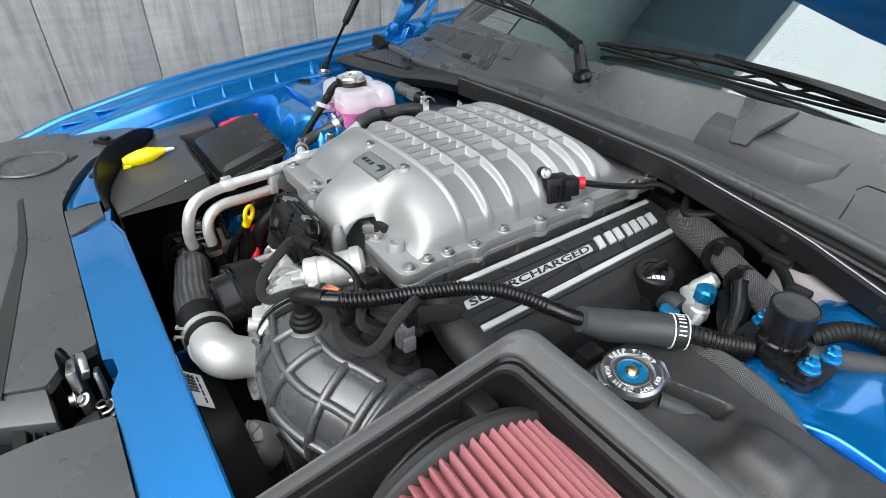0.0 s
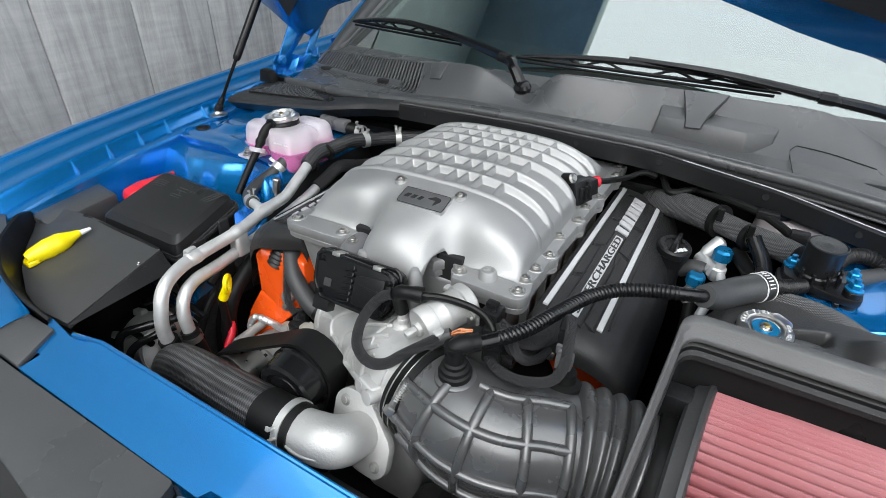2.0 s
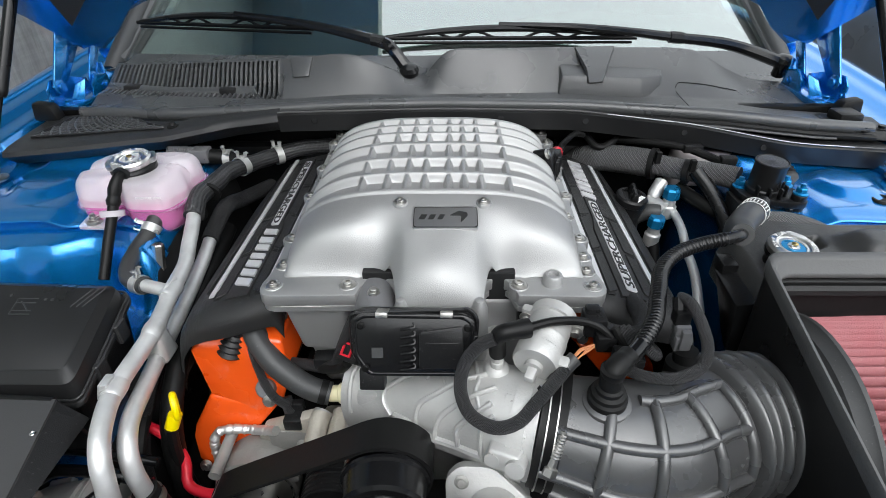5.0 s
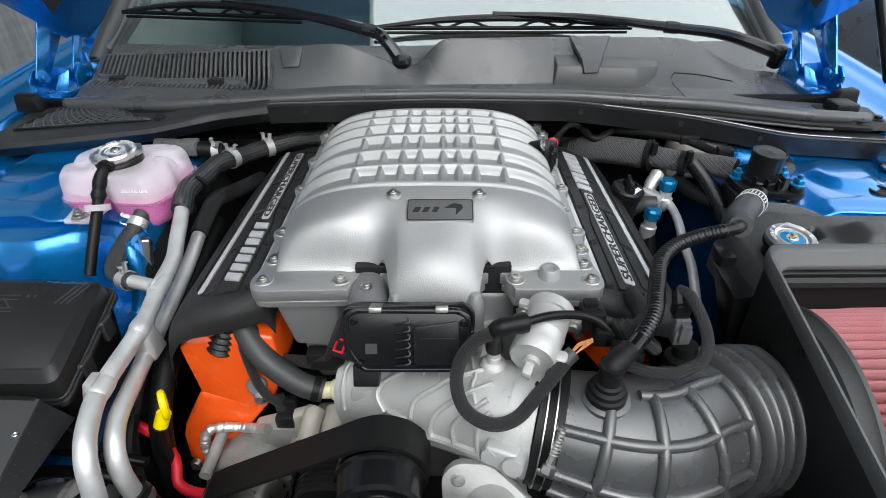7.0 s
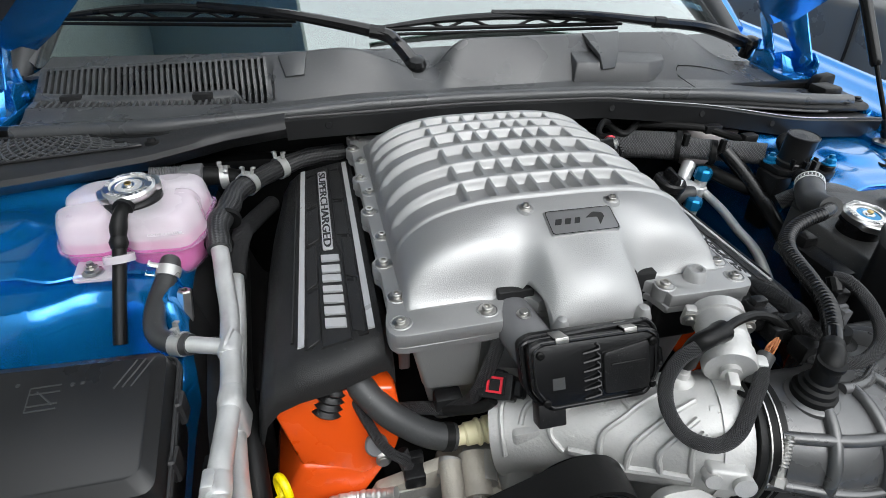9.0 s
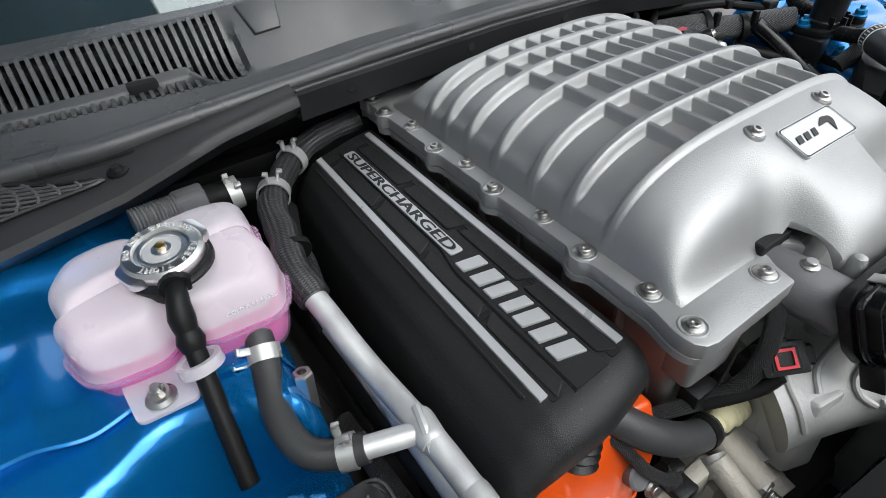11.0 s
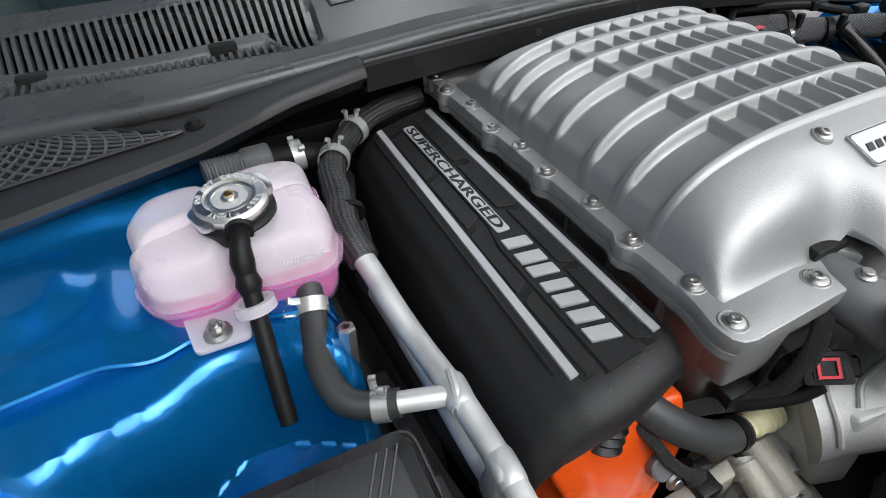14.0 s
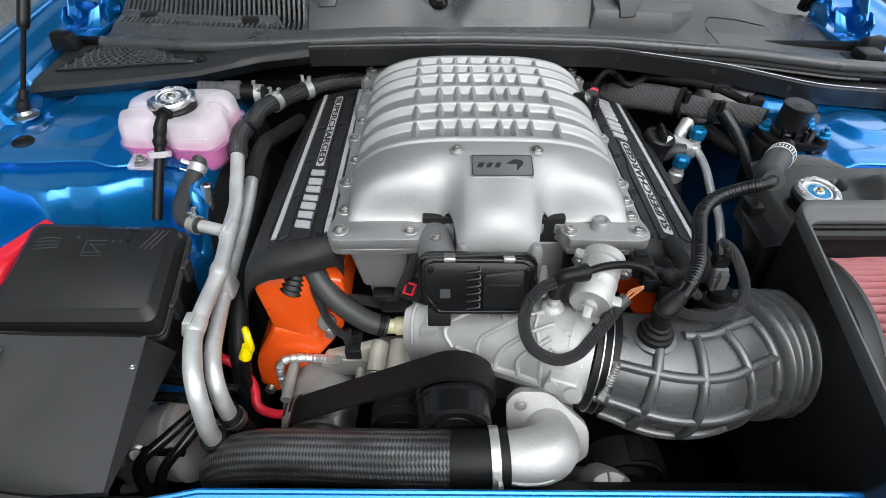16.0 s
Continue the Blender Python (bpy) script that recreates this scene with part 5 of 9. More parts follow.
part("collar", tube([(0.086, -0.1045, 0.8345), (0.100, -0.1095, 0.8352)], 0.0545, 40), RAWCAST, snout)


def elbow_pt(t, ang, lift):
    i = min(len(el) - 2, max(0, int(t * (len(el) - 1))))
    d = (el[i + 1] - el[i]).normalized()
    side = d.cross(Vector((0, 0, 1))).normalized()
    n = (Vector((0, 0, 1)) - d * d.z).normalized()
    return el[i] + (elbow_r(0, t) + lift) * (math.cos(ang) * n + math.sin(ang) * side)


for line_ in (((0.669, -0.33), (0.556, -0.07), (0.426, 0.26), (0.331, 0.57), (0.296, 0.77), (0.301, 0.99), (0.33, 1.25)),
              ((0.784, -0.12), (0.669, 0.28), (0.579, 0.57), (0.499, 0.86), (0.474, 1.22), (0.48, 1.5)),
              ((0.827, 0.22), (0.729, 0.55), (0.629, 0.98), (0.584, 1.37), (0.58, 1.6)),
              ((0.827, 0.52), (0.747, 0.88), (0.704, 1.14), (0.699, 1.39), (0.70, 1.6)),
              ((0.850, 0.72), (0.807, 0.98), (0.797, 1.45), (0.80, 1.65)),
              ((0.58, -0.55), (0.44, -0.22), (0.31, 0.10), (0.20, 0.45), (0.16, 0.80)), ((0.20, -0.30), (0.12, 0.10), (0.08, 0.50), (0.07, 0.95), (0.08, 1.35))):
    part("rib", tube([elbow_pt(t, a, 0.0014) for t, a in line_], 0.0027, 8, 0.004), RAWCAST, snout)
for line_ in (((0.455, -0.14), (0.501, 0.35)), ((0.548, -0.15), (0.604, 0.48)), ((0.689, -0.37), (0.757, 0.28), (0.787, 0.70))):
    part("rib", tube([elbow_pt(line_[0][0] + (line_[-1][0] - line_[0][0]) * k / 6, line_[0][1] + (line_[-1][1] - line_[0][1]) * k / 6, 0.0009) for k in range(7)], 0.0020, 8, 0.004), RAWCAST, snout)
part("seam", tube([elbow_pt(0.36 + 0.056 * k, 1.24 + 0.30 * sstep(0, 4, k), 0.0008) for k in range(9)], 0.0040, 8, 0.006), RAWCAST, snout, "raised casting seam along the underside")
pads = [elbow_pt(t, a, 0.0) for t, a in ((0.862, 0.28), (0.965, 0.28), (0.965, 0.95), (0.862, 0.85))]
pn = (pads[1] - pads[0]).cross(pads[3] - pads[0]).normalized()
if pn.z < 0:
    pn = -pn
part("machined_pad", hull([p - pn * 0.012 for p in pads], [p + pn * 0.0015 for p in pads], 0.0015, 2), RAWCAST, snout, "flat machined pad on the casting")
pc = sum(pads, Vector()) / 4 + pn * 0.0015
pu, pw = (pads[1] - pads[0]).normalized(), (pads[3] - pads[0]).normalized()
part("pad_window", hull([pc + pu * a + pw * b - pn * 0.002 for a, b in ((-0.007, -0.011), (0.007, -0.011), (0.007, 0.006), (-0.007, 0.006))], [pc + pu * a + pw * b + pn * 0.0008 for a, b in ((-0.007, -0.011), (0.007, -0.011), (0.007, 0.006), (-0.007, 0.006))], 0.0004, 1), GRIMECAST, snout, "duller square on the pad")
me = elbow_pt(0.90, 1.35, 0.002)
mn = (elbow_pt(0.90, 1.35, 0.02) - me).normalized()
md = (elbow_pt(0.96, 1.35, 0.0) - elbow_pt(0.84, 1.35, 0.0)).normalized()
part("mount_ear", join(hull([me + md * a + mn.cross(md) * b - mn * 0.012 for a, b in ((-0.018, -0.012), (0.016, -0.012), (0.016, 0.012), (-0.018, 0.012))], [me + md * a + mn.cross(md) * b + mn * 0.008 for a, b in ((-0.016, -0.010), (0.012, -0.010), (0.012, 0.010), (-0.016, 0.010))], 0.003, 3), tube([me + md * 0.010 - mn * 0.010, me + md * 0.010 + mn * 0.012], 0.0088, 18), tube([me - md * 0.012 - mn * 0.010, me - md * 0.012 + mn * 0.009], 0.0070, 18)), RAWCAST, snout, "cast mounting ear with two bosses")
part("body", hull([(-0.055, -0.06, 0.58), (0.10, -0.06, 0.58), (0.10, 0.02, 0.58), (-0.055, 0.02, 0.58)], [(-0.060, -0.035, 0.80), (0.07, -0.045, 0.86), (0.08, 0.02, 0.86), (-0.060, 0.02, 0.80)], 0.01, 2), RAWCAST, snout)
part("lower_case", join(block((-0.140, -0.055, 0.66), (-0.07, 0.0, 0.735), 0.008), tube([(-0.135, -0.075, 0.752), (-0.132, -0.040, 0.762)], 0.0115, 14), tube([(-0.110, -0.072, 0.742), (-0.105, -0.030, 0.752)], 0.016, 16), hull([(-0.215, -0.040, 0.715), (-0.15, -0.045, 0.700), (-0.15, -0.03, 0.700), (-0.215, -0.025, 0.715)], [(-0.205, -0.040, 0.735), (-0.135, -0.045, 0.765), (-0.135, -0.03, 0.765), (-0.205, -0.025, 0.735)], 0.003), tube([(-0.09, -0.085, 0.715), (-0.085, -0.03, 0.72)], 0.020, 18)), DIRTYCAST, snout, "rough cast case with bolt bosses")
part("case_step", join(block((-0.104, -0.070, 0.66), (-0.052, -0.004, 0.728), 0.005, 2), block((-0.086, -0.064, 0.72), (-0.058, -0.018, 0.742), 0.004, 2), block((-0.100, -0.078, 0.66), (-0.062, -0.066, 0.716), 0.003, 2)), DIRTYCAST, snout, "rough sandy cast step of the case")
part("threaded_stud", join(tube([(-0.1125, -0.070, 0.7455), (-0.1075, -0.104, 0.7425)], lambda q, t: 0.0048 + 0.0005 * math.sin(q * 3600), 12, 0.0005), lathe([(0.0095, 0.0), (0.0095, 0.006), (0.0080, 0.0075), (0, 0.0075)], 6, aim((-0.1125, -0.070, 0.7455), (0.12, -1, -0.08)))), STEEL, snout, "zinc threaded stud with a nut")
for p in ((-0.1355, -0.077, 0.7515), (-0.1105, -0.074, 0.7415)):
    part("bolt", moved(bolt(0.0085, 0.008, False), aim(p, (-0.05, -1, -0.3))), STEEL, snout)
part("lower_rib", join(*[hull([(-0.10 + 0.05 * k, -0.06, 0.62), (-0.092 + 0.05 * k, -0.06, 0.62), (-0.092 + 0.05 * k, 0.0, 0.62), (-0.10 + 0.05 * k, 0.0, 0.62)], [(-0.08 + 0.035 * k, -0.04, 0.79), (-0.072 + 0.035 * k, -0.04, 0.79), (-0.072 + 0.035 * k, 0.0, 0.79), (-0.08 + 0.035 * k, 0.0, 0.79)], 0.002, 1) for k in range(4)]), RAWCAST, snout)
part("plug_boot", tube([(0.0645, -0.083, 0.904), (0.0630, -0.0865, 0.924), (0.0655, -0.0890, 0.934), (0.0740, -0.0875, 0.936), (0.0914, -0.0818, 0.935)], lambda q, t: 0.0082 + (0.0012 if t > 0.86 else 0.0), 14), RUBBER, snout, "black rubber elbow boot")
part("stud", join(lathe([(0.0135, -0.012), (0.0125, -0.002), (0.0100, 0.001), (0.0068, 0.002), (0.0068, 0.008), (0.0060, 0.009), (0.0060, 0.03), (0, 0.03)], 20, Matrix.Translation((0.0647, -0.0823, 0.886)))), RAWCAST, snout)
part("lead", tube([(0.090, -0.0820, 0.935), (0.115, -0.0720, 0.934), (0.1434, -0.0620, 0.926), (0.162, -0.0640, 0.920), (0.1729, -0.0695, 0.912)], 0.0042, 10), RUBBER, snout)
loop = [(0.060, -0.0930, 0.932), (0.046, -0.0940, 0.924), (0.033, -0.1010, 0.908), (0.0290, -0.1165, 0.892), (0.0375, -0.1340, 0.8790), (0.0590, -0.1440, 0.8735), (0.0800, -0.1410, 0.8775), (0.0965, -0.1295, 0.8895), (0.1140, -0.1145, 0.9000), (0.1240, -0.1030, 0.9050)]
part("braided_loop", tube(loop, 0.0062, 12, 0.004), BRAID, snout, "black braided cable loop")
part("loop_sleeve", tube([(0.1140, -0.1090, 0.892), (0.1260, -0.0995, 0.903), (0.1350, -0.0935, 0.9085)], 0.0072, 12), HOSE, snout, "grey shrink sleeve at the end of the loop")
part("tie", join(lathe([(0.0064, -0.002), (0.0078, -0.002), (0.0078, 0.002), (0.0064, 0.002)], 16, aim((0.1060, -0.1140, 0.885), (0.7, 0.45, 0.6))), block((0.103, -0.124, 0.889), (0.108, -0.118, 0.896), 0.0008, 1)), RUBBER, snout)
part("copper_tails", join(*[tube([(0.1345, -0.0940 + d, 0.908 + e), (0.1400, -0.0905 + d * 1.3, 0.9115 + e * 1.4), (0.1465, -0.0868 + d, 0.9135 - e * 0.5), (0.1540, -0.0825 + d * 0.5, 0.9130 + e)], 0.00085, 6) for d, e in ((-0.003, 0.001), (-0.0012, -0.0012), (0.0005, 0.002), (0.0018, -0.0005), (0.0032, 0.0008))]), COPPER, snout, "bare copper-orange wires")
mt = aim((0.0987, -0.0944, 0.9040), (0.0265, 0.0592, 0.009))
part("actuator_motor", join(lathe([(0, -0.009), (0.0085, -0.009), (0.0085, -0.004), (0.0205, -0.0035), (0.0222, -0.001), (0.0222, 0.012), (0.0212, 0.013), (0.0212, 0.024), (0.0218, 0.025), (0.0218, 0.028), (0.0212, 0.029), (0.0212, 0.050), (0.0235, 0.051), (0.0235, 0.062), (0.018, 0.066), (0, 0.066)], 32, mt), moved(block((-0.031, -0.012, 0.050), (0.031, 0.010, 0.060), 0.003), mt), moved(block((-0.030, -0.010, -0.001), (-0.016, 0.008, 0.012), 0.003), mt), moved(block((-0.0045, -0.0035, -0.022), (0.0045, 0.0035, -0.004), 0.0015), mt)), RAWCAST, snout, "bright cast actuator motor")
for q in (-0.025, 0.025):
    part("bolt", moved(bolt(0.0055, 0.005, False), mt @ Matrix.Translation((q, -0.001, 0.050)) @ Matrix.Rotation(math.pi, 4, "X")), STEEL, snout)
part("motor_connector", join(block((0.150, -0.060, 0.902), (0.172, -0.036, 0.924), 0.003), block((0.160, -0.074, 0.896), (0.180, -0.058, 0.914), 0.002), block((0.152, -0.050, 0.922), (0.166, -0.040, 0.930), 0.002), tube([(0.172, -0.06, 0.905), (0.196, -0.066, 0.900)], 0.009, 12)), PLASTIC, snout)
for q in (0.0, 0.012, 0.024):
    part("loom", tube([(0.176 + q * 0.4, -0.066, 0.922), (0.186 + q, -0.074 - q * 0.5, 0.906), (0.190 + q * 1.3, -0.060, 0.888), (0.196 + q, -0.02, 0.868)], 0.0052, 10), BRAID if q else RUBBER, snout)
part("plug", join(block((0.172, -0.098, 0.892), (0.192, -0.078, 0.912), 0.003), block((0.186, -0.088, 0.886), (0.204, -0.066, 0.900), 0.002)), PLASTIC, snout)

# bypass controller, black box at the front of the lid
ecu = thing("bypass_actuator", (0, -0.06, 0.87), "black plastic actuator box with metal clips ahead of the lid", "actuator")
em = Matrix.Translation((-0.014, -0.070, 0.903)) @ Matrix.Rotation(radians(64), 4, "X")
eo = rounded([(-0.062, 0.026), (-0.060, -0.010), (-0.046, -0.030), (0.044, -0.030), (0.056, -0.014), (0.058, 0.024), (0.048, 0.030), (-0.052, 0.031)], 0.006, 4)
part("box", moved(slab(eo, -0.014, 0.006, 0.003), em), GLOSSBLK, ecu)
part("rim", moved(slab([(x * 1.05, yy * 1.06) for x, yy in eo], -0.018, -0.010, 0.002), em), PLASTIC, ecu)
part("rib", moved(join(*[tube([(-0.014, -0.024 + 0.008 * k, 0.0065), (0.000, -0.021 + 0.008 * k, 0.0085), (-0.002, -0.017 + 0.008 * k, 0.0065)], 0.0013, 6) for k in range(6)]), em), GLOSSBLK, ecu)
bead = [(x * 1.03, yy * 1.05 + (0.003 * math.sin(x * 160) if yy > 0.01 else 0.0), -0.004) for x, yy in eo]
part("bead", moved(tube(bead + bead[:1], 0.0022, 8, 0.004), em), GLOSSBLK, ecu)
part("bead", moved(tube([(x * 0.94, yy * 0.92, 0.0062) for x, yy in eo] + [(eo[0][0] * 0.94, eo[0][1] * 0.92, 0.0062)], 0.0012, 8, 0.004), em), GLOSSBLK, ecu)
part("code_patch", moved(block((-0.042, -0.012, 0.006), (-0.031, -0.002, 0.0066), 0), em), HOSE, ecu, "grey printed patch")
for p in ((-0.052, 0.020), (-0.048, -0.022), (0.048, -0.020), (0.050, 0.018)):
    part("screw", moved(lathe([(0.0035, 0.005), (0.0035, 0.0085), (0.0018, 0.0092), (0, 0.0088)], 12, Matrix.Translation((p[0], p[1], 0))), em), BLACKMET, ecu)
part("barrel_screw", moved(bolt(0.005, 0.005, False), aim((-0.0605, -0.014, 0.9225), (0, 0, 1))), STEEL, ecu)
part("raised_panel", moved(join(slab(rounded([(0.004, -0.022), (0.046, -0.022), (0.046, 0.020), (0.004, 0.014)], 0.004), 0.005, 0.0085, 0.001), block((0.010, 0.002, 0.0085), (0.042, 0.004, 0.0095), 0.0004)), em), PLASTIC, ecu)
for x in (-0.032, 0.030):
    part("clip", moved(join(block((x - 0.006, 0.0312, -0.012), (x + 0.006, 0.0328, 0.0075), 0.0006, 2), block((x - 0.006, 0.0275, 0.006), (x + 0.006, 0.0325, 0.0075), 0.0006, 2)), em), STEEL, ecu, "bright spring clip")
part("side_clip", moved(block((0.055, -0.006, -0.012), (0.0605, 0.010, 0.006), 0.001, 2), em), GLOSSBLK, ecu)
part("snout", tube([(-0.052, -0.046, 0.897), (-0.061, -0.010, 0.902), (-0.063, 0.02, 0.900)], 0.0215, 24), GREYPL, ecu, "grey plastic actuator barrel")
part("bottom_lug", moved(block((-0.055, -0.046, -0.012), (-0.030, -0.024, 0.004), 0.002), em), PLASTIC, ecu)

# ---- engine covers ----


def engine_cover(mirror):
    s = -1 if not mirror else 1
    cov = thing("engine_cover", (s * 0.25, 0.22, 0.80), "black textured engine cover with silver stripes and lettering", "engine cover", "engine covers")

    def P(a, yy, z):
        return (s * a, yy, z)

    y0, y1 = 0.012, 0.452

    def skin(u, v):
        yy = y0 + (y1 - y0) * u ** 1.5
        prof = [(0.176, 0.868), (0.184, 0.888), (0.190, 0.889), (0.214, 0.885), (0.236, 0.880), (0.258, 0.875), (0.268, 0.872), (0.288, 0.860), (0.303, 0.838), (0.312, 0.805), (0.318, 0.770)]
        k = v * (len(prof) - 1)
        i = min(int(k), len(prof) - 2)
        t = k - i
        a = prof[i][0] + (prof[i + 1][0] - prof[i][0]) * t
        z = prof[i][1] + (prof[i + 1][1] - prof[i][1]) * t
        f = sstep(y0 + 0.03, y0, yy)
        bow = math.sin(math.pi * min(1, max(0, (a - 0.176) / 0.142)))
        q = max(0.0, 1 - (yy - y0) / 0.017)
        z -= 0.017 * (1 - math.sqrt(max(0.0, 1 - q * q))) + 0.006 * f * f
        b = sstep(y1 - 0.03, y1, yy)
        z -= 0.03 * b * b
        a -= (a - 0.185) * (0.10 * sstep(0.25, y1, yy)) * sstep(0.24, 0.30, a)
        return P(a, yy - 0.012 * f * bow, z)
    bm = sheet(skin, 60, 40)
    ext = [e for e in bm.edges if len(e.link_faces) == 1]
    r = bmesh.ops.extrude_edge_only(bm, edges=ext)
    for v in r["geom"]:
        if isinstance(v, bmesh.types.BMVert):
            v.co.z -= 0.012
    bmesh.ops.recalc_face_normals(bm, faces=bm.faces)
    part("shell", bm, COVER, cov, angle=40)

    def on(a, yy, lift):
        prof = [(0.184, 0.888), (0.190, 0.889), (0.214, 0.885), (0.236, 0.880), (0.258, 0.875), (0.268, 0.872)]
        return Vector(P(a, yy, lerp_line(prof, a) + lift))
    tilt = math.atan2(0.889 - 0.875, 0.258 - 0.190)
    for a, ya, yb in ((0.194, 0.034, 0.420), (0.262, 0.036, 0.425)):
        g = bmesh.new()
        rows = []
        for k in range(13):
            yy = ya + (yb - ya) * k / 12
            aa = a - 0.005 * (yy - 0.03) / 0.39 * (a > 0.2)
            rows.append([g.verts.new(on(aa + d, yy, h)) for d, h in ((-0.0036, -0.002), (-0.0032, 0.0022), (0.0032, 0.0022), (0.0036, -0.002))])
        for p, q in zip(rows, rows[1:]):
            for i in range(3):
                g.faces.new((p[i], p[i + 1], q[i + 1], q[i]))
        g.faces.new(rows[0])
        g.faces.new(rows[-1])
        bmesh.ops.recalc_face_normals(g, faces=g.faces)
        part("stripe", g, SILVERP, cov, "brushed silver stripe")
        part("end_slot", moved(slab(rounded([(-0.005, -0.010), (0.005, -0.010), (0.005, 0.006), (-0.005, 0.006)], 0.002, 2), -0.002, 0.0008, 0), Matrix.Translation(on(a + (0.008 if a < 0.2 else -0.008), ya + 0.004, 0.0)) @ Matrix.Rotation(s * tilt, 4, "Y")), DARK, cov)
        part("groove", tube([on(a + 0.009, ya + 0.01, 0.0), on(a + 0.009 - 0.004 * (a > 0.2), yb - 0.01, 0.0)], 0.0014, 6, 0.05), COVER, cov)
    # a raised spine carries the lettering, with shallow pads along both sides
    spine = bmesh.new()
    rows = []
    for k in range(25):
        yy = 0.026 + 0.386 * k / 24
        w = 0.0135 - 0.0055 * sstep(0.178, 0.196, yy)
        rows.append([spine.verts.new(on(0.2275 + d * w, yy, h)) for d, h in ((-1.15, -0.001), (-1.0, 0.0022), (1.0, 0.0022), (1.15, -0.001))])
    for p, q in zip(rows, rows[1:]):
        for i in range(3):
            spine.faces.new((p[i], p[i + 1], q[i + 1], q[i]))
    spine.faces.new(rows[0])
    spine.faces.new(rows[-1])
    bmesh.ops.recalc_face_normals(spine, faces=spine.faces)
    part("spine", spine, COVER, cov, "black raised spine under the lettering")
    for ya, yb in ((0.034, 0.114), (0.124, 0.204), (0.214, 0.296), (0.306, 0.398)):
        for a, lean in ((0.2055, 0.004), (0.2490, -0.004)):
            w = 0.0062 + (0.002 if ya > 0.2 else 0.0)
            c = on(a + (0.0035 if a < 0.22 else -0.0045) * (ya > 0.2), (ya + yb) / 2, 0.0)
            h = (yb - ya) / 2
            mm = Matrix.Translation(c) @ Matrix.Rotation(s * tilt, 4, "Y")
            part("pad", moved(slab(rounded([(-w, -h - lean * s), (w, -h + lean * s), (w, h + lean * s), (-w, h - lean * s)], 0.002, 2), -0.003, 0.0021, 0.0008, 1), mm), COVER, cov)
            part("gap", moved(slab([(-w * 0.9, h + 0.002), (w * 0.9, h + 0.002), (w * 0.9, h + 0.008), (-w * 0.9, h + 0.008)], -0.001, 0.0005, 0), mm), DARK, cov, "dark gap between pads")
    # lettering runs along the cover
    turn = Matrix.Rotation(radians(-90 if not mirror else 90), 4, "Z")
    yw, yb = (0.2945, 0.1065) if not mirror else (0.145, 0.333)
    a0 = 0.2275
    base = Matrix.Translation(on(a0 + 0.001, yw, 0.0030)) @ Matrix.Rotation(s * tilt, 4, "Y") @ turn
    plate = slab(rounded([(-0.109, -0.0062), (0.107, -0.0062), (0.110, 0.0062), (-0.106, 0.0062)], 0.003), -0.003, 0.0008, 0.0004, 1)
    pl = part("word_plate", moved(plate, base), SILVERP, cov, "silver plate with black lettering")
    word = text_mesh("SUPERCHARGED", 0.0150, 0.0004, 1.0, 0.15)
    word = thick_letters(word, 0.0007)
    xs = [v.co.x for v in word.verts]
    k = 0.206 / (max(xs) - min(xs))
    word = moved(word, base @ Matrix.Translation((0, -0.0003, 0.0011)) @ Matrix.Diagonal((k, 0.92, 1, 1)))
    part("lettering", word, INK, pl, "black capital letters", angle=0)
    # large block marks in silver: slanted bars of uneven width
    base = Matrix.Translation(on(a0 - 0.0005, yb, 0.0026)) @ Matrix.Rotation(s * tilt, 4, "Y") @ turn
    x = -0.0665
    for w, gap in ((0.0125, 0.0085), (0.0135, 0.0050), (0.0120, 0.0085), (0.0105, 0.0055), (0.0130, 0.0060), (0.0125, 0.0060), (0.0135, 0.0)):
        sh = 0.0040
        blk = slab([(x - sh, -0.0105), (x + w - sh, -0.0105), (x + w + sh, 0.0105), (x + sh, 0.0105)], -0.003, 0.0022, 0.0005, 1)
        part("bar_mark", moved(blk, base), SILVERP, cov, "silver raised slanted bar")
        x += w + gap
    return cov


engine_cover(False)
engine_cover(True)

oil = thing("oil_filler_cap", (0.296, 0.30, 0.85), "black ribbed oil filler cap with white marks", "filler cap")
part("neck", tube([(0.300, 0.292, 0.80), (0.297, 0.300, 0.855)], 0.020, 20), PLASTIC, oil)
om = aim((0.300, 0.300, 0.846), (0.12, -0.12, 1))
part("cap", lathe([(0.018, -0.045), (0.0215, -0.03), (0.0230, 0.014), (0.0250, 0.016), (0.0250, 0.025), (0.0225, 0.028), (0.016, 0.028), (0.015, 0.026), (0, 0.026)], 28, om), PLASTIC, oil)
part("grip", moved(hull([(-0.021, -0.006, 0.026), (0.021, -0.006, 0.026), (0.021, 0.006, 0.026), (-0.021, 0.006, 0.026)], [(-0.018, -0.003, 0.040), (0.018, -0.003, 0.040), (0.018, 0.003, 0.040), (-0.018, 0.003, 0.040)], 0.002), om @ Matrix.Rotation(radians(40), 4, "Z")), PLASTIC, oil)
for i in range(4):
    part("mark", moved(block((-0.013 + 0.006 * i, -0.017, 0.0275), (-0.0085 + 0.006 * i, -0.010, 0.0287), 0), om), WHITE, oil, "white printed mark")

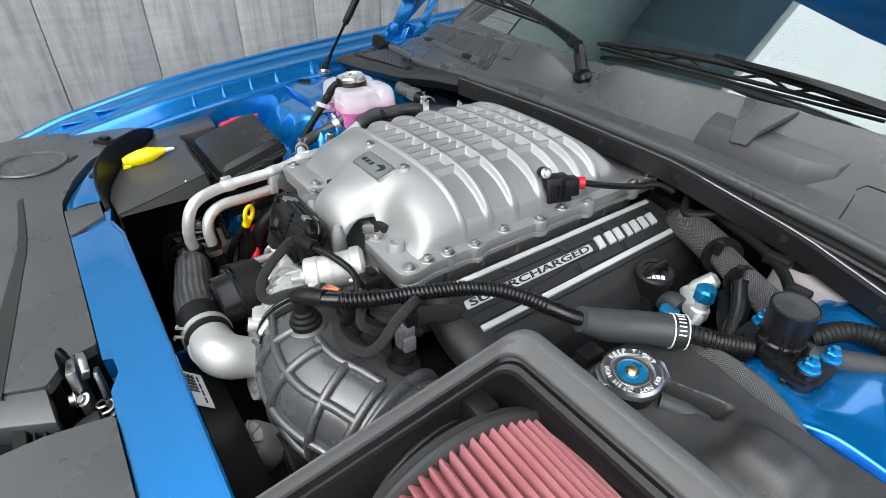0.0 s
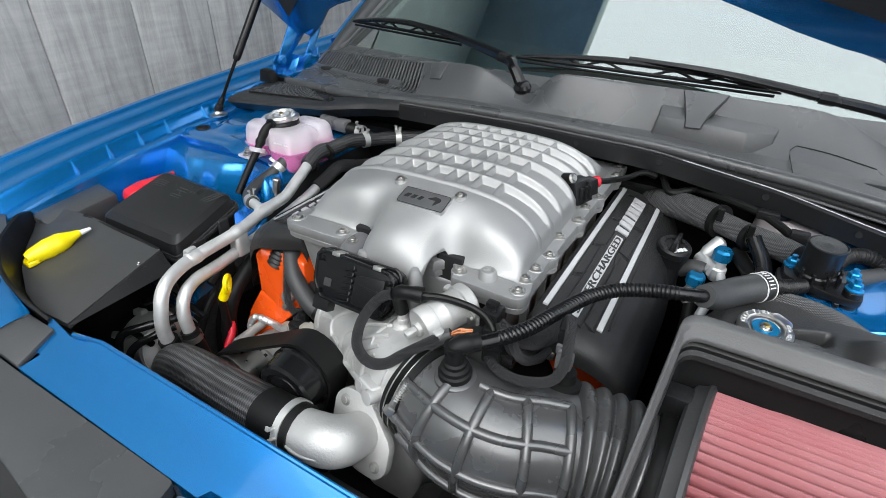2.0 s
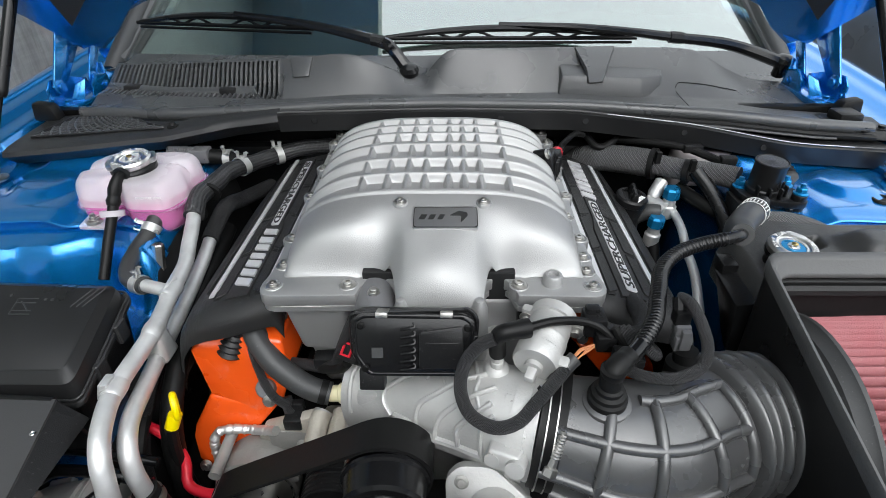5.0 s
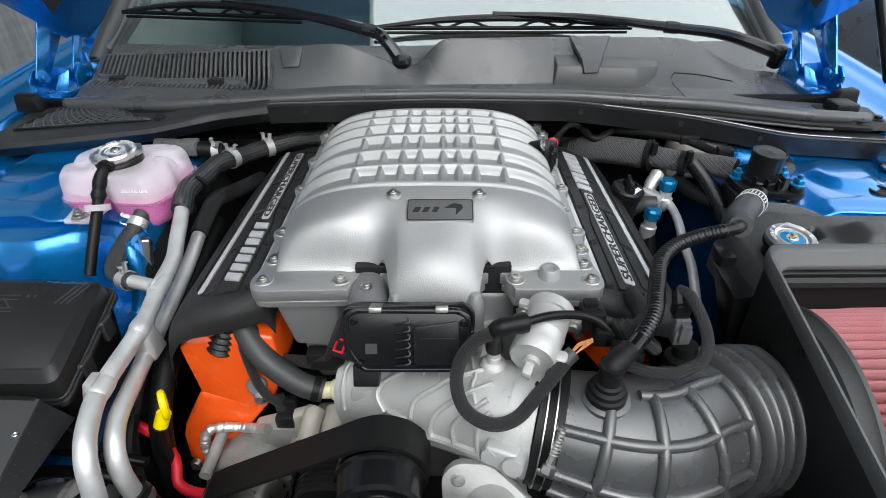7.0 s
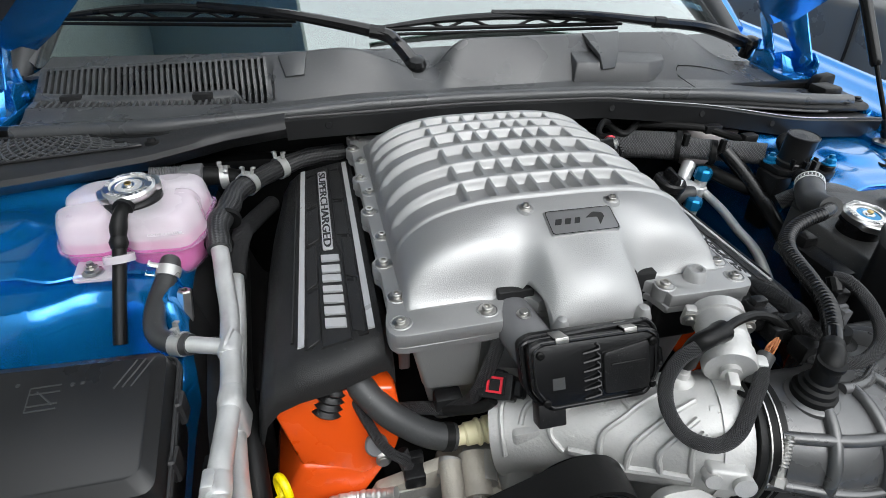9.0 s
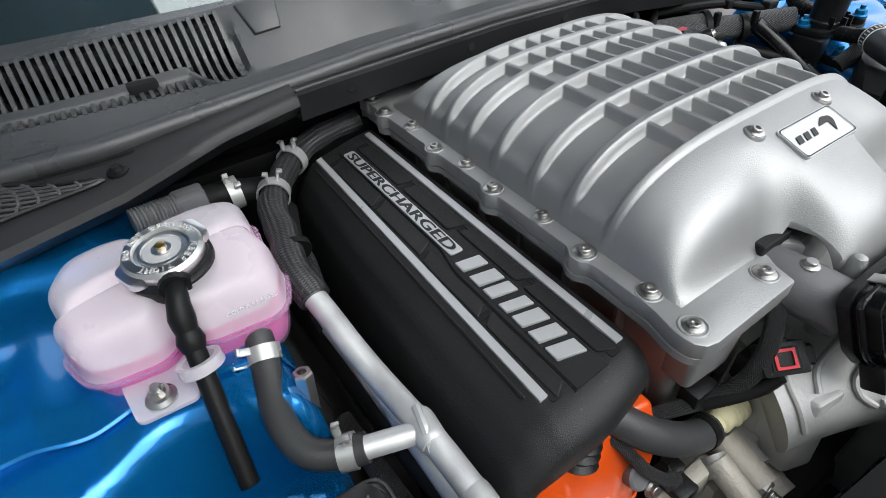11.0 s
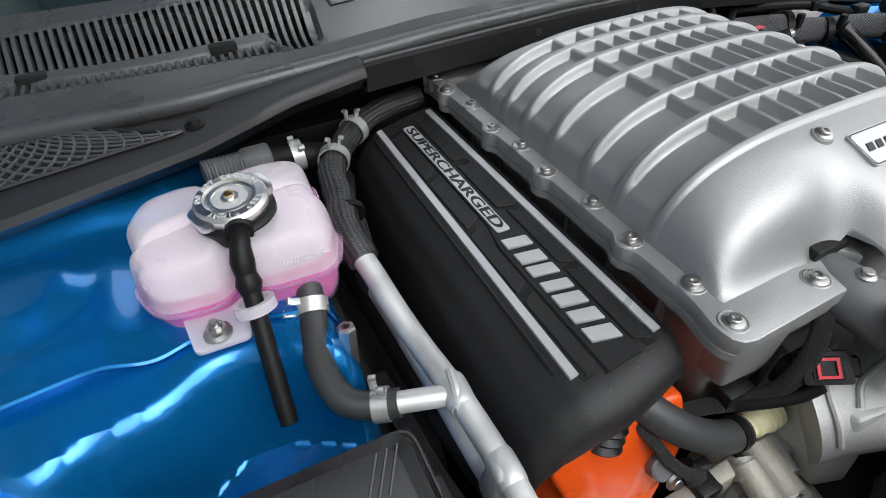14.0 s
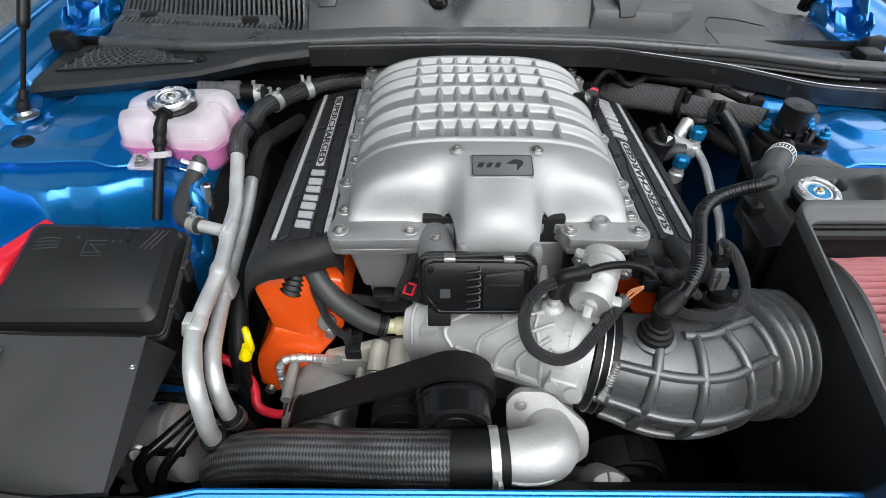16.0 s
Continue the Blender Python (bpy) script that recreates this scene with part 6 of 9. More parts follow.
# orange valve covers below
for s in (-1, 1):
    hd = thing("valve_cover", (s * 0.26, 0.2, 0.70), "glossy orange painted valve cover under the black cover", "valve cover", "valve covers")
    F1 = [(0.2956, 0.011, 0.8128), (0.277, -0.006, 0.752), (0.215, -0.022, 0.742), (0.186, -0.016, 0.752), (0.172, -0.010, 0.790), (0.178, 0.004, 0.836), (0.268, 0.012, 0.842)]
    F2 = [(0.3120, -0.012, 0.690), (0.3086, -0.016, 0.7025), (0.290, -0.012, 0.735), (0.277, -0.009, 0.757), (0.190, -0.018, 0.750), (0.235, -0.036, 0.700), (0.262, -0.044, 0.670), (0.2856, -0.0423, 0.655), (0.315, -0.02, 0.645)]
    back = 0.11 if s > 0 else 0.0
    F1 = [(a, b + back, c) for a, b, c in F1]
    F2 = [(a, b + back, c) for a, b, c in F2]
    part("casting", join(hull([(s * a, b, c) for a, b, c in F1], [(s * a, 0.36, c) for a, b, c in F1], 0.0045, 3), hull([(s * a, b, c) for a, b, c in F2], [(s * a, 0.36, c) for a, b, c in F2], 0.006, 3), ), ORANGE, hd)
    if s < 0:
        part("breather_neck", tube([(s * 0.246, 0.012, 0.808), (s * 0.232, 0.022, 0.846)], lambda q, t: 0.0150 + 0.0018 * math.sin(t * 32), 18, 0.002), PLASTIC, hd)
    for p in ((0.196, -0.026, 0.768), (0.290, -0.044, 0.668)):
        part("bolt", moved(bolt(0.0058, 0.006, False), aim((s * p[0], p[1] + back, p[2]), (0, -1, 0.4))), STEEL, hd)
part("tower_bolt", lathe([(0.009, -0.03), (0.009, 0.0), (0.0125, 0.002), (0.0125, 0.010), (0.008, 0.012), (0, 0.012)], 16, Matrix.Translation((-0.194, 0.045, 0.832))), STEEL, hd)

block_ = thing("engine_block", (0, 0.1, 0.4), "engine block blackened for the shade deep in the bay", "engine")
# block coloured near black: depth shade is in its colour
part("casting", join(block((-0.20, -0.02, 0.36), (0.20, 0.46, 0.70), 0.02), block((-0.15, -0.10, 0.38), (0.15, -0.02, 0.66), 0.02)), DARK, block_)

# ---- coolant reservoir ----
tank = thing("coolant_reservoir", (-0.45, 0.25, 0.87), "translucent white coolant reservoir half full of pink coolant", "coolant tank")
TO = [(-0.536, 0.243), (-0.520, 0.203), (-0.468, 0.199), (-0.452, 0.213), (-0.436, 0.197), (-0.375, 0.193), (-0.360, 0.238), (-0.368, 0.262), (-0.362, 0.312), (-0.390, 0.322), (-0.430, 0.318), (-0.450, 0.308), (-0.478, 0.318), (-0.520, 0.312), (-0.536, 0.276), (-0.527, 0.258)]
TO = [(-0.441 + (x + 0.441) * (0.89 if x < -0.441 else 0.945), yy) for x, yy in TO]


def loft(levels, caps=True):
    """A closed body through rounded outlines scaled about the tank's middle."""
    bm = bmesh.new()
    cx, cy = -0.453, 0.258
    rings = []
    for z, k in levels:
        rings.append([bm.verts.new((cx + (x - cx) * k, cy + (yy - cy) * k, z)) for x, yy in rounded(TO, 0.022, 4)])
    n = len(rings[0])
    for a, b in zip(rings, rings[1:]):
        for i in range(n):
            bm.faces.new((a[i], a[(i + 1) % n], b[(i + 1) % n], b[i]))
    bm.faces.new(rings[0][::-1])
    bm.faces.new(rings[-1])
    bmesh.ops.recalc_face_normals(bm, faces=bm.faces)
    return bm


def dense(pts, step):
    """An outline with extra points along its long sides."""
    out = []
    for a, b in zip(pts, pts[1:] + pts[:1]):
        n = max(1, int((Vector(b) - Vector(a)).length / step))
        out += [(a[0] + (b[0] - a[0]) * k / n, a[1] + (b[1] - a[1]) * k / n) for k in range(n)]
    return out


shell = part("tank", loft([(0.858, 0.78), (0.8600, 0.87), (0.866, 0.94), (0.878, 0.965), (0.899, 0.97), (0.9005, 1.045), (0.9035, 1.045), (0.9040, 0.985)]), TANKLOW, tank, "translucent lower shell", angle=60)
coolant = part("coolant", loft([(0.8600, 0.77), (0.862, 0.855), (0.8675, 0.925), (0.879, 0.952), (0.899, 0.958), (0.9045, 0.970), (0.9125, 0.966)]), COOLANT, tank, "pink coolant inside the shell", angle=60)
# pale top sheet carries the shell's diffused light in its colour
part("coolant_surface", loft([(0.9128, 0.958), (0.9135, 0.953)]), COOLANT_HAZE, coolant)
bm = bmesh.new()
prev = None
for z, k in ((0.9036, 1.0), (0.9060, 0.992), (0.9200, 0.972), (0.9285, 0.958), (0.9340, 0.938), (0.9385, 0.905), (0.9415, 0.86), (0.9432, 0.79), (0.9440, 0.72), (0.9442, 0.65), (0.9443, 0.58), (0.9444, 0.51), (0.9445, 0.44), (0.9446, 0.37), (0.9446, 0.30), (0.9447, 0.23), (0.9447, 0.16), (0.9447, 0.09), (0.9447, 0.02)):
    ring_ = []
    for x, yy in dense(rounded(TO, 0.016, 4), 0.003):
        px_, py_ = -0.453 + (x + 0.453) * k, 0.258 + (yy - 0.258) * k
        dip = 0.010 * math.exp(-((px_ + 0.450) / 0.0055) ** 2) + 0.010 * math.exp(-((py_ - 0.262 - 0.2 * (px_ + 0.45)) / 0.0055) ** 2)
        ring_.append(bm.verts.new((px_, py_, z - dip * sstep(0.912, 0.932, z))))
    if prev:
        n = len(ring_)
        for i in range(n):
            bm.faces.new((prev[i], prev[(i + 1) % n], ring_[(i + 1) % n], ring_[i]))
    prev = ring_
bm.faces.new(prev)
bmesh.ops.recalc_face_normals(bm, faces=bm.faces)
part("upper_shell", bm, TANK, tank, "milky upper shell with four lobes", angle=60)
tm = aim((-0.437, 0.245, 0.944), (-0.02, -0.10, 1))
part("neck", lathe([(0.0295, -0.008), (0.0310, -0.004), (0.0310, 0.005), (0.0290, 0.007), (0.0285, 0.009), (0, 0.009)], 32, tm), PLASTIC, tank, "black filler neck")


def pressure_cap(name_parent, m, label, disc):
    m = m @ Matrix.Diagonal((0.88, 0.88, 0.9, 1))
    prof = [(0.029, 0.0), (0.031, 0.003), (0.0315, 0.010), (0.029, 0.0135), (0.0225, 0.0140), (0.0212, 0.0112), (0.0190, 0.0108), (0.0182, 0.0122), (0.0160, 0.0122), (0.0152, 0.0104), (0.0080, 0.0104), (0.0075, 0.0125), (0.0045, 0.0125), (0.0040, 0.0155), (0, 0.0158)]
    c = part("cap", lathe(prof, 40, m), CAPSTEEL, name_parent, label)
    for a in (0, 180):
        part("cap_ear", moved(moved(slab(rounded([(0.026, -0.016), (0.0365, -0.011), (0.0375, 0.011), (0.026, 0.016)], 0.005), 0.002, 0.0105, 0.002), Matrix.Rotation(radians(a + 15), 4, "Z")), m), CAPSTEEL, c)
    part("cap_disc", lathe([(0.0082, 0.0104), (0.0150, 0.0104), (0.0150, 0.0110), (0.0082, 0.0112)], 32, m), disc, c)
    part("rivet", lathe([(0.0042, 0.012), (0.0042, 0.0162), (0.003, 0.0168), (0, 0.0168)], 14, m), BRASS, c, "brass rivet")
    m2 = m @ Matrix.Translation((0, 0, 0.0143))
    part("rim_lettering", moved(join(ring_text("KEEP TIGHT", 0.0255, 0.0075, 150, 120), ring_text("DO NOT OPEN HOT", 0.0255, 0.0070, -10, 175)), m2), SILVERP, c, "raised bright words round the rim", angle=0)
    return c


pressure_cap(tank, tm @ Matrix.Translation((0, 0, 0.007)) @ Matrix.Rotation(radians(200), 4, "Z"), "plated pressure cap with raised lettering", SILVERP)
part("tab", slab(rounded([(-0.500, 0.208), (-0.495, 0.168), (-0.455, 0.166), (-0.452, 0.210)], 0.006), 0.888, 0.892, 0.001), TANK, tank, "translucent mounting tab")
part("nut", join(lathe([(0.0105, 0), (0.0105, 0.0018), (0.0072, 0.0035), (0.0072, 0.007), (0, 0.007)], 20, Matrix.Translation((-0.477, 0.180, 0.892))), lathe([(0.0050, 0.005), (0.0050, 0.010), (0.0034, 0.010), (0.0034, 0.014), (0, 0.014)], 8, Matrix.Translation((-0.477, 0.180, 0.892)))), STEEL, tank, "zinc flange nut")
part("hose_loop", lathe([(0.011, -0.004), (0.0155, -0.004), (0.0155, 0.004), (0.011, 0.004), (0.011, -0.004)], 20, aim((-0.446, 0.178, 0.908), (0.05, -0.45, -1)), caps=False), TANK, tank, "translucent retaining loop")
word = text_mesh("COLD FULL LEVEL", 0.0046, 0.0003, 1.0, 0.1)
part("level_words", moved(word, Matrix.Translation((-0.400, 0.1945, 0.9225)) @ Matrix.Rotation(radians(84), 4, "X")), WHITE, tank, "pale raised words on the shell", angle=0)

ofl = thing("overflow_hose", (-0.45, 0.12, 0.83), "thin black rubber overflow hose from the filler neck", "hose")
part("hose", tube([(-0.438, 0.222, 0.949), (-0.440, 0.208, 0.948), (-0.444, 0.198, 0.935), (-0.446, 0.178, 0.908), (-0.449, 0.150, 0.874), (-0.452, 0.121, 0.837)], lambda s, t: 0.0070 + 0.002 * math.exp(-((t - 0.2) / 0.06) ** 2), 14), RUBBER, ofl)

part("collar", tube([(-0.438, 0.224, 0.949), (-0.4395, 0.212, 0.9488)], 0.0105, 16), PLASTIC, ofl, "black plastic hose collar")
part("swelling", tube([(-0.4445, 0.192, 0.927), (-0.4455, 0.184, 0.916)], lambda s, t: 0.0098 - 0.002 * abs(2 * t - 1), 14), RUBBER, ofl)

lh = thing("lower_coolant_hose", (-0.41, 0.13, 0.84), "grey rubber hose with pale spring clamps below the reservoir", "hose")
LH = [(-0.404, 0.204, 0.886), (-0.4084, 0.1832, 0.8736), (-0.4155, 0.155, 0.862), (-0.4160, 0.130, 0.8545), (-0.408, 0.109, 0.849), (-0.3885, 0.0967, 0.848), (-0.374, 0.0900, 0.8505)]
part("hose", tube(LH, 0.0112, 18), HOSE, lh)
part("clamp", clamp_band((-0.4070, 0.188, 0.8765), (-0.2, -0.8, -0.5), 0.0116, spin=150), SPRINGST, lh, "pale spring clamp")
part("clamp", clamp_band((-0.3865, 0.0958, 0.8485), (0.9, -0.4, 0.1), 0.0116, spin=80), SPRINGST, lh, "pale spring clamp")

hp = thing("heater_pipes", (-0.33, 0.0, 0.80), "pair of bare aluminium coolant pipes running past the engine cover", "pipe")
P1 = [(-0.357, 0.228, 0.893), (-0.3511, 0.2013, 0.8809), (-0.346, 0.165, 0.866), (-0.3406, 0.1329, 0.8545), (-0.336, 0.090, 0.853), (-0.3340, 0.0717, 0.852), (-0.3302, 0.012, 0.8428), (-0.3325, -0.0714, 0.8368), (-0.323, -0.115, 0.834), (-0.3143, -0.1417, 0.823), (-0.310, -0.156, 0.795), (-0.311, -0.160, 0.765), (-0.3131, -0.1560, 0.735)]
P2 = [(-0.3463, 0.2341, 0.8405), (-0.341, 0.180, 0.830), (-0.336, 0.100, 0.818), (-0.3325, 0.0231, 0.8095), (-0.3255, -0.0413, 0.8075), (-0.316, -0.088, 0.811), (-0.3078, -0.1155, 0.803), (-0.3032, -0.128, 0.780), (-0.3037, -0.1268, 0.740)]
part("pipe", tube(P1, 0.0100, 18), PIPE_AL, hp)
part("pipe", tube(P2, 0.0096, 18), PIPE_AL, hp)
part("tee", tube([(-0.380, 0.0915, 0.851), (-0.334, 0.076, 0.852)], 0.0085, 14), PIPE_AL, hp)
for p, d, k in (((-0.3302, 0.014, 0.8430), (0, 1, 0.12), 1.0), ((-0.3325, -0.0714, 0.8368), (0.05, -1, 0), 0.9), ((-0.3345, 0.0765, 0.8522), (0.05, 1, 0.05), 1.0)):
    m = aim(p, d)
    part("bracket", moved(lathe([(0.0098, -0.013 * k), (0.0107, -0.011 * k), (0.0112, -0.006 * k), (0.0112, 0.006 * k), (0.0107, 0.011 * k), (0.0098, 0.013 * k)], 20), m), PIPE_AL, hp)
part("saddle", hull([(-0.346, 0.000, 0.800), (-0.318, -0.002, 0.800), (-0.316, 0.030, 0.802), (-0.344, 0.032, 0.802)], [(-0.341, 0.004, 0.852), (-0.321, 0.002, 0.852), (-0.320, 0.022, 0.854), (-0.340, 0.024, 0.854)], 0.006, 3), PIPE_AL, hp, "pale welded saddle joining the pipes")
part("lug", hull([(-0.348, -0.082, 0.832), (-0.343, -0.082, 0.826), (-0.343, -0.060, 0.826), (-0.348, -0.060, 0.832)], [(-0.342, -0.080, 0.852), (-0.332, -0.080, 0.852), (-0.332, -0.062, 0.852), (-0.342, -0.062, 0.852)], 0.002, 2), PIPE_AL, hp)
part("weld", tube([(-0.3395, 0.0600, 0.8525), (-0.3370, 0.0720, 0.8610), (-0.3330, 0.0900, 0.8630)], 0.0035, 8), PIPE_AL, hp)
part("hose_end", join(tube([(-0.3128, -0.157, 0.745), (-0.312, -0.152, 0.715), (-0.31, -0.14, 0.66)], 0.0145, 16), tube([(-0.3037, -0.127, 0.745), (-0.300, -0.124, 0.715), (-0.30, -0.115, 0.66)], 0.0135, 16)), RUBBER, hp, "black rubber hose ends")
part("clamp", clamp_band((-0.3020, -0.126, 0.732), (0.1, 0.1, -1), 0.0140, 0.010, spin=-60), STEEL, hp)

bh = thing("braided_heater_hose", (-0.33, 0.33, 0.88), "black braided heater hose with pale clamps behind the reservoir", "hose")
B1 = [(-0.3530, 0.210, 0.8850), (-0.356, 0.245, 0.898), (-0.348, 0.285, 0.899), (-0.342, 0.327, 0.900), (-0.325, 0.368, 0.894), (-0.285, 0.425, 0.889), (-0.245, 0.446, 0.892), (-0.19, 0.456, 0.892)]
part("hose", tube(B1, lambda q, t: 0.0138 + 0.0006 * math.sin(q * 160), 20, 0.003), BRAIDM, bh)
part("hose", tube([(-0.3445, 0.218, 0.838), (-0.345, 0.245, 0.845), (-0.338, 0.285, 0.860), (-0.332, 0.34, 0.845), (-0.31, 0.42, 0.83)], 0.0125, 16), BRAID, bh)
part("branch", tube([(-0.40, 0.378, 0.905), (-0.375, 0.388, 0.899), (-0.345, 0.385, 0.893), (-0.322, 0.372, 0.893)], 0.0135, 16), RUBBER, bh)
for p, d, sp in (((-0.362, 0.388, 0.896), (1, 0, 0), 120), ((-0.330, 0.360, 0.896), (0.4, 0.9, 0), 100), ((-0.288, 0.421, 0.889), (0.7, 0.6, 0), 90)):
    part("clamp", clamp_band(p, d, 0.0150, 0.012, spin=sp), SPRINGST, bh, "pale spring clamp")
for t in (0.225, 0.265):
    part("tie", lathe([(0.0146, -0.003), (0.0165, -0.003), (0.0165, 0.003), (0.0146, 0.003)], 18, aim((-0.3555 + (t - 0.225) * 0.2, t, 0.884 + (t - 0.225) * 0.3), (0.1, 1, 0.3))), RUBBER, bh)
part("quick_connector", join(tube([(-0.455, 0.372, 0.912), (-0.415, 0.378, 0.908)], lambda s, t: 0.013 + 0.0012 * math.sin(s * 2200), 16, 0.001), block((-0.418, 0.366, 0.896), (-0.388, 0.392, 0.920), 0.004)), GREYPL, bh, "grey ribbed quick connector")

st = thing("hex_standoff", (-0.39, 0.16, 0.82), "tall zinc hexagon standoff on the blue apron", "standoff")
part("standoff", lathe([(0.008, 0), (0.008, 0.045), (0.007, 0.047), (0.004, 0.047), (0.004, 0.040), (0, 0.040)], 6, aim((-0.394, 0.154, 0.822), (0.12, 0.20, 1))), STEEL, st, angle=20)

# ---- fuse box ----
fb = thing("fuse_box", (-0.475, 0.0, 0.78), "black plastic fuse box with a latched lid", "fuse box")


def fq(x, yy):
    """Height of the fuse box lid's plane."""
    return 0.845 + (yy + 0.062) / 0.118 * 0.034


def fring(grow, dz, r=0.012):
    o = rounded([(-0.576 - grow, -0.068 - grow), (-0.380 + grow, -0.068 - grow), (-0.384 + grow, 0.056 + grow), (-0.568 - grow, 0.062 + grow)], r, 4)
    return [(x, yy, fq(x, yy) + dz) for x, yy in o]


part("lid", join(hull(fring(0.004, -0.022), fring(0.0, -0.003), 0), hull(fring(0.0, -0.0032), fring(-0.010, 0.004), 0.0)), SATIN, fb, angle=25)
# edges and latches are paler than the lid: gloss highlights put into colour
part("lid_edge", hull(fring(0.008, -0.030), fring(0.008, -0.0222), 0.0015, 1), SHELFBLK, fb)
part("lid_bead", tube([p for p in fring(0.0062, -0.0185)] + [fring(0.0062, -0.0185)[0]], 0.0016, 8, 0.02, straight=True), SHELFBLK, fb, "moulded bead round the lid")
part("base", hull(fring(-0.004, -0.105), fring(0.002, -0.0302), 0.002, 1), PLASTIC, fb)
for x in (-0.545, -0.50, -0.46, -0.415):
    part("latch", moved(join(block((-0.014, -0.006, -0.014), (0.014, 0.0, 0.004), 0.0015, 1), block((-0.017, -0.009, -0.010), (-0.013, 0.0, 0.002), 0.001, 1), block((0.013, -0.009, -0.010), (0.017, 0.0, 0.002), 0.001, 1)), Matrix.Translation((x, -0.074, fq(x, -0.074) - 0.026 - (0.012 if x in (-0.50, -0.415) else 0)))), SHELFBLK, fb)
for yy in (-0.03, 0.02):
    part("side_latch", block((-0.378, yy - 0.010, fq(0, yy) - 0.046), (-0.371, yy + 0.010, fq(0, yy) - 0.018), 0.002, 1), SHELFBLK, fb)
tiltf = math.atan2(0.034, 0.118)


def lidmark(x, yy, bms):
    return moved(bms, Matrix.Translation((x, yy, fq(x, yy) + 0.0042)) @ Matrix.Rotation(tiltf, 4, "X"))


# marks are greyer than the lid to paint the light on their edges
part("moulded_mark", lidmark(-0.535, 0.028, join(*[tube([(-0.014, 0.006 - 0.005 * i, 0), (0.0, 0.008 - 0.005 * i, 0), (0.014, 0.006 - 0.004 * i, 0)], 0.0008, 5) for i in range(4)])), HOSE, fb)
part("moulded_mark", lidmark(-0.477, 0.022, join(*[tube([(-0.012, d, 0), (0.012, d, 0)], 0.0008, 5) for d in (-0.012, -0.007, 0.004, 0.010)] + [tube([(-0.012, -0.012, 0), (-0.012, 0.010, 0)], 0.0008, 5), tube([(0.008, -0.008, 0), (-0.006, 0.006, 0)], 0.0008, 5)])), HOSE, fb)
part("moulded_mark", lidmark(-0.412, 0.034, join(*[tube([(-0.010 + d, -0.014, 0), (0.006 + d, 0.012, 0)], 0.0009, 5) for d in (0, 0.007, 0.014)])), HOSE, fb)
for x, yy in ((-0.50, 0.036), (-0.448, 0.030), (-0.456, 0.030)):
    part("pip", lidmark(x, yy, lathe([(0.002, -0.001), (0.0018, 0.0008), (0, 0.001)], 10)), HOSE, fb)

rt = thing("red_terminal_cover", (-0.60, 0.02, 0.80), "red plastic jump terminal cover beside the fuse box", "terminal cover")
part("cover", join(hull([(-0.626, -0.004, 0.832), (-0.587, -0.008, 0.832), (-0.580, 0.028, 0.834), (-0.623, 0.034, 0.834)], [(-0.622, 0.000, 0.852), (-0.590, -0.004, 0.852), (-0.583, 0.026, 0.858), (-0.620, 0.032, 0.858)], 0.005), hull([(-0.610, 0.020, 0.842), (-0.590, 0.012, 0.842), (-0.545, 0.062, 0.866), (-0.562, 0.072, 0.866)], [(-0.610, 0.022, 0.862), (-0.590, 0.014, 0.862), (-0.545, 0.064, 0.878), (-0.562, 0.074, 0.878)], 0.003)), RED, rt)
part("cable_boot", tube([(-0.603, 0.004, 0.830), (-0.603, -0.018, 0.818), (-0.603, -0.036, 0.808)], lambda q, t: 0.0105 + 0.0008 * math.sin(q * 420), 14, 0.002), RUBBER, rt, "black taped boot on the cable")
part("cable", join(*[tube([(-0.603 + d, -0.034, 0.809 + e), (-0.603 + d, -0.062, 0.796 + e), (-0.600 + d, -0.082, 0.78 + e)], 0.0048, 10) for d, e in ((-0.0045, 0.0), (0.0045, 0.0), (0.0, 0.004))]), RED, rt, "red cables below the boot")
sb = thing("side_tray", (-0.66, -0.02, 0.78), "matt black plastic tray against the inner fender", "tray")
part("tray", hull([(-0.70, -0.13, 0.78), (-0.635, -0.13, 0.78), (-0.635, -0.004, 0.79), (-0.70, 0.0, 0.79)], [(-0.70, -0.13, 0.838), (-0.635, -0.13, 0.834), (-0.635, -0.004, 0.842), (-0.70, 0.0, 0.848)], 0.005), COWL, sb)

# ---- front corner cover, washer filler ----
fc = thing("front_corner_cover", (-0.5, -0.17, 0.76), "matt black plastic cover over the front corner of the bay", "cover")


def fcz(x, yy):
    return 0.849 + 0.2 * (yy + 0.1055) - 0.016 * sstep(-0.54, -0.69, x)


o = [(-0.692, -0.085), (-0.692, -0.120), (-0.650, -0.146), (-0.600, -0.182), (-0.540, -0.218), (-0.480, -0.243), (-0.430, -0.254), (-0.361, -0.2505), (-0.374, -0.096)]
part("panel", draped(o, fcz, 0.02, 0.008), CORNERBLK, fc)
part("side_wall", hull([(-0.3620, -0.246, fcz(-0.37, -0.25) - 0.006), (-0.3600, -0.246, fcz(-0.37, -0.25) - 0.006), (-0.3500, -0.096, fcz(-0.37, -0.09) - 0.030), (-0.3530, -0.096, fcz(-0.37, -0.09) - 0.030)], [(-0.364, -0.250, fcz(-0.37, -0.25) - 0.0015), (-0.3610, -0.250, fcz(-0.37, -0.25) - 0.003), (-0.3735, -0.096, fcz(-0.38, -0.096) - 0.003), (-0.377, -0.096, fcz(-0.38, -0.096) - 0.0015)], 0.0005, 1), PLASTIC, fc)
part("screw", lathe([(0.0030, 0), (0.0030, 0.001), (0.0022, 0.0015), (0.0015, 0.0008), (0, 0.0008)], 14, Matrix.Translation((-0.376, -0.132, fcz(-0.376, -0.132)))), CHROME, fc)
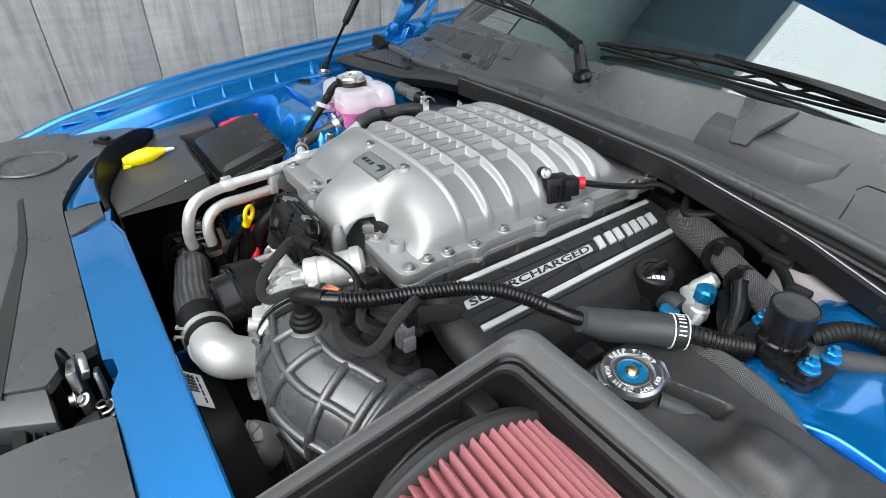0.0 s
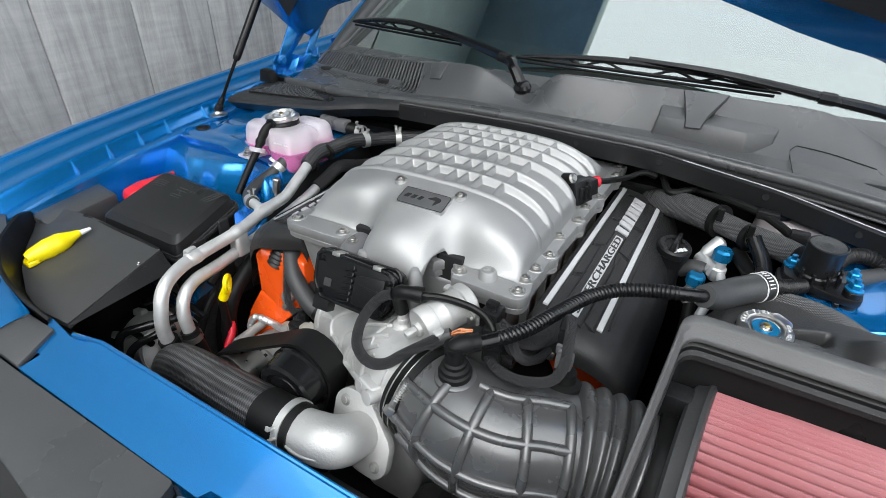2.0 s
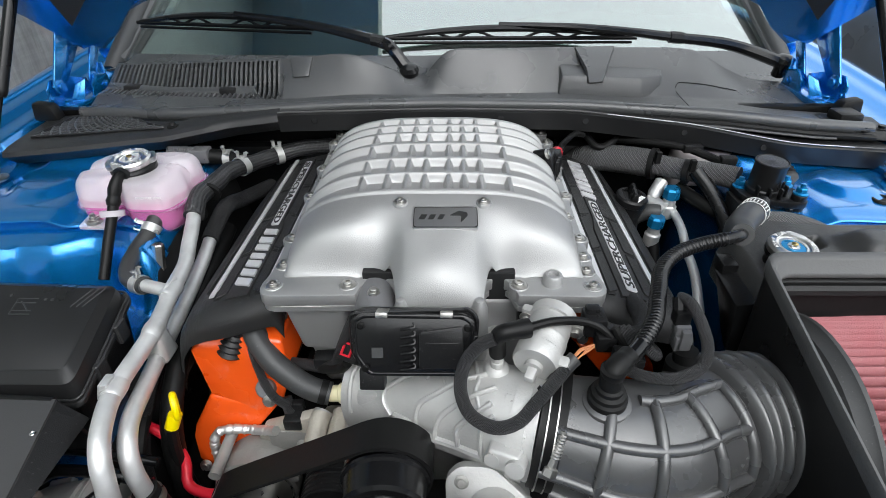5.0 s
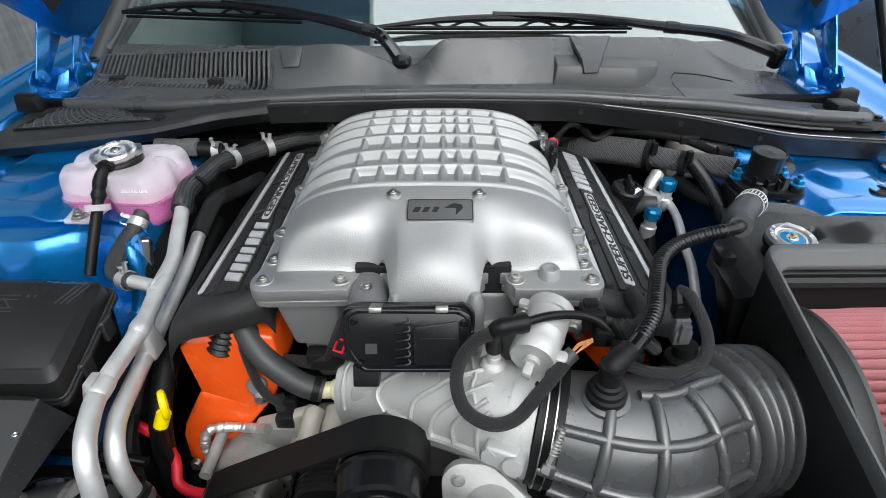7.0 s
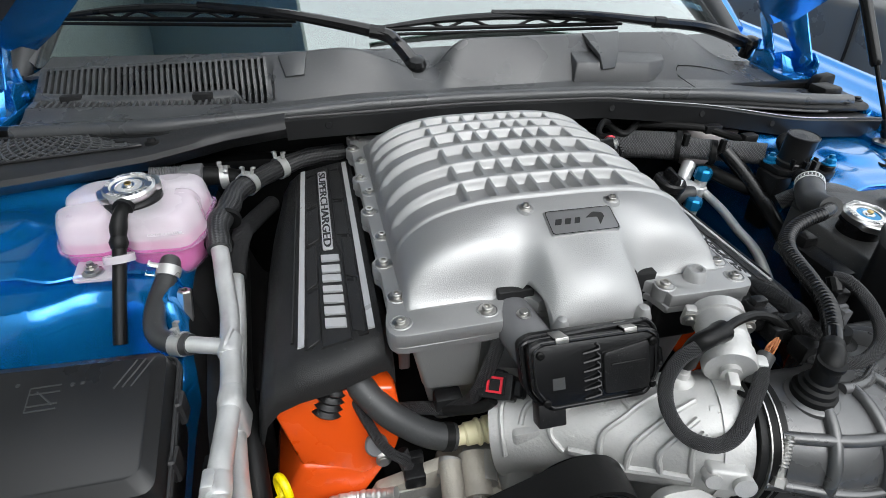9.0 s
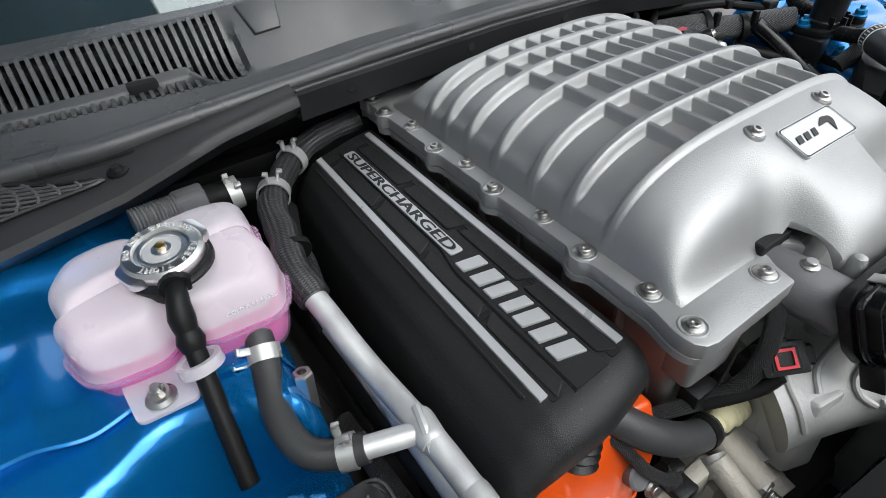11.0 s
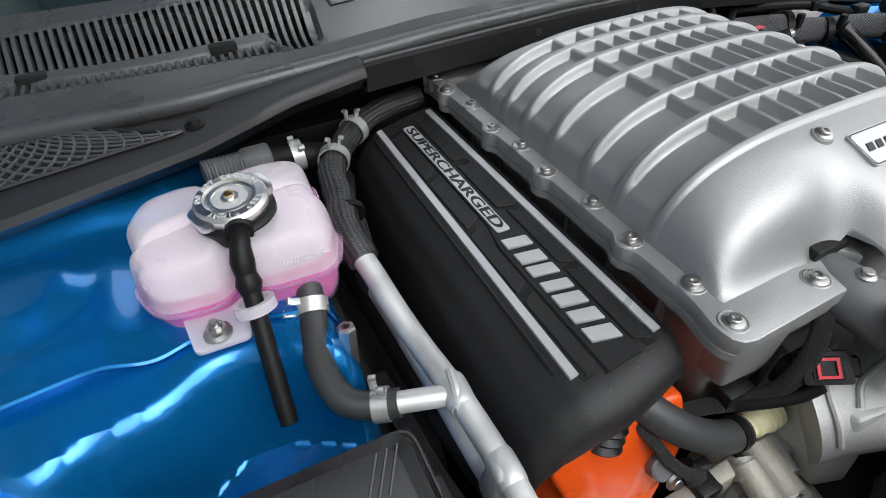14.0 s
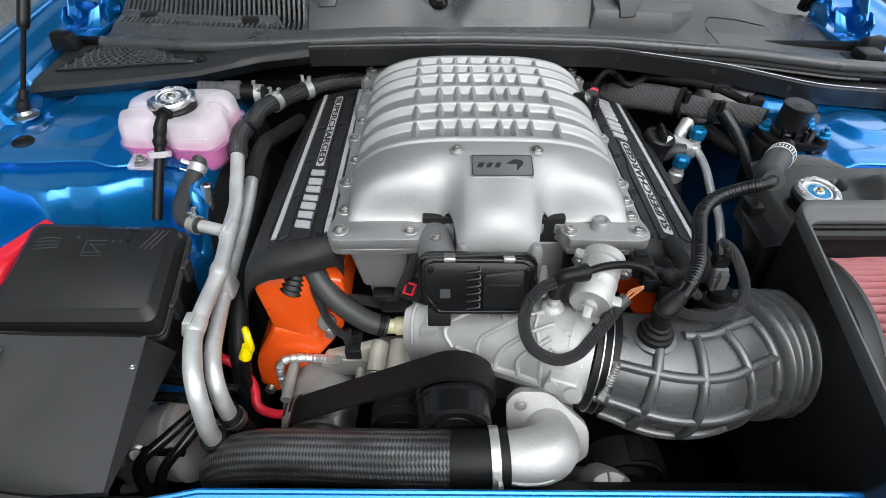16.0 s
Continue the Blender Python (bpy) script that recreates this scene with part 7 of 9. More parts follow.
part("back_wall", hull([(-0.655, -0.088, 0.76), (-0.362, -0.092, 0.76), (-0.362, -0.088, 0.76), (-0.655, -0.084, 0.76)], [(-0.655, -0.088, 0.836), (-0.376, -0.096, 0.846), (-0.376, -0.092, 0.846), (-0.655, -0.084, 0.836)], 0.001, 1), PLASTIC, fc)
part("taped_edge", tube([(-0.585, -0.090, 0.846), (-0.54, -0.092, 0.8475), (-0.48, -0.0935, 0.848), (-0.42, -0.094, 0.848), (-0.378, -0.096, 0.847)], 0.0042, 10), RUBBER, fc, "rolled back edge of the cover")
flap_pts = [(-0.375, -0.2575, 0.818), (-0.430, -0.2555, 0.822), (-0.480, -0.2455, 0.824), (-0.540, -0.2205, 0.828), (-0.600, -0.1845, 0.830), (-0.650, -0.1485, 0.831), (-0.688, -0.1220, 0.826)]
fl = thing("rubber_flap", (-0.55, -0.22, 0.83), "black rubber sealing flap curving round the front corner", "seal")
bm = bmesh.new()
rows = []
line = spline(flap_pts, 0.008)
for i, p in enumerate(line):
    h = lerp_line([(0, 0.014), (0.17, 0.032), (0.33, 0.043), (0.6, 0.043), (0.85, 0.032), (1, 0.018)], i / (len(line) - 1))
    d = (line[min(i + 1, len(line) - 1)] - line[max(i - 1, 0)]).normalized()
    n = Vector((d.y, -d.x, 0))
    rows.append([bm.verts.new(p + n * a + Vector((0, 0, b))) for a, b in ((-0.003, -0.012), (-0.005 - 0.24 * h, h - 0.002), (-0.002 - 0.24 * h, h), (0.001 - 0.24 * h, h - 0.002), (0.003, -0.012))])
for a, b in zip(rows, rows[1:]):
    for k in range(4):
        bm.faces.new((a[k], b[k], b[k + 1], a[k + 1]))
for r in (rows[0], rows[-1]):
    bm.faces.new(r)
bmesh.ops.recalc_face_normals(bm, faces=bm.faces)
part("flap", bm, RUBBER, fl)
wc = thing("washer_filler_cap", (-0.53, -0.16, 0.845), "bright yellow washer fluid cap lying on the black cover", "filler cap")
cap_l = [(-0.537, -0.208), (-0.534, -0.190), (-0.530, -0.172), (-0.526, -0.150), (-0.522, -0.132)]
part("cap", tube([(x, yy, fcz(x, yy) + 0.010) for x, yy in cap_l], lambda q, t: lerp_line([(0, 0.0095), (0.12, 0.0125), (0.40, 0.0160), (0.65, 0.0150), (0.85, 0.0085), (1, 0.0050)], t), 18, 0.003), YELLOW, wc)
part("lip", hull([(-0.549, -0.212, fcz(0, -0.212) + 0.001), (-0.526, -0.214, fcz(0, -0.214) + 0.001), (-0.522, -0.198, fcz(0, -0.198) + 0.001), (-0.548, -0.196, fcz(0, -0.196) + 0.001)], [(-0.548, -0.210, fcz(0, -0.21) + 0.008), (-0.527, -0.212, fcz(0, -0.212) + 0.008), (-0.523, -0.198, fcz(0, -0.198) + 0.010), (-0.546, -0.196, fcz(0, -0.196) + 0.010)], 0.002), YELLOW, wc)
part("tip", tube([(-0.5222, -0.134, fcz(0, -0.134) + 0.0095), (-0.5185, -0.1165, fcz(0, -0.1165) + 0.008)], lambda q, t: 0.0048 - 0.0022 * t, 12), WHITE, wc, "white tapered tip")

# ---- radiator cover and hood latch ----
rc = thing("radiator_cover", (-0.2, -0.5, 0.80), "matt black plastic radiator cover panel behind the grille", "cover panel")


def rcz(x, yy):
    return 0.8125 + 0.20 * min(0.0, yy + 0.385) + 0.037 * sstep(-0.35, -0.58, x) - 0.004 * sstep(0.0, 0.5, x)


def rc_piece(pts):
    return draped(rounded(pts, 0.006, 3), rcz, 0.03, 0.014)


part("panel", rc_piece([(-0.700, -0.158), (-0.642, -0.183), (-0.602, -0.218), (-0.562, -0.258), (-0.502, -0.298), (-0.448, -0.3235), (-0.415, -0.3270), (-0.335, -0.3268), (-0.042, -0.3265), (-0.034, -0.360), (0.002, -0.3826), (-0.060, -0.484), (-0.150, -0.63), (-0.170, -0.75), (-0.66, -0.75), (-0.76, -0.55), (-0.76, -0.30)]), COWL, rc)
part("panel", rc_piece([(0.090, -0.3265), (0.62, -0.3265), (0.66, -0.55), (0.58, -0.75), (0.000, -0.75), (0.0724, -0.4177)]), COWL, rc)
part("facet", hull([(0.003, -0.3835, 0.775), (0.049, -0.381, 0.770), (-0.027, -0.493, 0.750), (-0.120, -0.630, 0.725), (-0.149, -0.630, 0.735), (-0.059, -0.485, 0.765)], [(0.003, -0.3835, 0.8105), (0.049, -0.381, 0.798), (-0.027, -0.493, 0.7785), (-0.120, -0.630, 0.752), (-0.149, -0.630, 0.760), (-0.059, -0.485, 0.7905)], 0.002, 2), COWL, rc, "sloping flank of the panel beside the latch channel")
for x, yy in ((0.046, -0.386), (0.040, -0.396), (0.034, -0.406)):
    part("well_rib", block((x, yy - 0.0012, 0.72), (x + 0.012, yy + 0.0012, 0.784), 0.0005, 1), PLASTIC, rc)
part("crease", draped([(-0.482, -0.376), (-0.476, -0.384), (-0.345, -0.398), (-0.179, -0.4265), (-0.0435, -0.447), (-0.015, -0.426), (-0.160, -0.4065), (-0.333, -0.385)], lambda x, yy: rcz(x, yy) + 0.0012, 0.03, 0.004), INK, rc, "dark tapered strip let into the panel")
part("recess", lathe([(0.052, 0), (0.055, 0.002), (0.059, 0.0025), (0.061, 0.0)], 40, Matrix.Translation((-0.600, -0.352, rcz(-0.600, -0.352) + 0.0005)), caps=False), COWL, rc)
part("slot", moved(lathe([(0, 0.0006), (0.011, 0.0006), (0.012, 0.0)], 20), Matrix.Translation((-0.585, -0.287, rcz(-0.585, -0.287))) @ Matrix.Rotation(radians(-35), 4, "Z") @ Matrix.Diagonal((1.5, 0.55, 1, 1))), DARK, rc, "dark oval slot")
part("plug", moved(join(slab(rounded([(-0.022, -0.012), (0.016, -0.014), (0.022, 0.008), (-0.016, 0.014)], 0.005), 0.0, 0.007, 0.002), slab(rounded([(-0.010, -0.008), (0.010, -0.008), (0.010, 0.008), (-0.010, 0.008)], 0.004), 0.007, 0.012, 0.002)), Matrix.Translation((-0.640, -0.222, rcz(-0.640, -0.222))) @ Matrix.Rotation(radians(40), 4, "Z")), PLASTIC, rc, "black raised clip")
hl = thing("hood_latch", (0.0, -0.36, 0.75), "greased steel hood latch with a spring in a black well", "latch")
LS = Matrix.Translation((0, 0.012, -0.018))
for lo, hi in (((-0.048, -0.400, 0.70), (-0.042, -0.328, 0.806)), ((0.078, -0.428, 0.70), (0.084, -0.328, 0.802)), ((-0.048, -0.425, 0.70), (0.084, -0.412, 0.785)), ((-0.048, -0.425, 0.69), (0.084, -0.328, 0.70))):
    part("well_wall", block(lo, hi, 0.001, 1), PLASTIC, hl)
part("rib", moved(block((-0.020, -0.412, 0.70), (-0.016, -0.385, 0.815), 0.001, 1), LS), PLASTIC, hl)
part("pawl", moved(moved(slab(rounded([(-0.016, -0.010), (0.012, -0.012), (0.020, 0.004), (0.006, 0.016), (-0.012, 0.012)], 0.004), -0.004, 0.004, 0.001), aim((0.000, -0.356, 0.838), (0.1, -1, 0.2))), LS), STEEL, hl, "bare steel pawl")
part("bolt", moved(moved(bolt(0.008, 0.007, False), aim((0.012, -0.374, 0.805), (0, -1, 0.1))), LS), STEEL, hl)
part("latch_plate", moved(join(hull([(-0.020, -0.372, 0.72), (0.030, -0.372, 0.72), (0.030, -0.362, 0.72), (-0.020, -0.362, 0.72)], [(-0.030, -0.372, 0.835), (0.020, -0.372, 0.850), (0.020, -0.362, 0.850), (-0.030, -0.362, 0.835)], 0.002), hull([(-0.015, -0.350, 0.73), (0.030, -0.350, 0.73), (0.030, -0.344, 0.73), (-0.015, -0.344, 0.73)], [(-0.020, -0.350, 0.815), (0.010, -0.350, 0.830), (0.010, -0.344, 0.830), (-0.020, -0.344, 0.815)], 0.002)), LS), STEEL, hl, "bare steel latch plates")
part("lever", moved(tube([(-0.022, -0.378, 0.78), (-0.020, -0.376, 0.830), (-0.018, -0.372, 0.856), (-0.010, -0.368, 0.846)], 0.0045, 10), LS), BLACKMET, hl, "black release lever")
part("spring", moved(tube([(0.022 + 0.009 * math.cos(a * 0.7), -0.350 + 0.009 * math.sin(a * 0.7), 0.735 + a * 0.0011) for a in range(0, 55)], 0.0018, 6, 0.004, straight=True), LS), STEEL, hl, "coil spring")
part("striker_bolt", moved(bolt(0.006, 0.006, False), aim((0.034, -0.352, 0.800), (0.2, -0.6, 0.8))), STEEL, hl)
part("guide", hull([(0.045, -0.372, 0.72), (0.072, -0.372, 0.72), (0.072, -0.340, 0.72), (0.045, -0.340, 0.72)], [(0.048, -0.370, 0.786), (0.070, -0.370, 0.782), (0.070, -0.342, 0.790), (0.048, -0.342, 0.794)], 0.004), PLASTIC, hl, "black moulded guide beside the latch")

# ---- upper radiator hose, thermostat housing, belt drive ----
uh = thing("upper_radiator_hose", (-0.15, -0.21, 0.76), "thick radiator hose in a ridged black sleeve", "hose")
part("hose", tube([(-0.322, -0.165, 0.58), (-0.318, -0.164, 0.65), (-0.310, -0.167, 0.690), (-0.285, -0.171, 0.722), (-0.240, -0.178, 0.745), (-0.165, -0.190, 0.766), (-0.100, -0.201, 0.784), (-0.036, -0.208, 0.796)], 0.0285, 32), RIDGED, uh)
part("cuff", tube([(-0.044, -0.2075, 0.7950), (-0.022, -0.2085, 0.7965), (0.012, -0.2076, 0.7975)], 0.0296, 28), RUBBER, uh)
part("clamp", clamp_band((-0.0017, -0.2078, 0.7970), (1, 0.02, 0.03), 0.0300, 0.009, spin=150), SPRINGST, uh, "pale spring clamp")
th = thing("thermostat_housing", (0.06, -0.2, 0.78), "cast aluminium thermostat elbow bolted to the engine", "housing")
part("elbow", tube([(0.004, -0.2076, 0.7970), (0.026, -0.2080, 0.7990), (0.046, -0.2060, 0.8010), (0.058, -0.1970, 0.7985), (0.061, -0.1810, 0.7905), (0.061, -0.1620, 0.7800)], lambda q, t: 0.0250 + 0.0035 * math.sin(math.pi * min(1, t * 1.15)), 30, 0.004), RAWCAST, th)
fz = Vector((-0.10, -1.0, 0.50)).normalized()
fx = Vector((0.059, -0.030, -0.0465))
fx = (fx - fz * fx.dot(fz)).normalized()
fy = fz.cross(fx)
fm2 = Matrix(((fx.x, fy.x, fz.x, 0.060), (fx.y, fy.y, fz.y, -0.171), (fx.z, fy.z, fz.z, 0.7845), (0, 0, 0, 1)))
part("flange", moved(slab(rounded([(-0.054, -0.009), (-0.030, -0.032), (0.030, -0.032), (0.054, -0.009), (0.054, 0.009), (0.030, 0.032), (-0.030, 0.032), (-0.054, 0.009)], 0.010), -0.014, -0.003, 0.002), fm2), RAWCAST, th)
for q in (-0.041, 0.041):
    part("bolt", moved(bolt(0.0052, 0.004, False), fm2 @ Matrix.Translation((q, 0, -0.003))), GRIMECAST, th)
part("mould_line", tube([(0.006, -0.2330, 0.8010), (0.028, -0.2365, 0.8010), (0.052, -0.2330, 0.8030), (0.074, -0.2160, 0.8010)], 0.0016, 8), RAWCAST, th)
part("bracket", hull([(0.03, -0.13, 0.62), (0.12, -0.13, 0.62), (0.12, -0.09, 0.62), (0.03, -0.09, 0.62)], [(0.035, -0.135, 0.83), (0.095, -0.135, 0.80), (0.095, -0.09, 0.80), (0.035, -0.09, 0.83)], 0.01, 3), RAWCAST, th)

bd = thing("belt_drive", (-0.1, -0.13, 0.70), "black drive belt over pulleys at the front of the engine", "drive belt")


def pulley(p, r, w, mat, lbl):
    part("pulley", lathe([(0, -w / 2), (r * 0.4, -w / 2), (r * 0.55, -w / 2 + 0.006), (r * 0.92, -w / 2 + 0.004), (r, -w / 2), (r, w / 2), (0, w / 2)], 40, aim(p, (0.03, 1, 0))), mat, bd, lbl)


pulley((-0.041, -0.133, 0.808), 0.041, 0.038, GLOSSBLK, "glossy black idler pulley")
pulley((-0.197, -0.122, 0.712), 0.038, 0.038, STEEL, "bare steel pulley")
pulley((-0.098, -0.128, 0.742), 0.036, 0.036, PLASTIC, "black grooved pulley")
pulley((0.165, -0.165, 0.69), 0.042, 0.036, PLASTIC, "black grooved pulley")
pulley((0.00, -0.12, 0.50), 0.085, 0.036, PLASTIC, "black crank pulley")
for k in range(6):
    part("groove", lathe([(0.0362, -0.0011), (0.0378, -0.0006), (0.0378, 0.0006), (0.0362, 0.0011)], 36, aim((-0.098, -0.143 + 0.006 * k, 0.742), (0.03, 1, 0))), PLASTIC, bd)
part("pulley_bolt", lathe([(0, 0.012), (0.010, 0.012), (0.014, 0.008), (0.016, 0.0)], 24, aim((-0.197, -0.141, 0.712), (0.03, -1, 0.1))), CHROME, bd, "bright dished pulley bolt")
part("idler_cap", lathe([(0.030, 0), (0.0425, 0.0), (0.0425, 0.003), (0.0400, 0.005), (0.0385, 0.022), (0.0385, 0.027), (0.035, 0.030), (0.027, 0.030), (0.026, 0.027), (0.022, 0.0265), (0.021, 0.029), (0, 0.0295)], 48, aim((-0.0412, -0.1515, 0.8065), (0.03, -1, -0.05))), GLOSSBLK, bd, "glossy black pulley cap")


def belt(path, w, name_label):
    line = spline(path, 0.008)
    bm = bmesh.new()
    rows = []
    for i, p in enumerate(line):
        d = (line[min(i + 1, len(line) - 1)] - line[max(0, i - 1)]).normalized()
        n = d.cross(Vector((0, 1, 0))).normalized() * 0.002
        rows.append([bm.verts.new(p + q) for q in (n + Vector((0, -w / 2, 0)), n + Vector((0, w / 2, 0)), -n + Vector((0, w / 2, 0)), -n + Vector((0, -w / 2, 0)))])
    for a, b in zip(rows, rows[1:]):
        for k in range(4):
            bm.faces.new((a[k], a[(k + 1) % 4], b[(k + 1) % 4], b[k]))
    bmesh.ops.recalc_face_normals(bm, faces=bm.faces)
    part("belt", bm, RUBBER, bd, name_label)


belt([(-0.232, -0.122, 0.690), (-0.237, -0.122, 0.712), (-0.231, -0.122, 0.735), (-0.214, -0.122, 0.750), (-0.13, -0.128, 0.802), (-0.075, -0.133, 0.837), (-0.058, -0.134, 0.847), (-0.040, -0.134, 0.8515), (-0.018, -0.134, 0.845), (-0.001, -0.134, 0.826), (0.002, -0.134, 0.805), (-0.008, -0.134, 0.77), (-0.03, -0.13, 0.70)], 0.034, "matt black ribbed belt")
belt([(0.08, -0.15, 0.62), (0.12, -0.16, 0.66), (0.165, -0.165, 0.734), (0.20, -0.165, 0.715), (0.207, -0.165, 0.68), (0.16, -0.15, 0.60)], 0.030, "matt black ribbed belt")

tp = Vector((0.130, -0.203, 0.706))
part("tensioner", join(lathe([(0, 0.030), (0.012, 0.030), (0.014, 0.024), (0.026, 0.022), (0.029, 0.016), (0.029, -0.016), (0, -0.016)], 28, aim(tp, (0.05, -0.6, 0.8))), tube([tp + Vector((0, 0.02, -0.02)), tp + Vector((-0.03, 0.06, -0.09))], 0.016, 12)), GRIMECAST, bd, "grimy cast belt tensioner")
for k in range(8):
    a = 2 * math.pi * k / 8
    part("tensioner_rib", moved(block((0.012, -0.0015, 0.020), (0.027, 0.0015, 0.026), 0.0006, 1), aim(tp, (0.05, -0.6, 0.8)) @ Matrix.Rotation(a, 4, "Z")), GRIMECAST, bd)

alt = thing("alternator", (-0.20, -0.07, 0.66), "cast aluminium alternator with vent slots", "alternator")
part("body", lathe([(0, -0.045), (0.030, -0.045), (0.036, -0.050), (0.044, -0.046), (0.047, -0.036), (0.047, -0.012), (0.050, -0.010), (0.050, 0.012), (0.047, 0.014), (0.045, 0.045), (0, 0.045)], 36, aim((-0.215, -0.066, 0.668), (0, 1, 0))), GRIMECAST, alt)
for k in range(22):
    a = 2 * math.pi * k / 22
    part("vent_slot", moved(block((0.0462, -0.0026, -0.034), (0.0476, 0.0026, -0.014), 0.0004, 1), aim((-0.215, -0.066, 0.668), (0, 1, 0)) @ Matrix.Rotation(a, 4, "Z")), DARK, alt)
for k in range(3):
    a = 2 * math.pi * k / 3 + 0.5
    part("lug", tube([(-0.205 + 0.052 * math.cos(a), -0.092, 0.690 + 0.052 * math.sin(a)), (-0.205 + 0.052 * math.cos(a), -0.03, 0.690 + 0.052 * math.sin(a))], 0.007, 12), GRIMECAST, alt)
part("heat_sleeve", tube([(-0.2615, -0.056, 0.672), (-0.2655, -0.0514, 0.690), (-0.2680, -0.044, 0.714), (-0.2620, -0.039, 0.7265), (-0.2480, -0.036, 0.7285), (-0.2258, -0.034, 0.7260), (-0.204, -0.040, 0.7320), (-0.1872, -0.0470, 0.7405)], lambda s, t: 0.0057 + 0.0005 * math.sin(s * 230 + 2.5 * math.sin(s * 410)) + 0.0002 * math.sin(s * 1100 + 3 * math.sin(s * 330)), 16, 0.0012), FOIL, alt, "crinkled silver heat sleeve")
ac = thing("ac_compressor", (-0.42, -0.13, 0.64), "cast aluminium compressor body low in the bay", "compressor")
acm = aim((-0.400, -0.128, 0.680), (0.96, 0.05, 0.22))
part("body", lathe([(0, -0.060), (0.030, -0.060), (0.036, -0.052), (0.040, -0.040), (0.046, -0.034), (0.046, 0.018), (0.050, 0.020), (0.050, 0.025), (0.047, 0.027), (0.047, 0.031), (0.051, 0.033), (0.051, 0.040), (0.044, 0.046), (0.030, 0.050), (0, 0.050)], 44, acm), RAWCAST, ac)
for k in range(6):
    part("lug", moved(block((0.042, -0.006, -0.050), (0.054, 0.006, -0.020), 0.003), acm @ Matrix.Rotation(radians(60 * k + 20), 4, "Z")), RAWCAST, ac)
part("flange_edge", lathe([(0.0505, 0.0335), (0.0525, 0.0345), (0.0525, 0.0385), (0.0505, 0.0395)], 44, acm, caps=False), RAWCAST, ac, "bright machined edge")
part("bolt", moved(bolt(0.0075, 0.008, False), aim((-0.406, -0.164, 0.722), (0.4, -0.6, 0.7))), STEEL, ac)
part("cross_stud", tube([(-0.404, -0.160, 0.720), (-0.350, -0.164, 0.724)], 0.0052, 10), GLOSSBLK, ac)
part("line", tube([(-0.420, -0.088, 0.756), (-0.3989, -0.0895, 0.760), (-0.358, -0.0943, 0.760), (-0.300, -0.098, 0.752)], 0.0058, 12), GLOSSBLK, ac, "thin black refrigerant line")
part("line", tube([(-0.425, -0.118, 0.745), (-0.4018, -0.1119, 0.755), (-0.353, -0.1135, 0.755), (-0.300, -0.118, 0.745)], 0.0065, 12), GLOSSBLK, ac, "thin black refrigerant line")
part("suction_hose", tube([(-0.336, -0.120, 0.752), (-0.343, -0.134, 0.752), (-0.362, -0.160, 0.750), (-0.384, -0.184, 0.742), (-0.385, -0.197, 0.718), (-0.374, -0.206, 0.68), (-0.36, -0.215, 0.62)], 0.0066, 12), GLOSSBLK, ac, "thin black hose")
part("suction_hose", tube([(-0.330, -0.132, 0.745), (-0.346, -0.160, 0.738), (-0.366, -0.184, 0.722), (-0.372, -0.198, 0.69), (-0.365, -0.21, 0.63)], 0.0062, 12), GLOSSBLK, ac, "thin black hose")
part("plug", block((-0.424, -0.158, 0.700), (-0.408, -0.140, 0.716), 0.003), PLASTIC, ac)
lo_ = thing("side_wiring", (-0.31, 0.05, 0.74), "black hoses and taped looms beside the valve cover", "wiring")
part("hose", tube([(-0.352, 0.30, 0.81), (-0.345, 0.20, 0.80), (-0.338, 0.10, 0.790), (-0.325, 0.02, 0.775), (-0.318, -0.04, 0.73), (-0.318, -0.06, 0.64)], 0.013, 14), RUBBER, lo_)
part("loom", tube([(-0.372, 0.16, 0.79), (-0.362, 0.06, 0.775), (-0.350, -0.02, 0.76), (-0.352, -0.06, 0.70), (-0.35, -0.08, 0.60)], 0.009, 12), BRAID, lo_)
part("loom", tube([(-0.355, 0.02, 0.76), (-0.345, -0.05, 0.742), (-0.34, -0.09, 0.70), (-0.345, -0.11, 0.64)], 0.007, 10), RUBBER, lo_)
part("plug", join(block((-0.365, -0.025, 0.765), (-0.342, 0.004, 0.785), 0.003), tube([(-0.353, -0.024, 0.775), (-0.350, -0.045, 0.765)], 0.008, 10)), PLASTIC, lo_)

dp = thing("oil_dipstick", (-0.292, -0.06, 0.75), "yellow looped dipstick handle beside the pipes", "dipstick")
part("handle", join(tube([(-0.288 - 0.0053 * math.cos(a), -0.0565 + 0.0090 * math.cos(a) + 0.002 * math.sin(a), 0.794 + 0.0135 * math.sin(a)) for a in [2 * math.pi * k / 24 for k in range(25)]], 0.0040, 10, straight=True), tube([(-0.2895, -0.0590, 0.784), (-0.296, -0.064, 0.768)], 0.0078, 12)), YELLOW, dp)
part("tube", tube([(-0.296, -0.066, 0.770), (-0.310, -0.057, 0.70), (-0.315, -0.045, 0.60)], 0.0068, 10), RUBBER, dp)
rcab = thing("battery_cable", (-0.30, -0.04, 0.70), "red insulated battery cable beside the valve cover", "cable")
part("cable", tube([(-0.365, -0.03, 0.735), (-0.325, -0.045, 0.728), (-0.305, -0.055, 0.695), (-0.298, -0.075, 0.675), (-0.27, -0.085, 0.672), (-0.24, -0.085, 0.68)], 0.0062, 12), RED, rcab)

# crankcase hose with a cream connector
ch = thing("crankcase_hose", (-0.19, 0.0, 0.80), "dark grey rubber breather hose ending in a cream connector", "hose")
part("hose", tube([(-0.222, 0.040, 0.842), (-0.2144, 0.0184, 0.837), (-0.1905, -0.006, 0.8165), (-0.1632, -0.017, 0.7955), (-0.142, -0.021, 0.783), (-0.1223, -0.0219, 0.777)], 0.0138, 20), HOSE, ch)
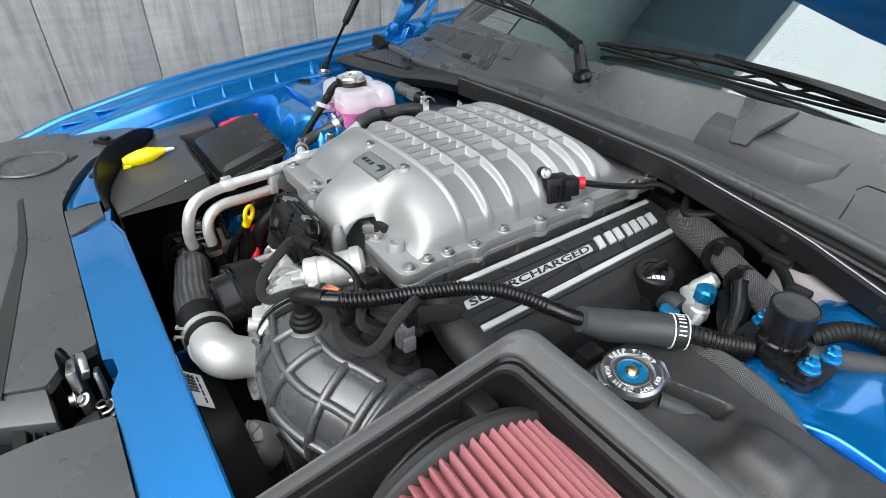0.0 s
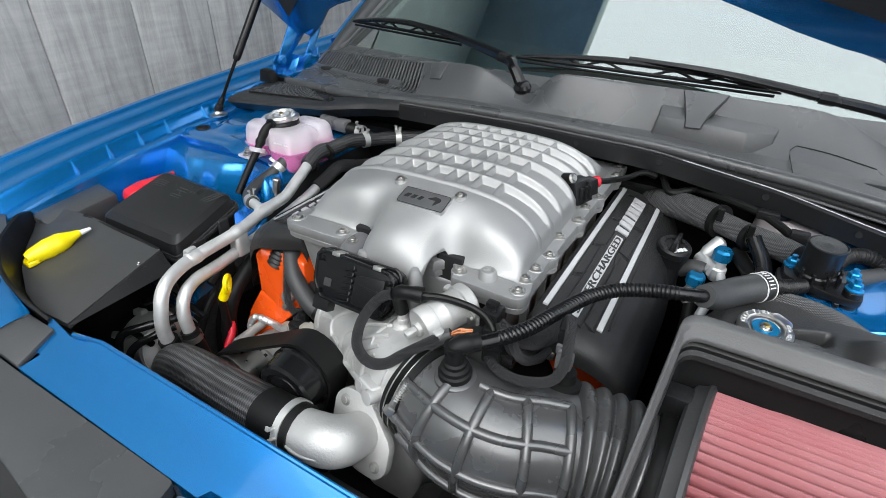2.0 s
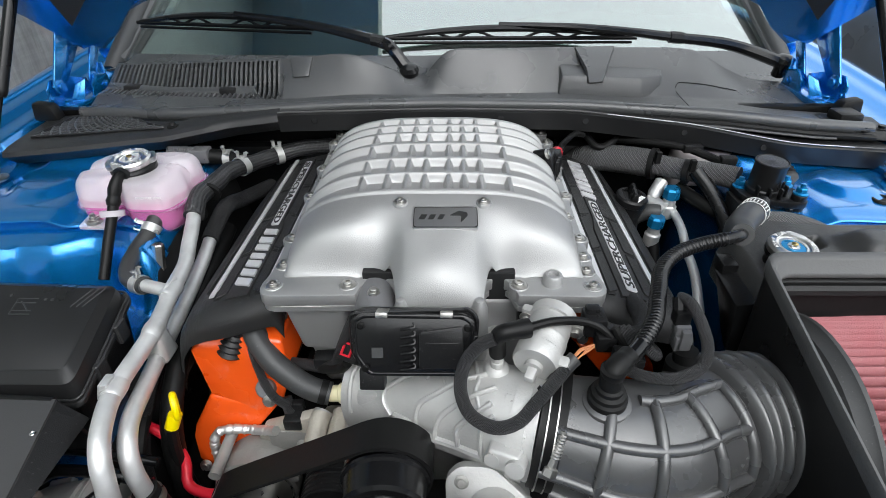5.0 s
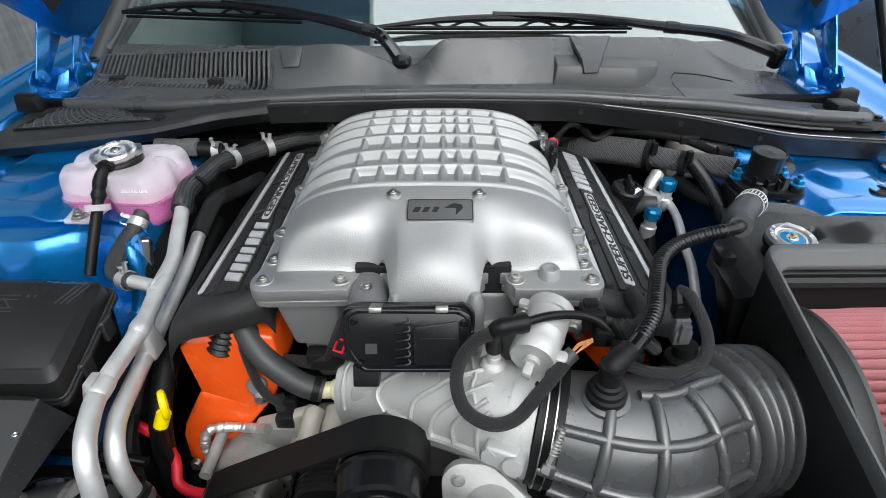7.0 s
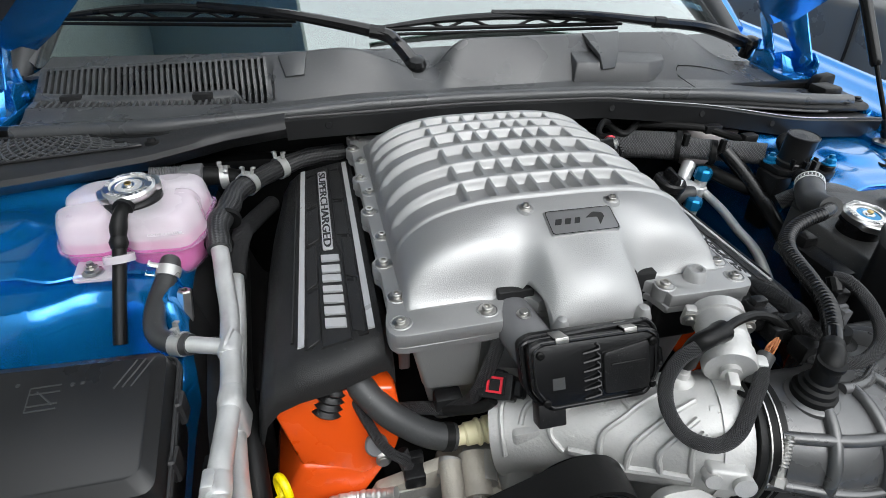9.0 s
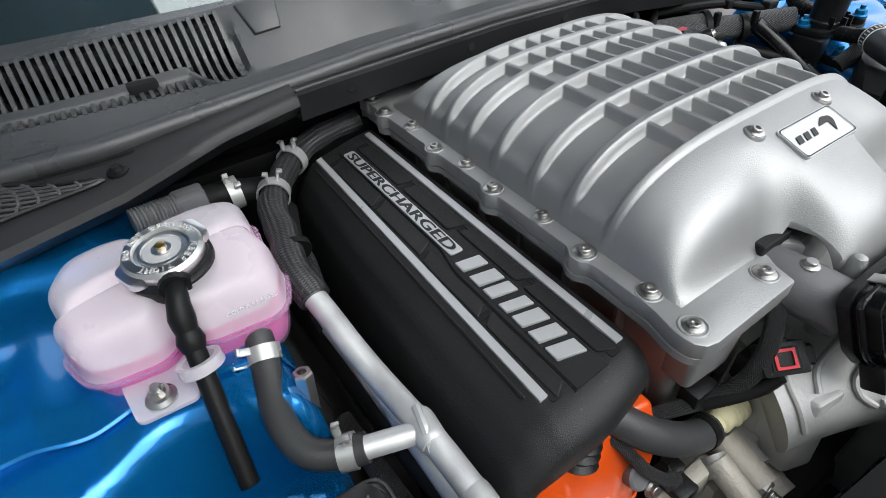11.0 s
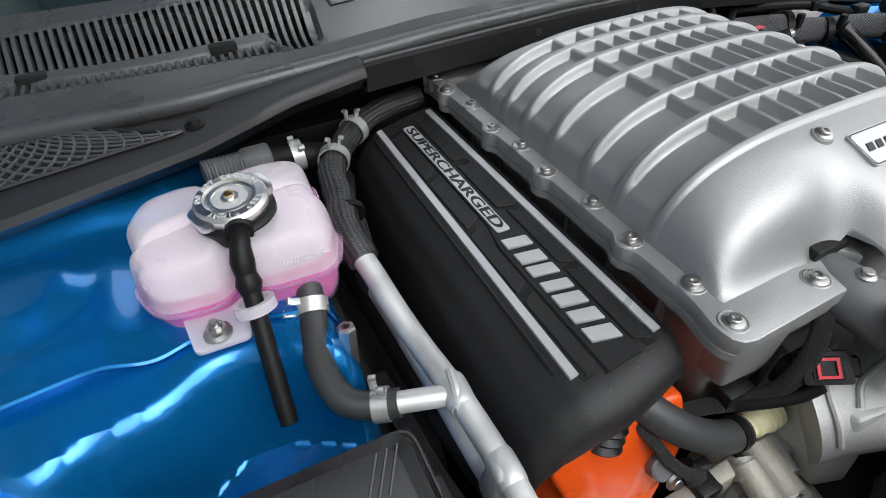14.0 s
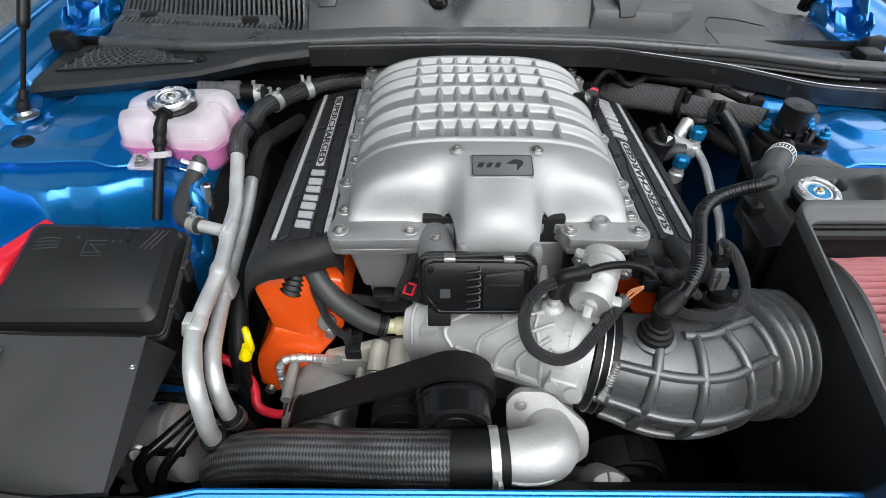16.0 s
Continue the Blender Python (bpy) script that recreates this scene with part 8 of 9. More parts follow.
part("connector", join(tube([(-0.1235, -0.0219, 0.777), (-0.0840, -0.0205, 0.7780)], lambda s, t: 0.0098 if t < 0.30 else (0.0120 if t < 0.62 else (0.0142 if t < 0.72 or t > 0.84 else 0.0120)), 20, 0.002)), CREAM, ch, "cream plastic quick connector")
part("lead", tube([(-0.222, 0.020, 0.828), (-0.2150, 0.004, 0.8180), (-0.2060, -0.010, 0.8020), (-0.1980, -0.0200, 0.7880), (-0.1860, -0.0290, 0.7760), (-0.172, -0.032, 0.766)], 0.0052, 10), BRAID, ch, "thin black rubber lead")
part("hose_band", tube([(-0.1345, -0.0217, 0.7805), (-0.1265, -0.0218, 0.7780)], 0.0146, 20), RUBBER, ch, "black band at the end of the hose")
part("loom", tube([(-0.178, -0.020, 0.768), (-0.172, -0.030, 0.752), (-0.165, -0.036, 0.735), (-0.160, -0.036, 0.700)], 0.0072, 10), BRAID, ch, "black braided lead")
part("plug", join(block((-0.178, -0.046, 0.738), (-0.156, -0.026, 0.756), 0.003), block((-0.170, -0.030, 0.750), (-0.156, -0.020, 0.766), 0.002)), PLASTIC, ch)
part("cover_stud", lathe([(0.0, 0.003), (0.0095, 0.003), (0.0115, 0.0015), (0.0115, -0.012)], 24, aim((-0.2015, -0.0165, 0.7790), (-0.05, -0.8, 0.55))), GREYPL, ch, "pale rubber-capped stud on the orange cover")
wr = thing("engine_wiring", (-0.11, -0.03, 0.82), "black taped wiring with plugs in front of the supercharger", "wiring")
part("loom", tube([(-0.075, -0.005, 0.900), (-0.088, -0.020, 0.880), (-0.100, -0.026, 0.852), (-0.110, -0.022, 0.826), (-0.128, -0.010, 0.808), (-0.150, 0.002, 0.800), (-0.175, 0.010, 0.795)], 0.0070, 12), BRAID, wr)
part("plug", join(block((-0.098, -0.030, 0.818), (-0.066, -0.008, 0.845), 0.003), block((-0.140, -0.012, 0.800), (-0.112, 0.006, 0.822), 0.003)), PLASTIC, wr)
cm = aim((-0.0903, -0.0365, 0.8620), (-0.5, -0.42, 0.75), 20)
part("connector", moved(join(slab(rounded([(-0.016, -0.012), (0.016, -0.012), (0.016, 0.012), (-0.016, 0.012)], 0.003), -0.022, -0.001, 0.001), block((-0.010, -0.0085, -0.002), (0.010, 0.0085, 0.0), 0.0006, 1), block((-0.006, 0.011, -0.020), (0.006, 0.015, -0.004), 0.001, 1), block((0.015, -0.008, -0.026), (0.024, 0.008, -0.008), 0.002, 1)), cm), PLASTIC, wr, "black plug with a latch")
part("plug_lock", moved(lathe([(0.0075, 0.0), (0.0105, 0.0), (0.0105, 0.002), (0.0075, 0.002), (0.0075, 0.0)], 4, caps=False), cm @ Matrix.Rotation(radians(45), 4, "Z")), RED, wr, "red plug lock", angle=10)
part("tape", tube([(-0.130, -0.012, 0.808), (-0.114, -0.026, 0.822), (-0.100, -0.036, 0.834), (-0.092, -0.040, 0.846)], 0.0056, 12), RUBBER, wr, "black taped branch of the loom")
part("stay", tube([(-0.080, -0.028, 0.850), (-0.070, -0.020, 0.840), (-0.062, -0.010, 0.83)], 0.006, 8), PLASTIC, wr)
part("bracket", join(block((-0.20, -0.045, 0.700), (-0.10, -0.030, 0.735), 0.004), block((-0.115, -0.05, 0.71), (-0.075, -0.02, 0.76), 0.006), tube([(-0.135, -0.05, 0.755), (-0.130, -0.035, 0.760)], 0.012, 14), tube([(-0.10, -0.06, 0.745), (-0.095, -0.03, 0.75)], 0.014, 14)), GRIMECAST, wr, "cast bracket with bolts")
for k, (mt_, q) in enumerate(((RED, 0.0), (ANOBLUE, 0.004), (WHITE, 0.008), (YELLOW, -0.004))):
    part("wire", tube([(-0.083 + q, -0.034, 0.826), (-0.080 + q, -0.040, 0.815), (-0.076 + q, -0.042, 0.800), (-0.078 + q * 0.4, -0.040, 0.784)], 0.0013, 6), mt_, wr, ("thin red wire", "thin blue wire", "thin white wire", "thin yellow wire")[k])

# ---- air intake tube ----
it = thing("air_intake_tube", (0.22, -0.14, 0.80), "ribbed black moulded intake tube with bellows", "intake tube")
IT = [(0.106, -0.111, 0.836), (0.140, -0.120, 0.833), (0.180, -0.127, 0.828), (0.215, -0.124, 0.824), (0.250, -0.108, 0.820), (0.285, -0.094, 0.815), (0.320, -0.087, 0.810), (0.352, -0.085, 0.806)]
itl = spline(IT, 0.002)


def it_r(s, t):
    r = 0.0545 + 0.0075 * sstep(0.05, 0.30, t)
    if 0.69 < t < 0.985:
        r += 0.0035 + 0.0085 * abs(math.sin((t - 0.69) / 0.295 * 5 * math.pi)) ** 0.7
    return r


def frame_at(t):
    i = min(len(itl) - 2, max(1, int(t * (len(itl) - 1))))
    d = (itl[i + 1] - itl[i - 1]).normalized()
    n = (Vector((0, 0, 1)) - d * d.z).normalized()
    return itl[i], d, n, d.cross(n)


part("tube", tube(IT, it_r, 56, 0.0016), TUBEBLK, it)
for t in (0.205, 0.345, 0.485, 0.645):
    p, d, n, b = frame_at(t)
    pts = [p + (it_r(0, t) + 0.0012) * (math.cos(radians(a)) * n + math.sin(radians(a)) * b) for a in range(0 if t > 0.3 else 14, 150, 8)]
    part("rib", tube(pts, 0.0052, 12, 0.006), TUBEBLK, it)
for a, ta, tb in ((0, 0.30, 0.65), (40, 0.06, 0.65), (82, 0.03, 0.65), (118, 0.08, 0.65)):
    pts = []
    for k in range(11):
        t = ta + (tb - ta) * k / 10
        p, d, n, b = frame_at(t)
        pts.append(p + (it_r(0, t) + 0.0012) * (math.cos(radians(a)) * n + math.sin(radians(a)) * b))
    part("rib", tube(pts, 0.0052, 12, 0.006), TUBEBLK, it)
part("wall_ring", lathe([(0.060, -0.006), (0.080, -0.006), (0.084, 0.0), (0.084, 0.008), (0.060, 0.008)], 56, aim((0.350, -0.085, 0.806), (1, 0.05, -0.1))), RUBBER, it, "black flange where the tube meets the airbox")
part("band_clamp", clamp_band((0.1130, -0.1130, 0.8355), (0.95, -0.22, -0.07), 0.0575, 0.009, ears=False, spin=-75), BLACKMET, it, "dark worm-drive band clamp")
part("clamp_edge", join(*[lathe([(0.0578, -0.0006), (0.0596, -0.0006), (0.0596, 0.0006), (0.0578, 0.0006)], 44, aim((0.1130 + 0.95 * q, -0.1130 - 0.22 * q, 0.8355 - 0.07 * q), (0.95, -0.22, -0.07))) for q in (-0.0042, 0.0042)]), STEEL, it, "bright edges of the clamp band")
screw_m = Matrix.Translation((0.1085, -0.1655, 0.8560)) @ aim((0, 0, 0), (0.30, 0.45, 0.84)).to_3x3().to_4x4()
part("clamp_screw", join(moved(lathe([(0.0042, -0.006), (0.0042, 0.030), (0, 0.030)], 12), screw_m), moved(lathe([(0.0068, -0.012), (0.0068, -0.005), (0.0045, -0.004), (0.0045, 0.0)], 6), screw_m), *[moved(lathe([(0.0042, 0.004 + 0.003 * k), (0.0054, 0.005 + 0.003 * k), (0.0042, 0.006 + 0.003 * k)], 12), screw_m) for k in range(8)]), STEEL, it)
part("cuff", tube([(0.104, -0.111, 0.836), (0.126, -0.117, 0.8345)], 0.0568, 44), RUBBER, it)
bf = thing("breather_fitting", (0.163, -0.130, 0.89), "black stepped breather fitting on the intake tube", "fitting")
part("fitting", lathe([(0.0175, -0.004), (0.0175, 0.004), (0.0155, 0.006), (0.0150, 0.010), (0.0120, 0.012), (0.0120, 0.016), (0.0098, 0.018), (0.0098, 0.032), (0.0108, 0.034), (0.0108, 0.038), (0, 0.038)], 28, aim((0.1585, -0.1270, 0.8930), (-0.02, -0.04, 1))), RUBBER, bf)
part("seat", lathe([(0.0235, -0.014), (0.0215, 0.0), (0.0185, 0.002), (0, 0.002)], 28, aim((0.1590, -0.1270, 0.8895), (-0.02, -0.06, 1))), TUBEBLK, bf)
cz = thing("corrugated_hose", (0.22, 0.0, 0.93), "black corrugated breather hose arching over the engine cover", "hose")
CZ = [(0.158, -0.130, 0.926), (0.1690, -0.1200, 0.928), (0.194, -0.092, 0.930), (0.2117, -0.066, 0.932), (0.226, -0.030, 0.932), (0.246, 0.018, 0.930), (0.271, 0.045, 0.932), (0.302, 0.059, 0.935), (0.333, 0.066, 0.938), (0.356, 0.080, 0.935), (0.3716, 0.115, 0.924)]
part("hose", tube(CZ, lambda s, t: 0.0072 + (0.0012 * abs(math.sin(math.pi * s / 0.0046)) ** 0.7 if 0.13 < t < 0.80 else 0.0004), 16, 0.0006), GLOSSBLK, cz)
part("fitting_elbow", tube([(0.1580, -0.1285, 0.914), (0.1582, -0.1275, 0.925), (0.1640, -0.1220, 0.929), (0.1760, -0.1105, 0.9295)], lambda q, t: 0.0100 if t < 0.75 else 0.0092, 18, 0.002), RUBBER, cz, "black hose elbow")
part("cuff", tube([(0.356, 0.078, 0.936), (0.3716, 0.112, 0.9215), (0.392, 0.140, 0.919), (0.4169, 0.1660, 0.918)], lambda q, t: 0.0130 + 0.004 * sstep(0.0, 0.35, t), 20), HOSE, cz, "grey rubber sleeve")
part("printed_band", tube([(0.4075, 0.1565, 0.9183), (0.4175, 0.1668, 0.9180)], 0.0175, 20), INK, cz)
for q in (0.0, 0.0135):
    part("print_ring", lathe([(0.0176, -0.0006), (0.0181, -0.0006), (0.0181, 0.0006), (0.0176, 0.0006)], 24, aim((0.4078 + 0.69 * q, 0.1568 + 0.72 * q, 0.9183), (0.69, 0.72, -0.03))), WHITE, cz)
part("print", join(*[moved(block((-0.0035, -0.0007, 0.0174), (0.0035, 0.0007, 0.0179), 0), aim((0.4127, 0.1617, 0.9182), (0.69, 0.72, -0.03)) @ Matrix.Rotation(radians(14 * k - 60), 4, "Z") @ Matrix.Rotation(radians(90), 4, "Y")) for k in range(16)]), WHITE, cz, "white printed bars round the sleeve")
part("tip", tube([(0.414, 0.163, 0.918), (0.428, 0.180, 0.914), (0.442, 0.198, 0.907), (0.4600, 0.2230, 0.900)], lambda s, t: 0.0092 + 0.0009 * math.sin(s * 1400), 16, 0.0007), PLASTIC, cz)

mf = thing("intake_sensor", (0.245, -0.055, 0.88), "grey and black sensor plug on the intake tube", "sensor")
part("seat", lathe([(0.020, -0.01), (0.018, 0.006), (0.012, 0.009), (0.012, 0.020), (0, 0.020)], 24, aim((0.2547, -0.0640, 0.868), (-0.1, 0.15, 1))), RUBBER, mf)
part("body", join(block((0.240, -0.062, 0.886), (0.257, -0.048, 0.904), 0.002), block((0.2385, -0.060, 0.904), (0.2535, -0.047, 0.916), 0.002), block((0.243, -0.066, 0.892), (0.252, -0.060, 0.914), 0.001)), GREYPL, mf, "grey plug body")
part("plug", join(block((0.2370, -0.056, 0.914), (0.2525, -0.042, 0.930), 0.002), tube([(0.2425, -0.048, 0.928), (0.2425, -0.040, 0.938)], 0.0068, 10)), PLASTIC, mf)
part("lead", tube([(0.2425, -0.040, 0.938), (0.2480, -0.050, 0.940), (0.2530, -0.0700, 0.932), (0.2560, -0.0880, 0.917), (0.2480, -0.1010, 0.905), (0.2216, -0.1110, 0.9010), (0.196, -0.1080, 0.9005), (0.180, -0.095, 0.898)], 0.0055, 12), BRAID, mf)
part("loom", tube([(0.16, -0.04, 0.90), (0.19, -0.06, 0.905), (0.215, -0.045, 0.90), (0.225, 0.01, 0.885), (0.23, 0.06, 0.86)], 0.010, 12), BRAID, mf)

# ---- airbox with the pleated filter ----
ab = thing("airbox", (0.48, -0.12, 0.70), "open black airbox with a thick rubber rim", "airbox")


def rim(yy):
    return 0.948 + 0.21 * (yy - 0.01)


XL, XR, YB, YF = 0.343, 0.685, 0.0165, -0.275


def ring_in(a, dz):
    """The rim inset by a share of its width: narrow at the engine side, broad at the back."""
    o = rounded([(XL + 0.007 * a, YB - 0.024 * a), (XR - 0.012 * a, YB - 0.024 * a), (XR - 0.012 * a, YF + 0.012 * a), (XL - 0.015 + 0.007 * a, YF + 0.012 * a)], 0.022 - 0.003 * a, 6)
    return [(x, yy, rim(yy) + dz) for x, yy in o]


def ring_wall(levels):
    bm = bmesh.new()
    rings = [[bm.verts.new(p) for p in lv] for lv in levels]
    n = len(rings[0])
    for a, b in zip(rings, rings[1:]):
        for i in range(n):
            bm.faces.new((a[i], a[(i + 1) % n], b[(i + 1) % n], b[i]))
    bmesh.ops.recalc_face_normals(bm, faces=bm.faces)
    return bm


wallbm = ring_wall([ring_in(0.15, -0.006), [(p[0], p[1], 0.63) for p in ring_in(0.6, 0)], [(p[0], p[1], 0.63) for p in ring_in(1.0, 0)], ring_in(0.85, -0.016), ring_in(0.15, -0.006)])
part("wall", wallbm, SATIN, ab, angle=30)
part("floor", slab([(p[0], p[1]) for p in ring_in(0.9, 0)], 0.630, 0.640, 0), COVER, ab)
part("rim_seal", ring_wall([ring_in(0.5, -0.010), ring_in(0.95, -0.008), ring_in(1.0, -0.004), ring_in(0.93, -0.0015), ring_in(0.62, 0.0005), ring_in(0.56, 0.0050), ring_in(0.45, 0.0065), ring_in(0.15, 0.0065), ring_in(0.02, 0.004), ring_in(0.0, -0.002), ring_in(0.05, -0.010), ring_in(0.5, -0.010)]), SEAL, ab, "dull black foam rubber rim", angle=50)
part("inner_ledge", ring_wall([ring_in(0.95, -0.018), ring_in(1.15, -0.020), ring_in(1.16, -0.026), ring_in(0.95, -0.028)]), COVER, ab)
flt = thing("air_filter", (0.48, -0.10, 0.72), "round air filter with pink pleated cotton and a black end ring", "air filter")
fax = Vector((1, -0.063, 0.097)).normalized()
fc0 = Vector((0.3953, -0.0790, 0.7790))
fm = aim(fc0, fax) @ Matrix.Diagonal((1.68, 1.68, 1.0, 1.0))
part("end_ring", lathe([(0.050, -0.018), (0.074, -0.018), (0.0765, -0.015), (0.0780, -0.006), (0.0795, -0.003), (0.0795, 0.001), (0.077, 0.003), (0.072, 0.003), (0.050, 0.002)], 56, fm), HOSE, flt, "dull grey moulded end ring")
bm = bmesh.new()
NP = 76
rings = []
for h in (0.0, 0.10, 0.20, 0.245):
    ring_ = []
    for k in range(NP * 6):
        a = 2 * math.pi * k / (NP * 6)
        ph = (k % 6) / 6
        rr = (0.0765 - 0.004 * h / 0.3) - 0.0085 * (0.5 - 0.5 * math.cos(2 * math.pi * ph)) ** 1.6
        ring_.append(bm.verts.new((rr * math.cos(a), rr * math.sin(a), h)))
    rings.append(ring_)
for a, b in zip(rings, rings[1:]):
    n = len(a)
    for i in range(n):
        bm.faces.new((a[i], a[(i + 1) % n], b[(i + 1) % n], b[i]))
part("pleats", moved(bm, fm), PLEAT, flt, "dusty pink pleated cotton", angle=70)
part("end_cap", lathe([(0, 0.256), (0.07, 0.256), (0.076, 0.251), (0.076, 0.241), (0, 0.241)], 48, fm), RUBBER, flt)
part("mount", block((0.345, -0.06, 0.862), (0.372, -0.035, 0.905), 0.004), PLASTIC, flt)

# ---- radiator filler shroud ----
sh = thing("filler_shroud", (0.52, 0.09, 0.84), "dusty black plastic shroud round the radiator filler", "shroud")


def shz(x, yy):
    z = 0.893 + 0.05 * (yy - 0.08)
    z += 0.024 * math.exp(-((x - 0.540) / 0.030) ** 4 - ((yy - 0.105) / 0.030) ** 4)
    z -= 0.030 * math.exp(-((x - 0.462) / 0.026) ** 6 - ((yy - 0.118 - 0.4 * (x - 0.462)) / 0.011) ** 6)
    z -= 0.022 * sstep(0.386, 0.366, x) + 0.03 * sstep(0.165, 0.185, yy - 0.05 * sstep(0.5, 0.35, x))
    return z


def sh_pt(u, v):
    x = 0.366 + 0.314 * u
    yb = lerp_line([(0.335, 0.11), (0.40, 0.165), (0.46, 0.188), (0.53, 0.176), (0.68, 0.17)], x)
    yy = 0.012 + (yb - 0.012) * v
    return (x, yy, shz(x, yy))


bm = sheet(sh_pt, 140, 80)
ext = [e for e in bm.edges if len(e.link_faces) == 1]
r = bmesh.ops.extrude_edge_only(bm, edges=ext)
for v in r["geom"]:
    if isinstance(v, bmesh.types.BMVert):
        v.co.z -= 0.035
part("shroud", bm, AIRBOX, sh)
rm = aim((0.421, 0.081, 0.902), (0.03, -0.10, 1))
part("neck", lathe([(0.024, -0.02), (0.024, 0.004), (0.028, 0.005), (0.028, 0.009), (0, 0.009)], 28, rm), GLOSSBLK, sh)
pressure_cap(sh, rm @ Matrix.Translation((0, 0, 0.007)) @ Matrix.Rotation(radians(25), 4, "Z"), "plated pressure cap with a blue disc", ANOBLUE)
part("outlet", tube([(0.446, 0.094, 0.892), (0.462, 0.104, 0.889), (0.482, 0.117, 0.880)], 0.010, 14), HOSE, sh, "dull metal overflow outlet")
part("scuff", lathe([(0, 0.0004), (0.003, 0.0004), (0.0035, 0)], 8, Matrix.Translation((0.60, 0.05, shz(0.6, 0.05)))), SEAL, sh)
part("bracket", hull([(0.350, 0.020, 0.80), (0.366, 0.020, 0.80), (0.372, 0.06, 0.80), (0.362, 0.06, 0.80)], [(0.342, 0.022, 0.876), (0.366, 0.022, 0.880), (0.372, 0.10, 0.878), (0.350, 0.10, 0.872)], 0.003), PLASTIC, sh)
part("bracket", block((0.352, 0.085, 0.868), (0.372, 0.112, 0.888), 0.004, 2), PLASTIC, sh)

# ---- purge valve, blue fittings ----
pv = thing("purge_valve", (0.477, 0.25, 0.88), "black cylindrical purge valve on a bracket with blue nuts", "valve")
part("can", lathe([(0.0, -0.074), (0.013, -0.074), (0.013, -0.052), (0.0225, -0.049), (0.0235, -0.046), (0.0235, -0.040), (0.0215, -0.038), (0.0218, -0.004), (0.0226, -0.002), (0.0226, 0.0005), (0.0214, 0.0012), (0.0206, -0.0004), (0, -0.0004)], 36, aim((0.474, 0.2535, 0.949), (0.01, -0.04, 1))), SATIN, pv)
# disc is paler than the can: its reflection is painted, dust besides
part("can_top", lathe([(0.0198, -0.0006), (0.0198, 0.0006), (0.006, 0.0010), (0.003, 0.0022), (0, 0.0024)], 36, aim((0.474, 0.2535, 0.949), (0.01, -0.04, 1))), AIRBOX, pv, "dusty black top disc, paler for its grey reflection")
part("flange", slab(rounded([(0.440, 0.238), (0.500, 0.216), (0.524, 0.218), (0.528, 0.262), (0.500, 0.284), (0.438, 0.282)], 0.010), 0.892, 0.902, 0.003), PLASTIC, pv)
for k in range(5):
    a = radians(-150 + 40 * k)
    part("fin", block((0.477 + 0.023 * math.cos(a) - 0.0015, 0.25 + 0.023 * math.sin(a) - 0.004, 0.900), (0.477 + 0.023 * math.cos(a) + 0.0015, 0.25 + 0.023 * math.sin(a) + 0.004, 0.918), 0.0005, 1), PLASTIC, pv)
part("bracket", hull([(0.440, 0.236, 0.80), (0.470, 0.236, 0.80), (0.470, 0.272, 0.80), (0.440, 0.272, 0.80)], [(0.434, 0.232, 0.892), (0.462, 0.232, 0.892), (0.462, 0.276, 0.892), (0.434, 0.276, 0.892)], 0.003), PLASTIC, pv, "black mounting bracket")
for x, yy in ((0.500, 0.222), (0.513, 0.232), (0.523, 0.250)):
    part("rib", hull([(x - 0.002, yy - 0.004, 0.845), (x + 0.002, yy - 0.004, 0.845), (x + 0.002, yy + 0.004, 0.845), (x - 0.002, yy + 0.004, 0.845)], [(x - 0.003, yy - 0.006, 0.8925), (x + 0.003, yy - 0.006, 0.8925), (x + 0.003, yy + 0.006, 0.8925), (x - 0.003, yy + 0.006, 0.8925)], 0.001, 1), PLASTIC, pv)
part("boss", lathe([(0.0105, -0.016), (0.0100, 0.008), (0.0085, 0.0095), (0, 0.0095)], 18, Matrix.Translation((0.512, 0.228, 0.9015))), PLASTIC, pv)
part("support_hose", tube([(0.400, 0.315, 0.905), (0.420, 0.285, 0.880), (0.432, 0.24, 0.850), (0.430, 0.18, 0.82), (0.42, 0.12, 0.79)], 0.011, 14), GLOSSBLK, pv, "black hose running down behind the fittings")
part("port", tube([(0.494, 0.262, 0.896), (0.518, 0.286, 0.894), (0.553, 0.319, 0.892)], lambda s, t: 0.0112 if t > 0.15 else 0.0145, 18), HOSE, pv)
part("return_hose", tube([(0.490, 0.276, 0.906), (0.508, 0.314, 0.910), (0.532, 0.334, 0.908), (0.550, 0.336, 0.900), (0.556, 0.322, 0.890)], lambda s, t: 0.0100 + 0.001 * math.sin(s * 1100), 16, 0.001), PLASTIC, pv, "short ribbed black hose")
part("stem_spring", lathe([(0.016, 0), (0.020, 0.003), (0.020, 0.008), (0.016, 0.012)], 20, Matrix.Translation((0.485, 0.238, 0.866))), STEEL, pv)
part("stem", tube([(0.485, 0.238, 0.86), (0.485, 0.240, 0.890)], 0.015, 16), PLASTIC, pv)
part("foot", slab(rounded([(0.450, 0.205), (0.52, 0.205), (0.562, 0.268), (0.556, 0.292), (0.52, 0.285), (0.46, 0.25)], 0.010), 0.856, 0.868, 0.003), PLASTIC, pv)
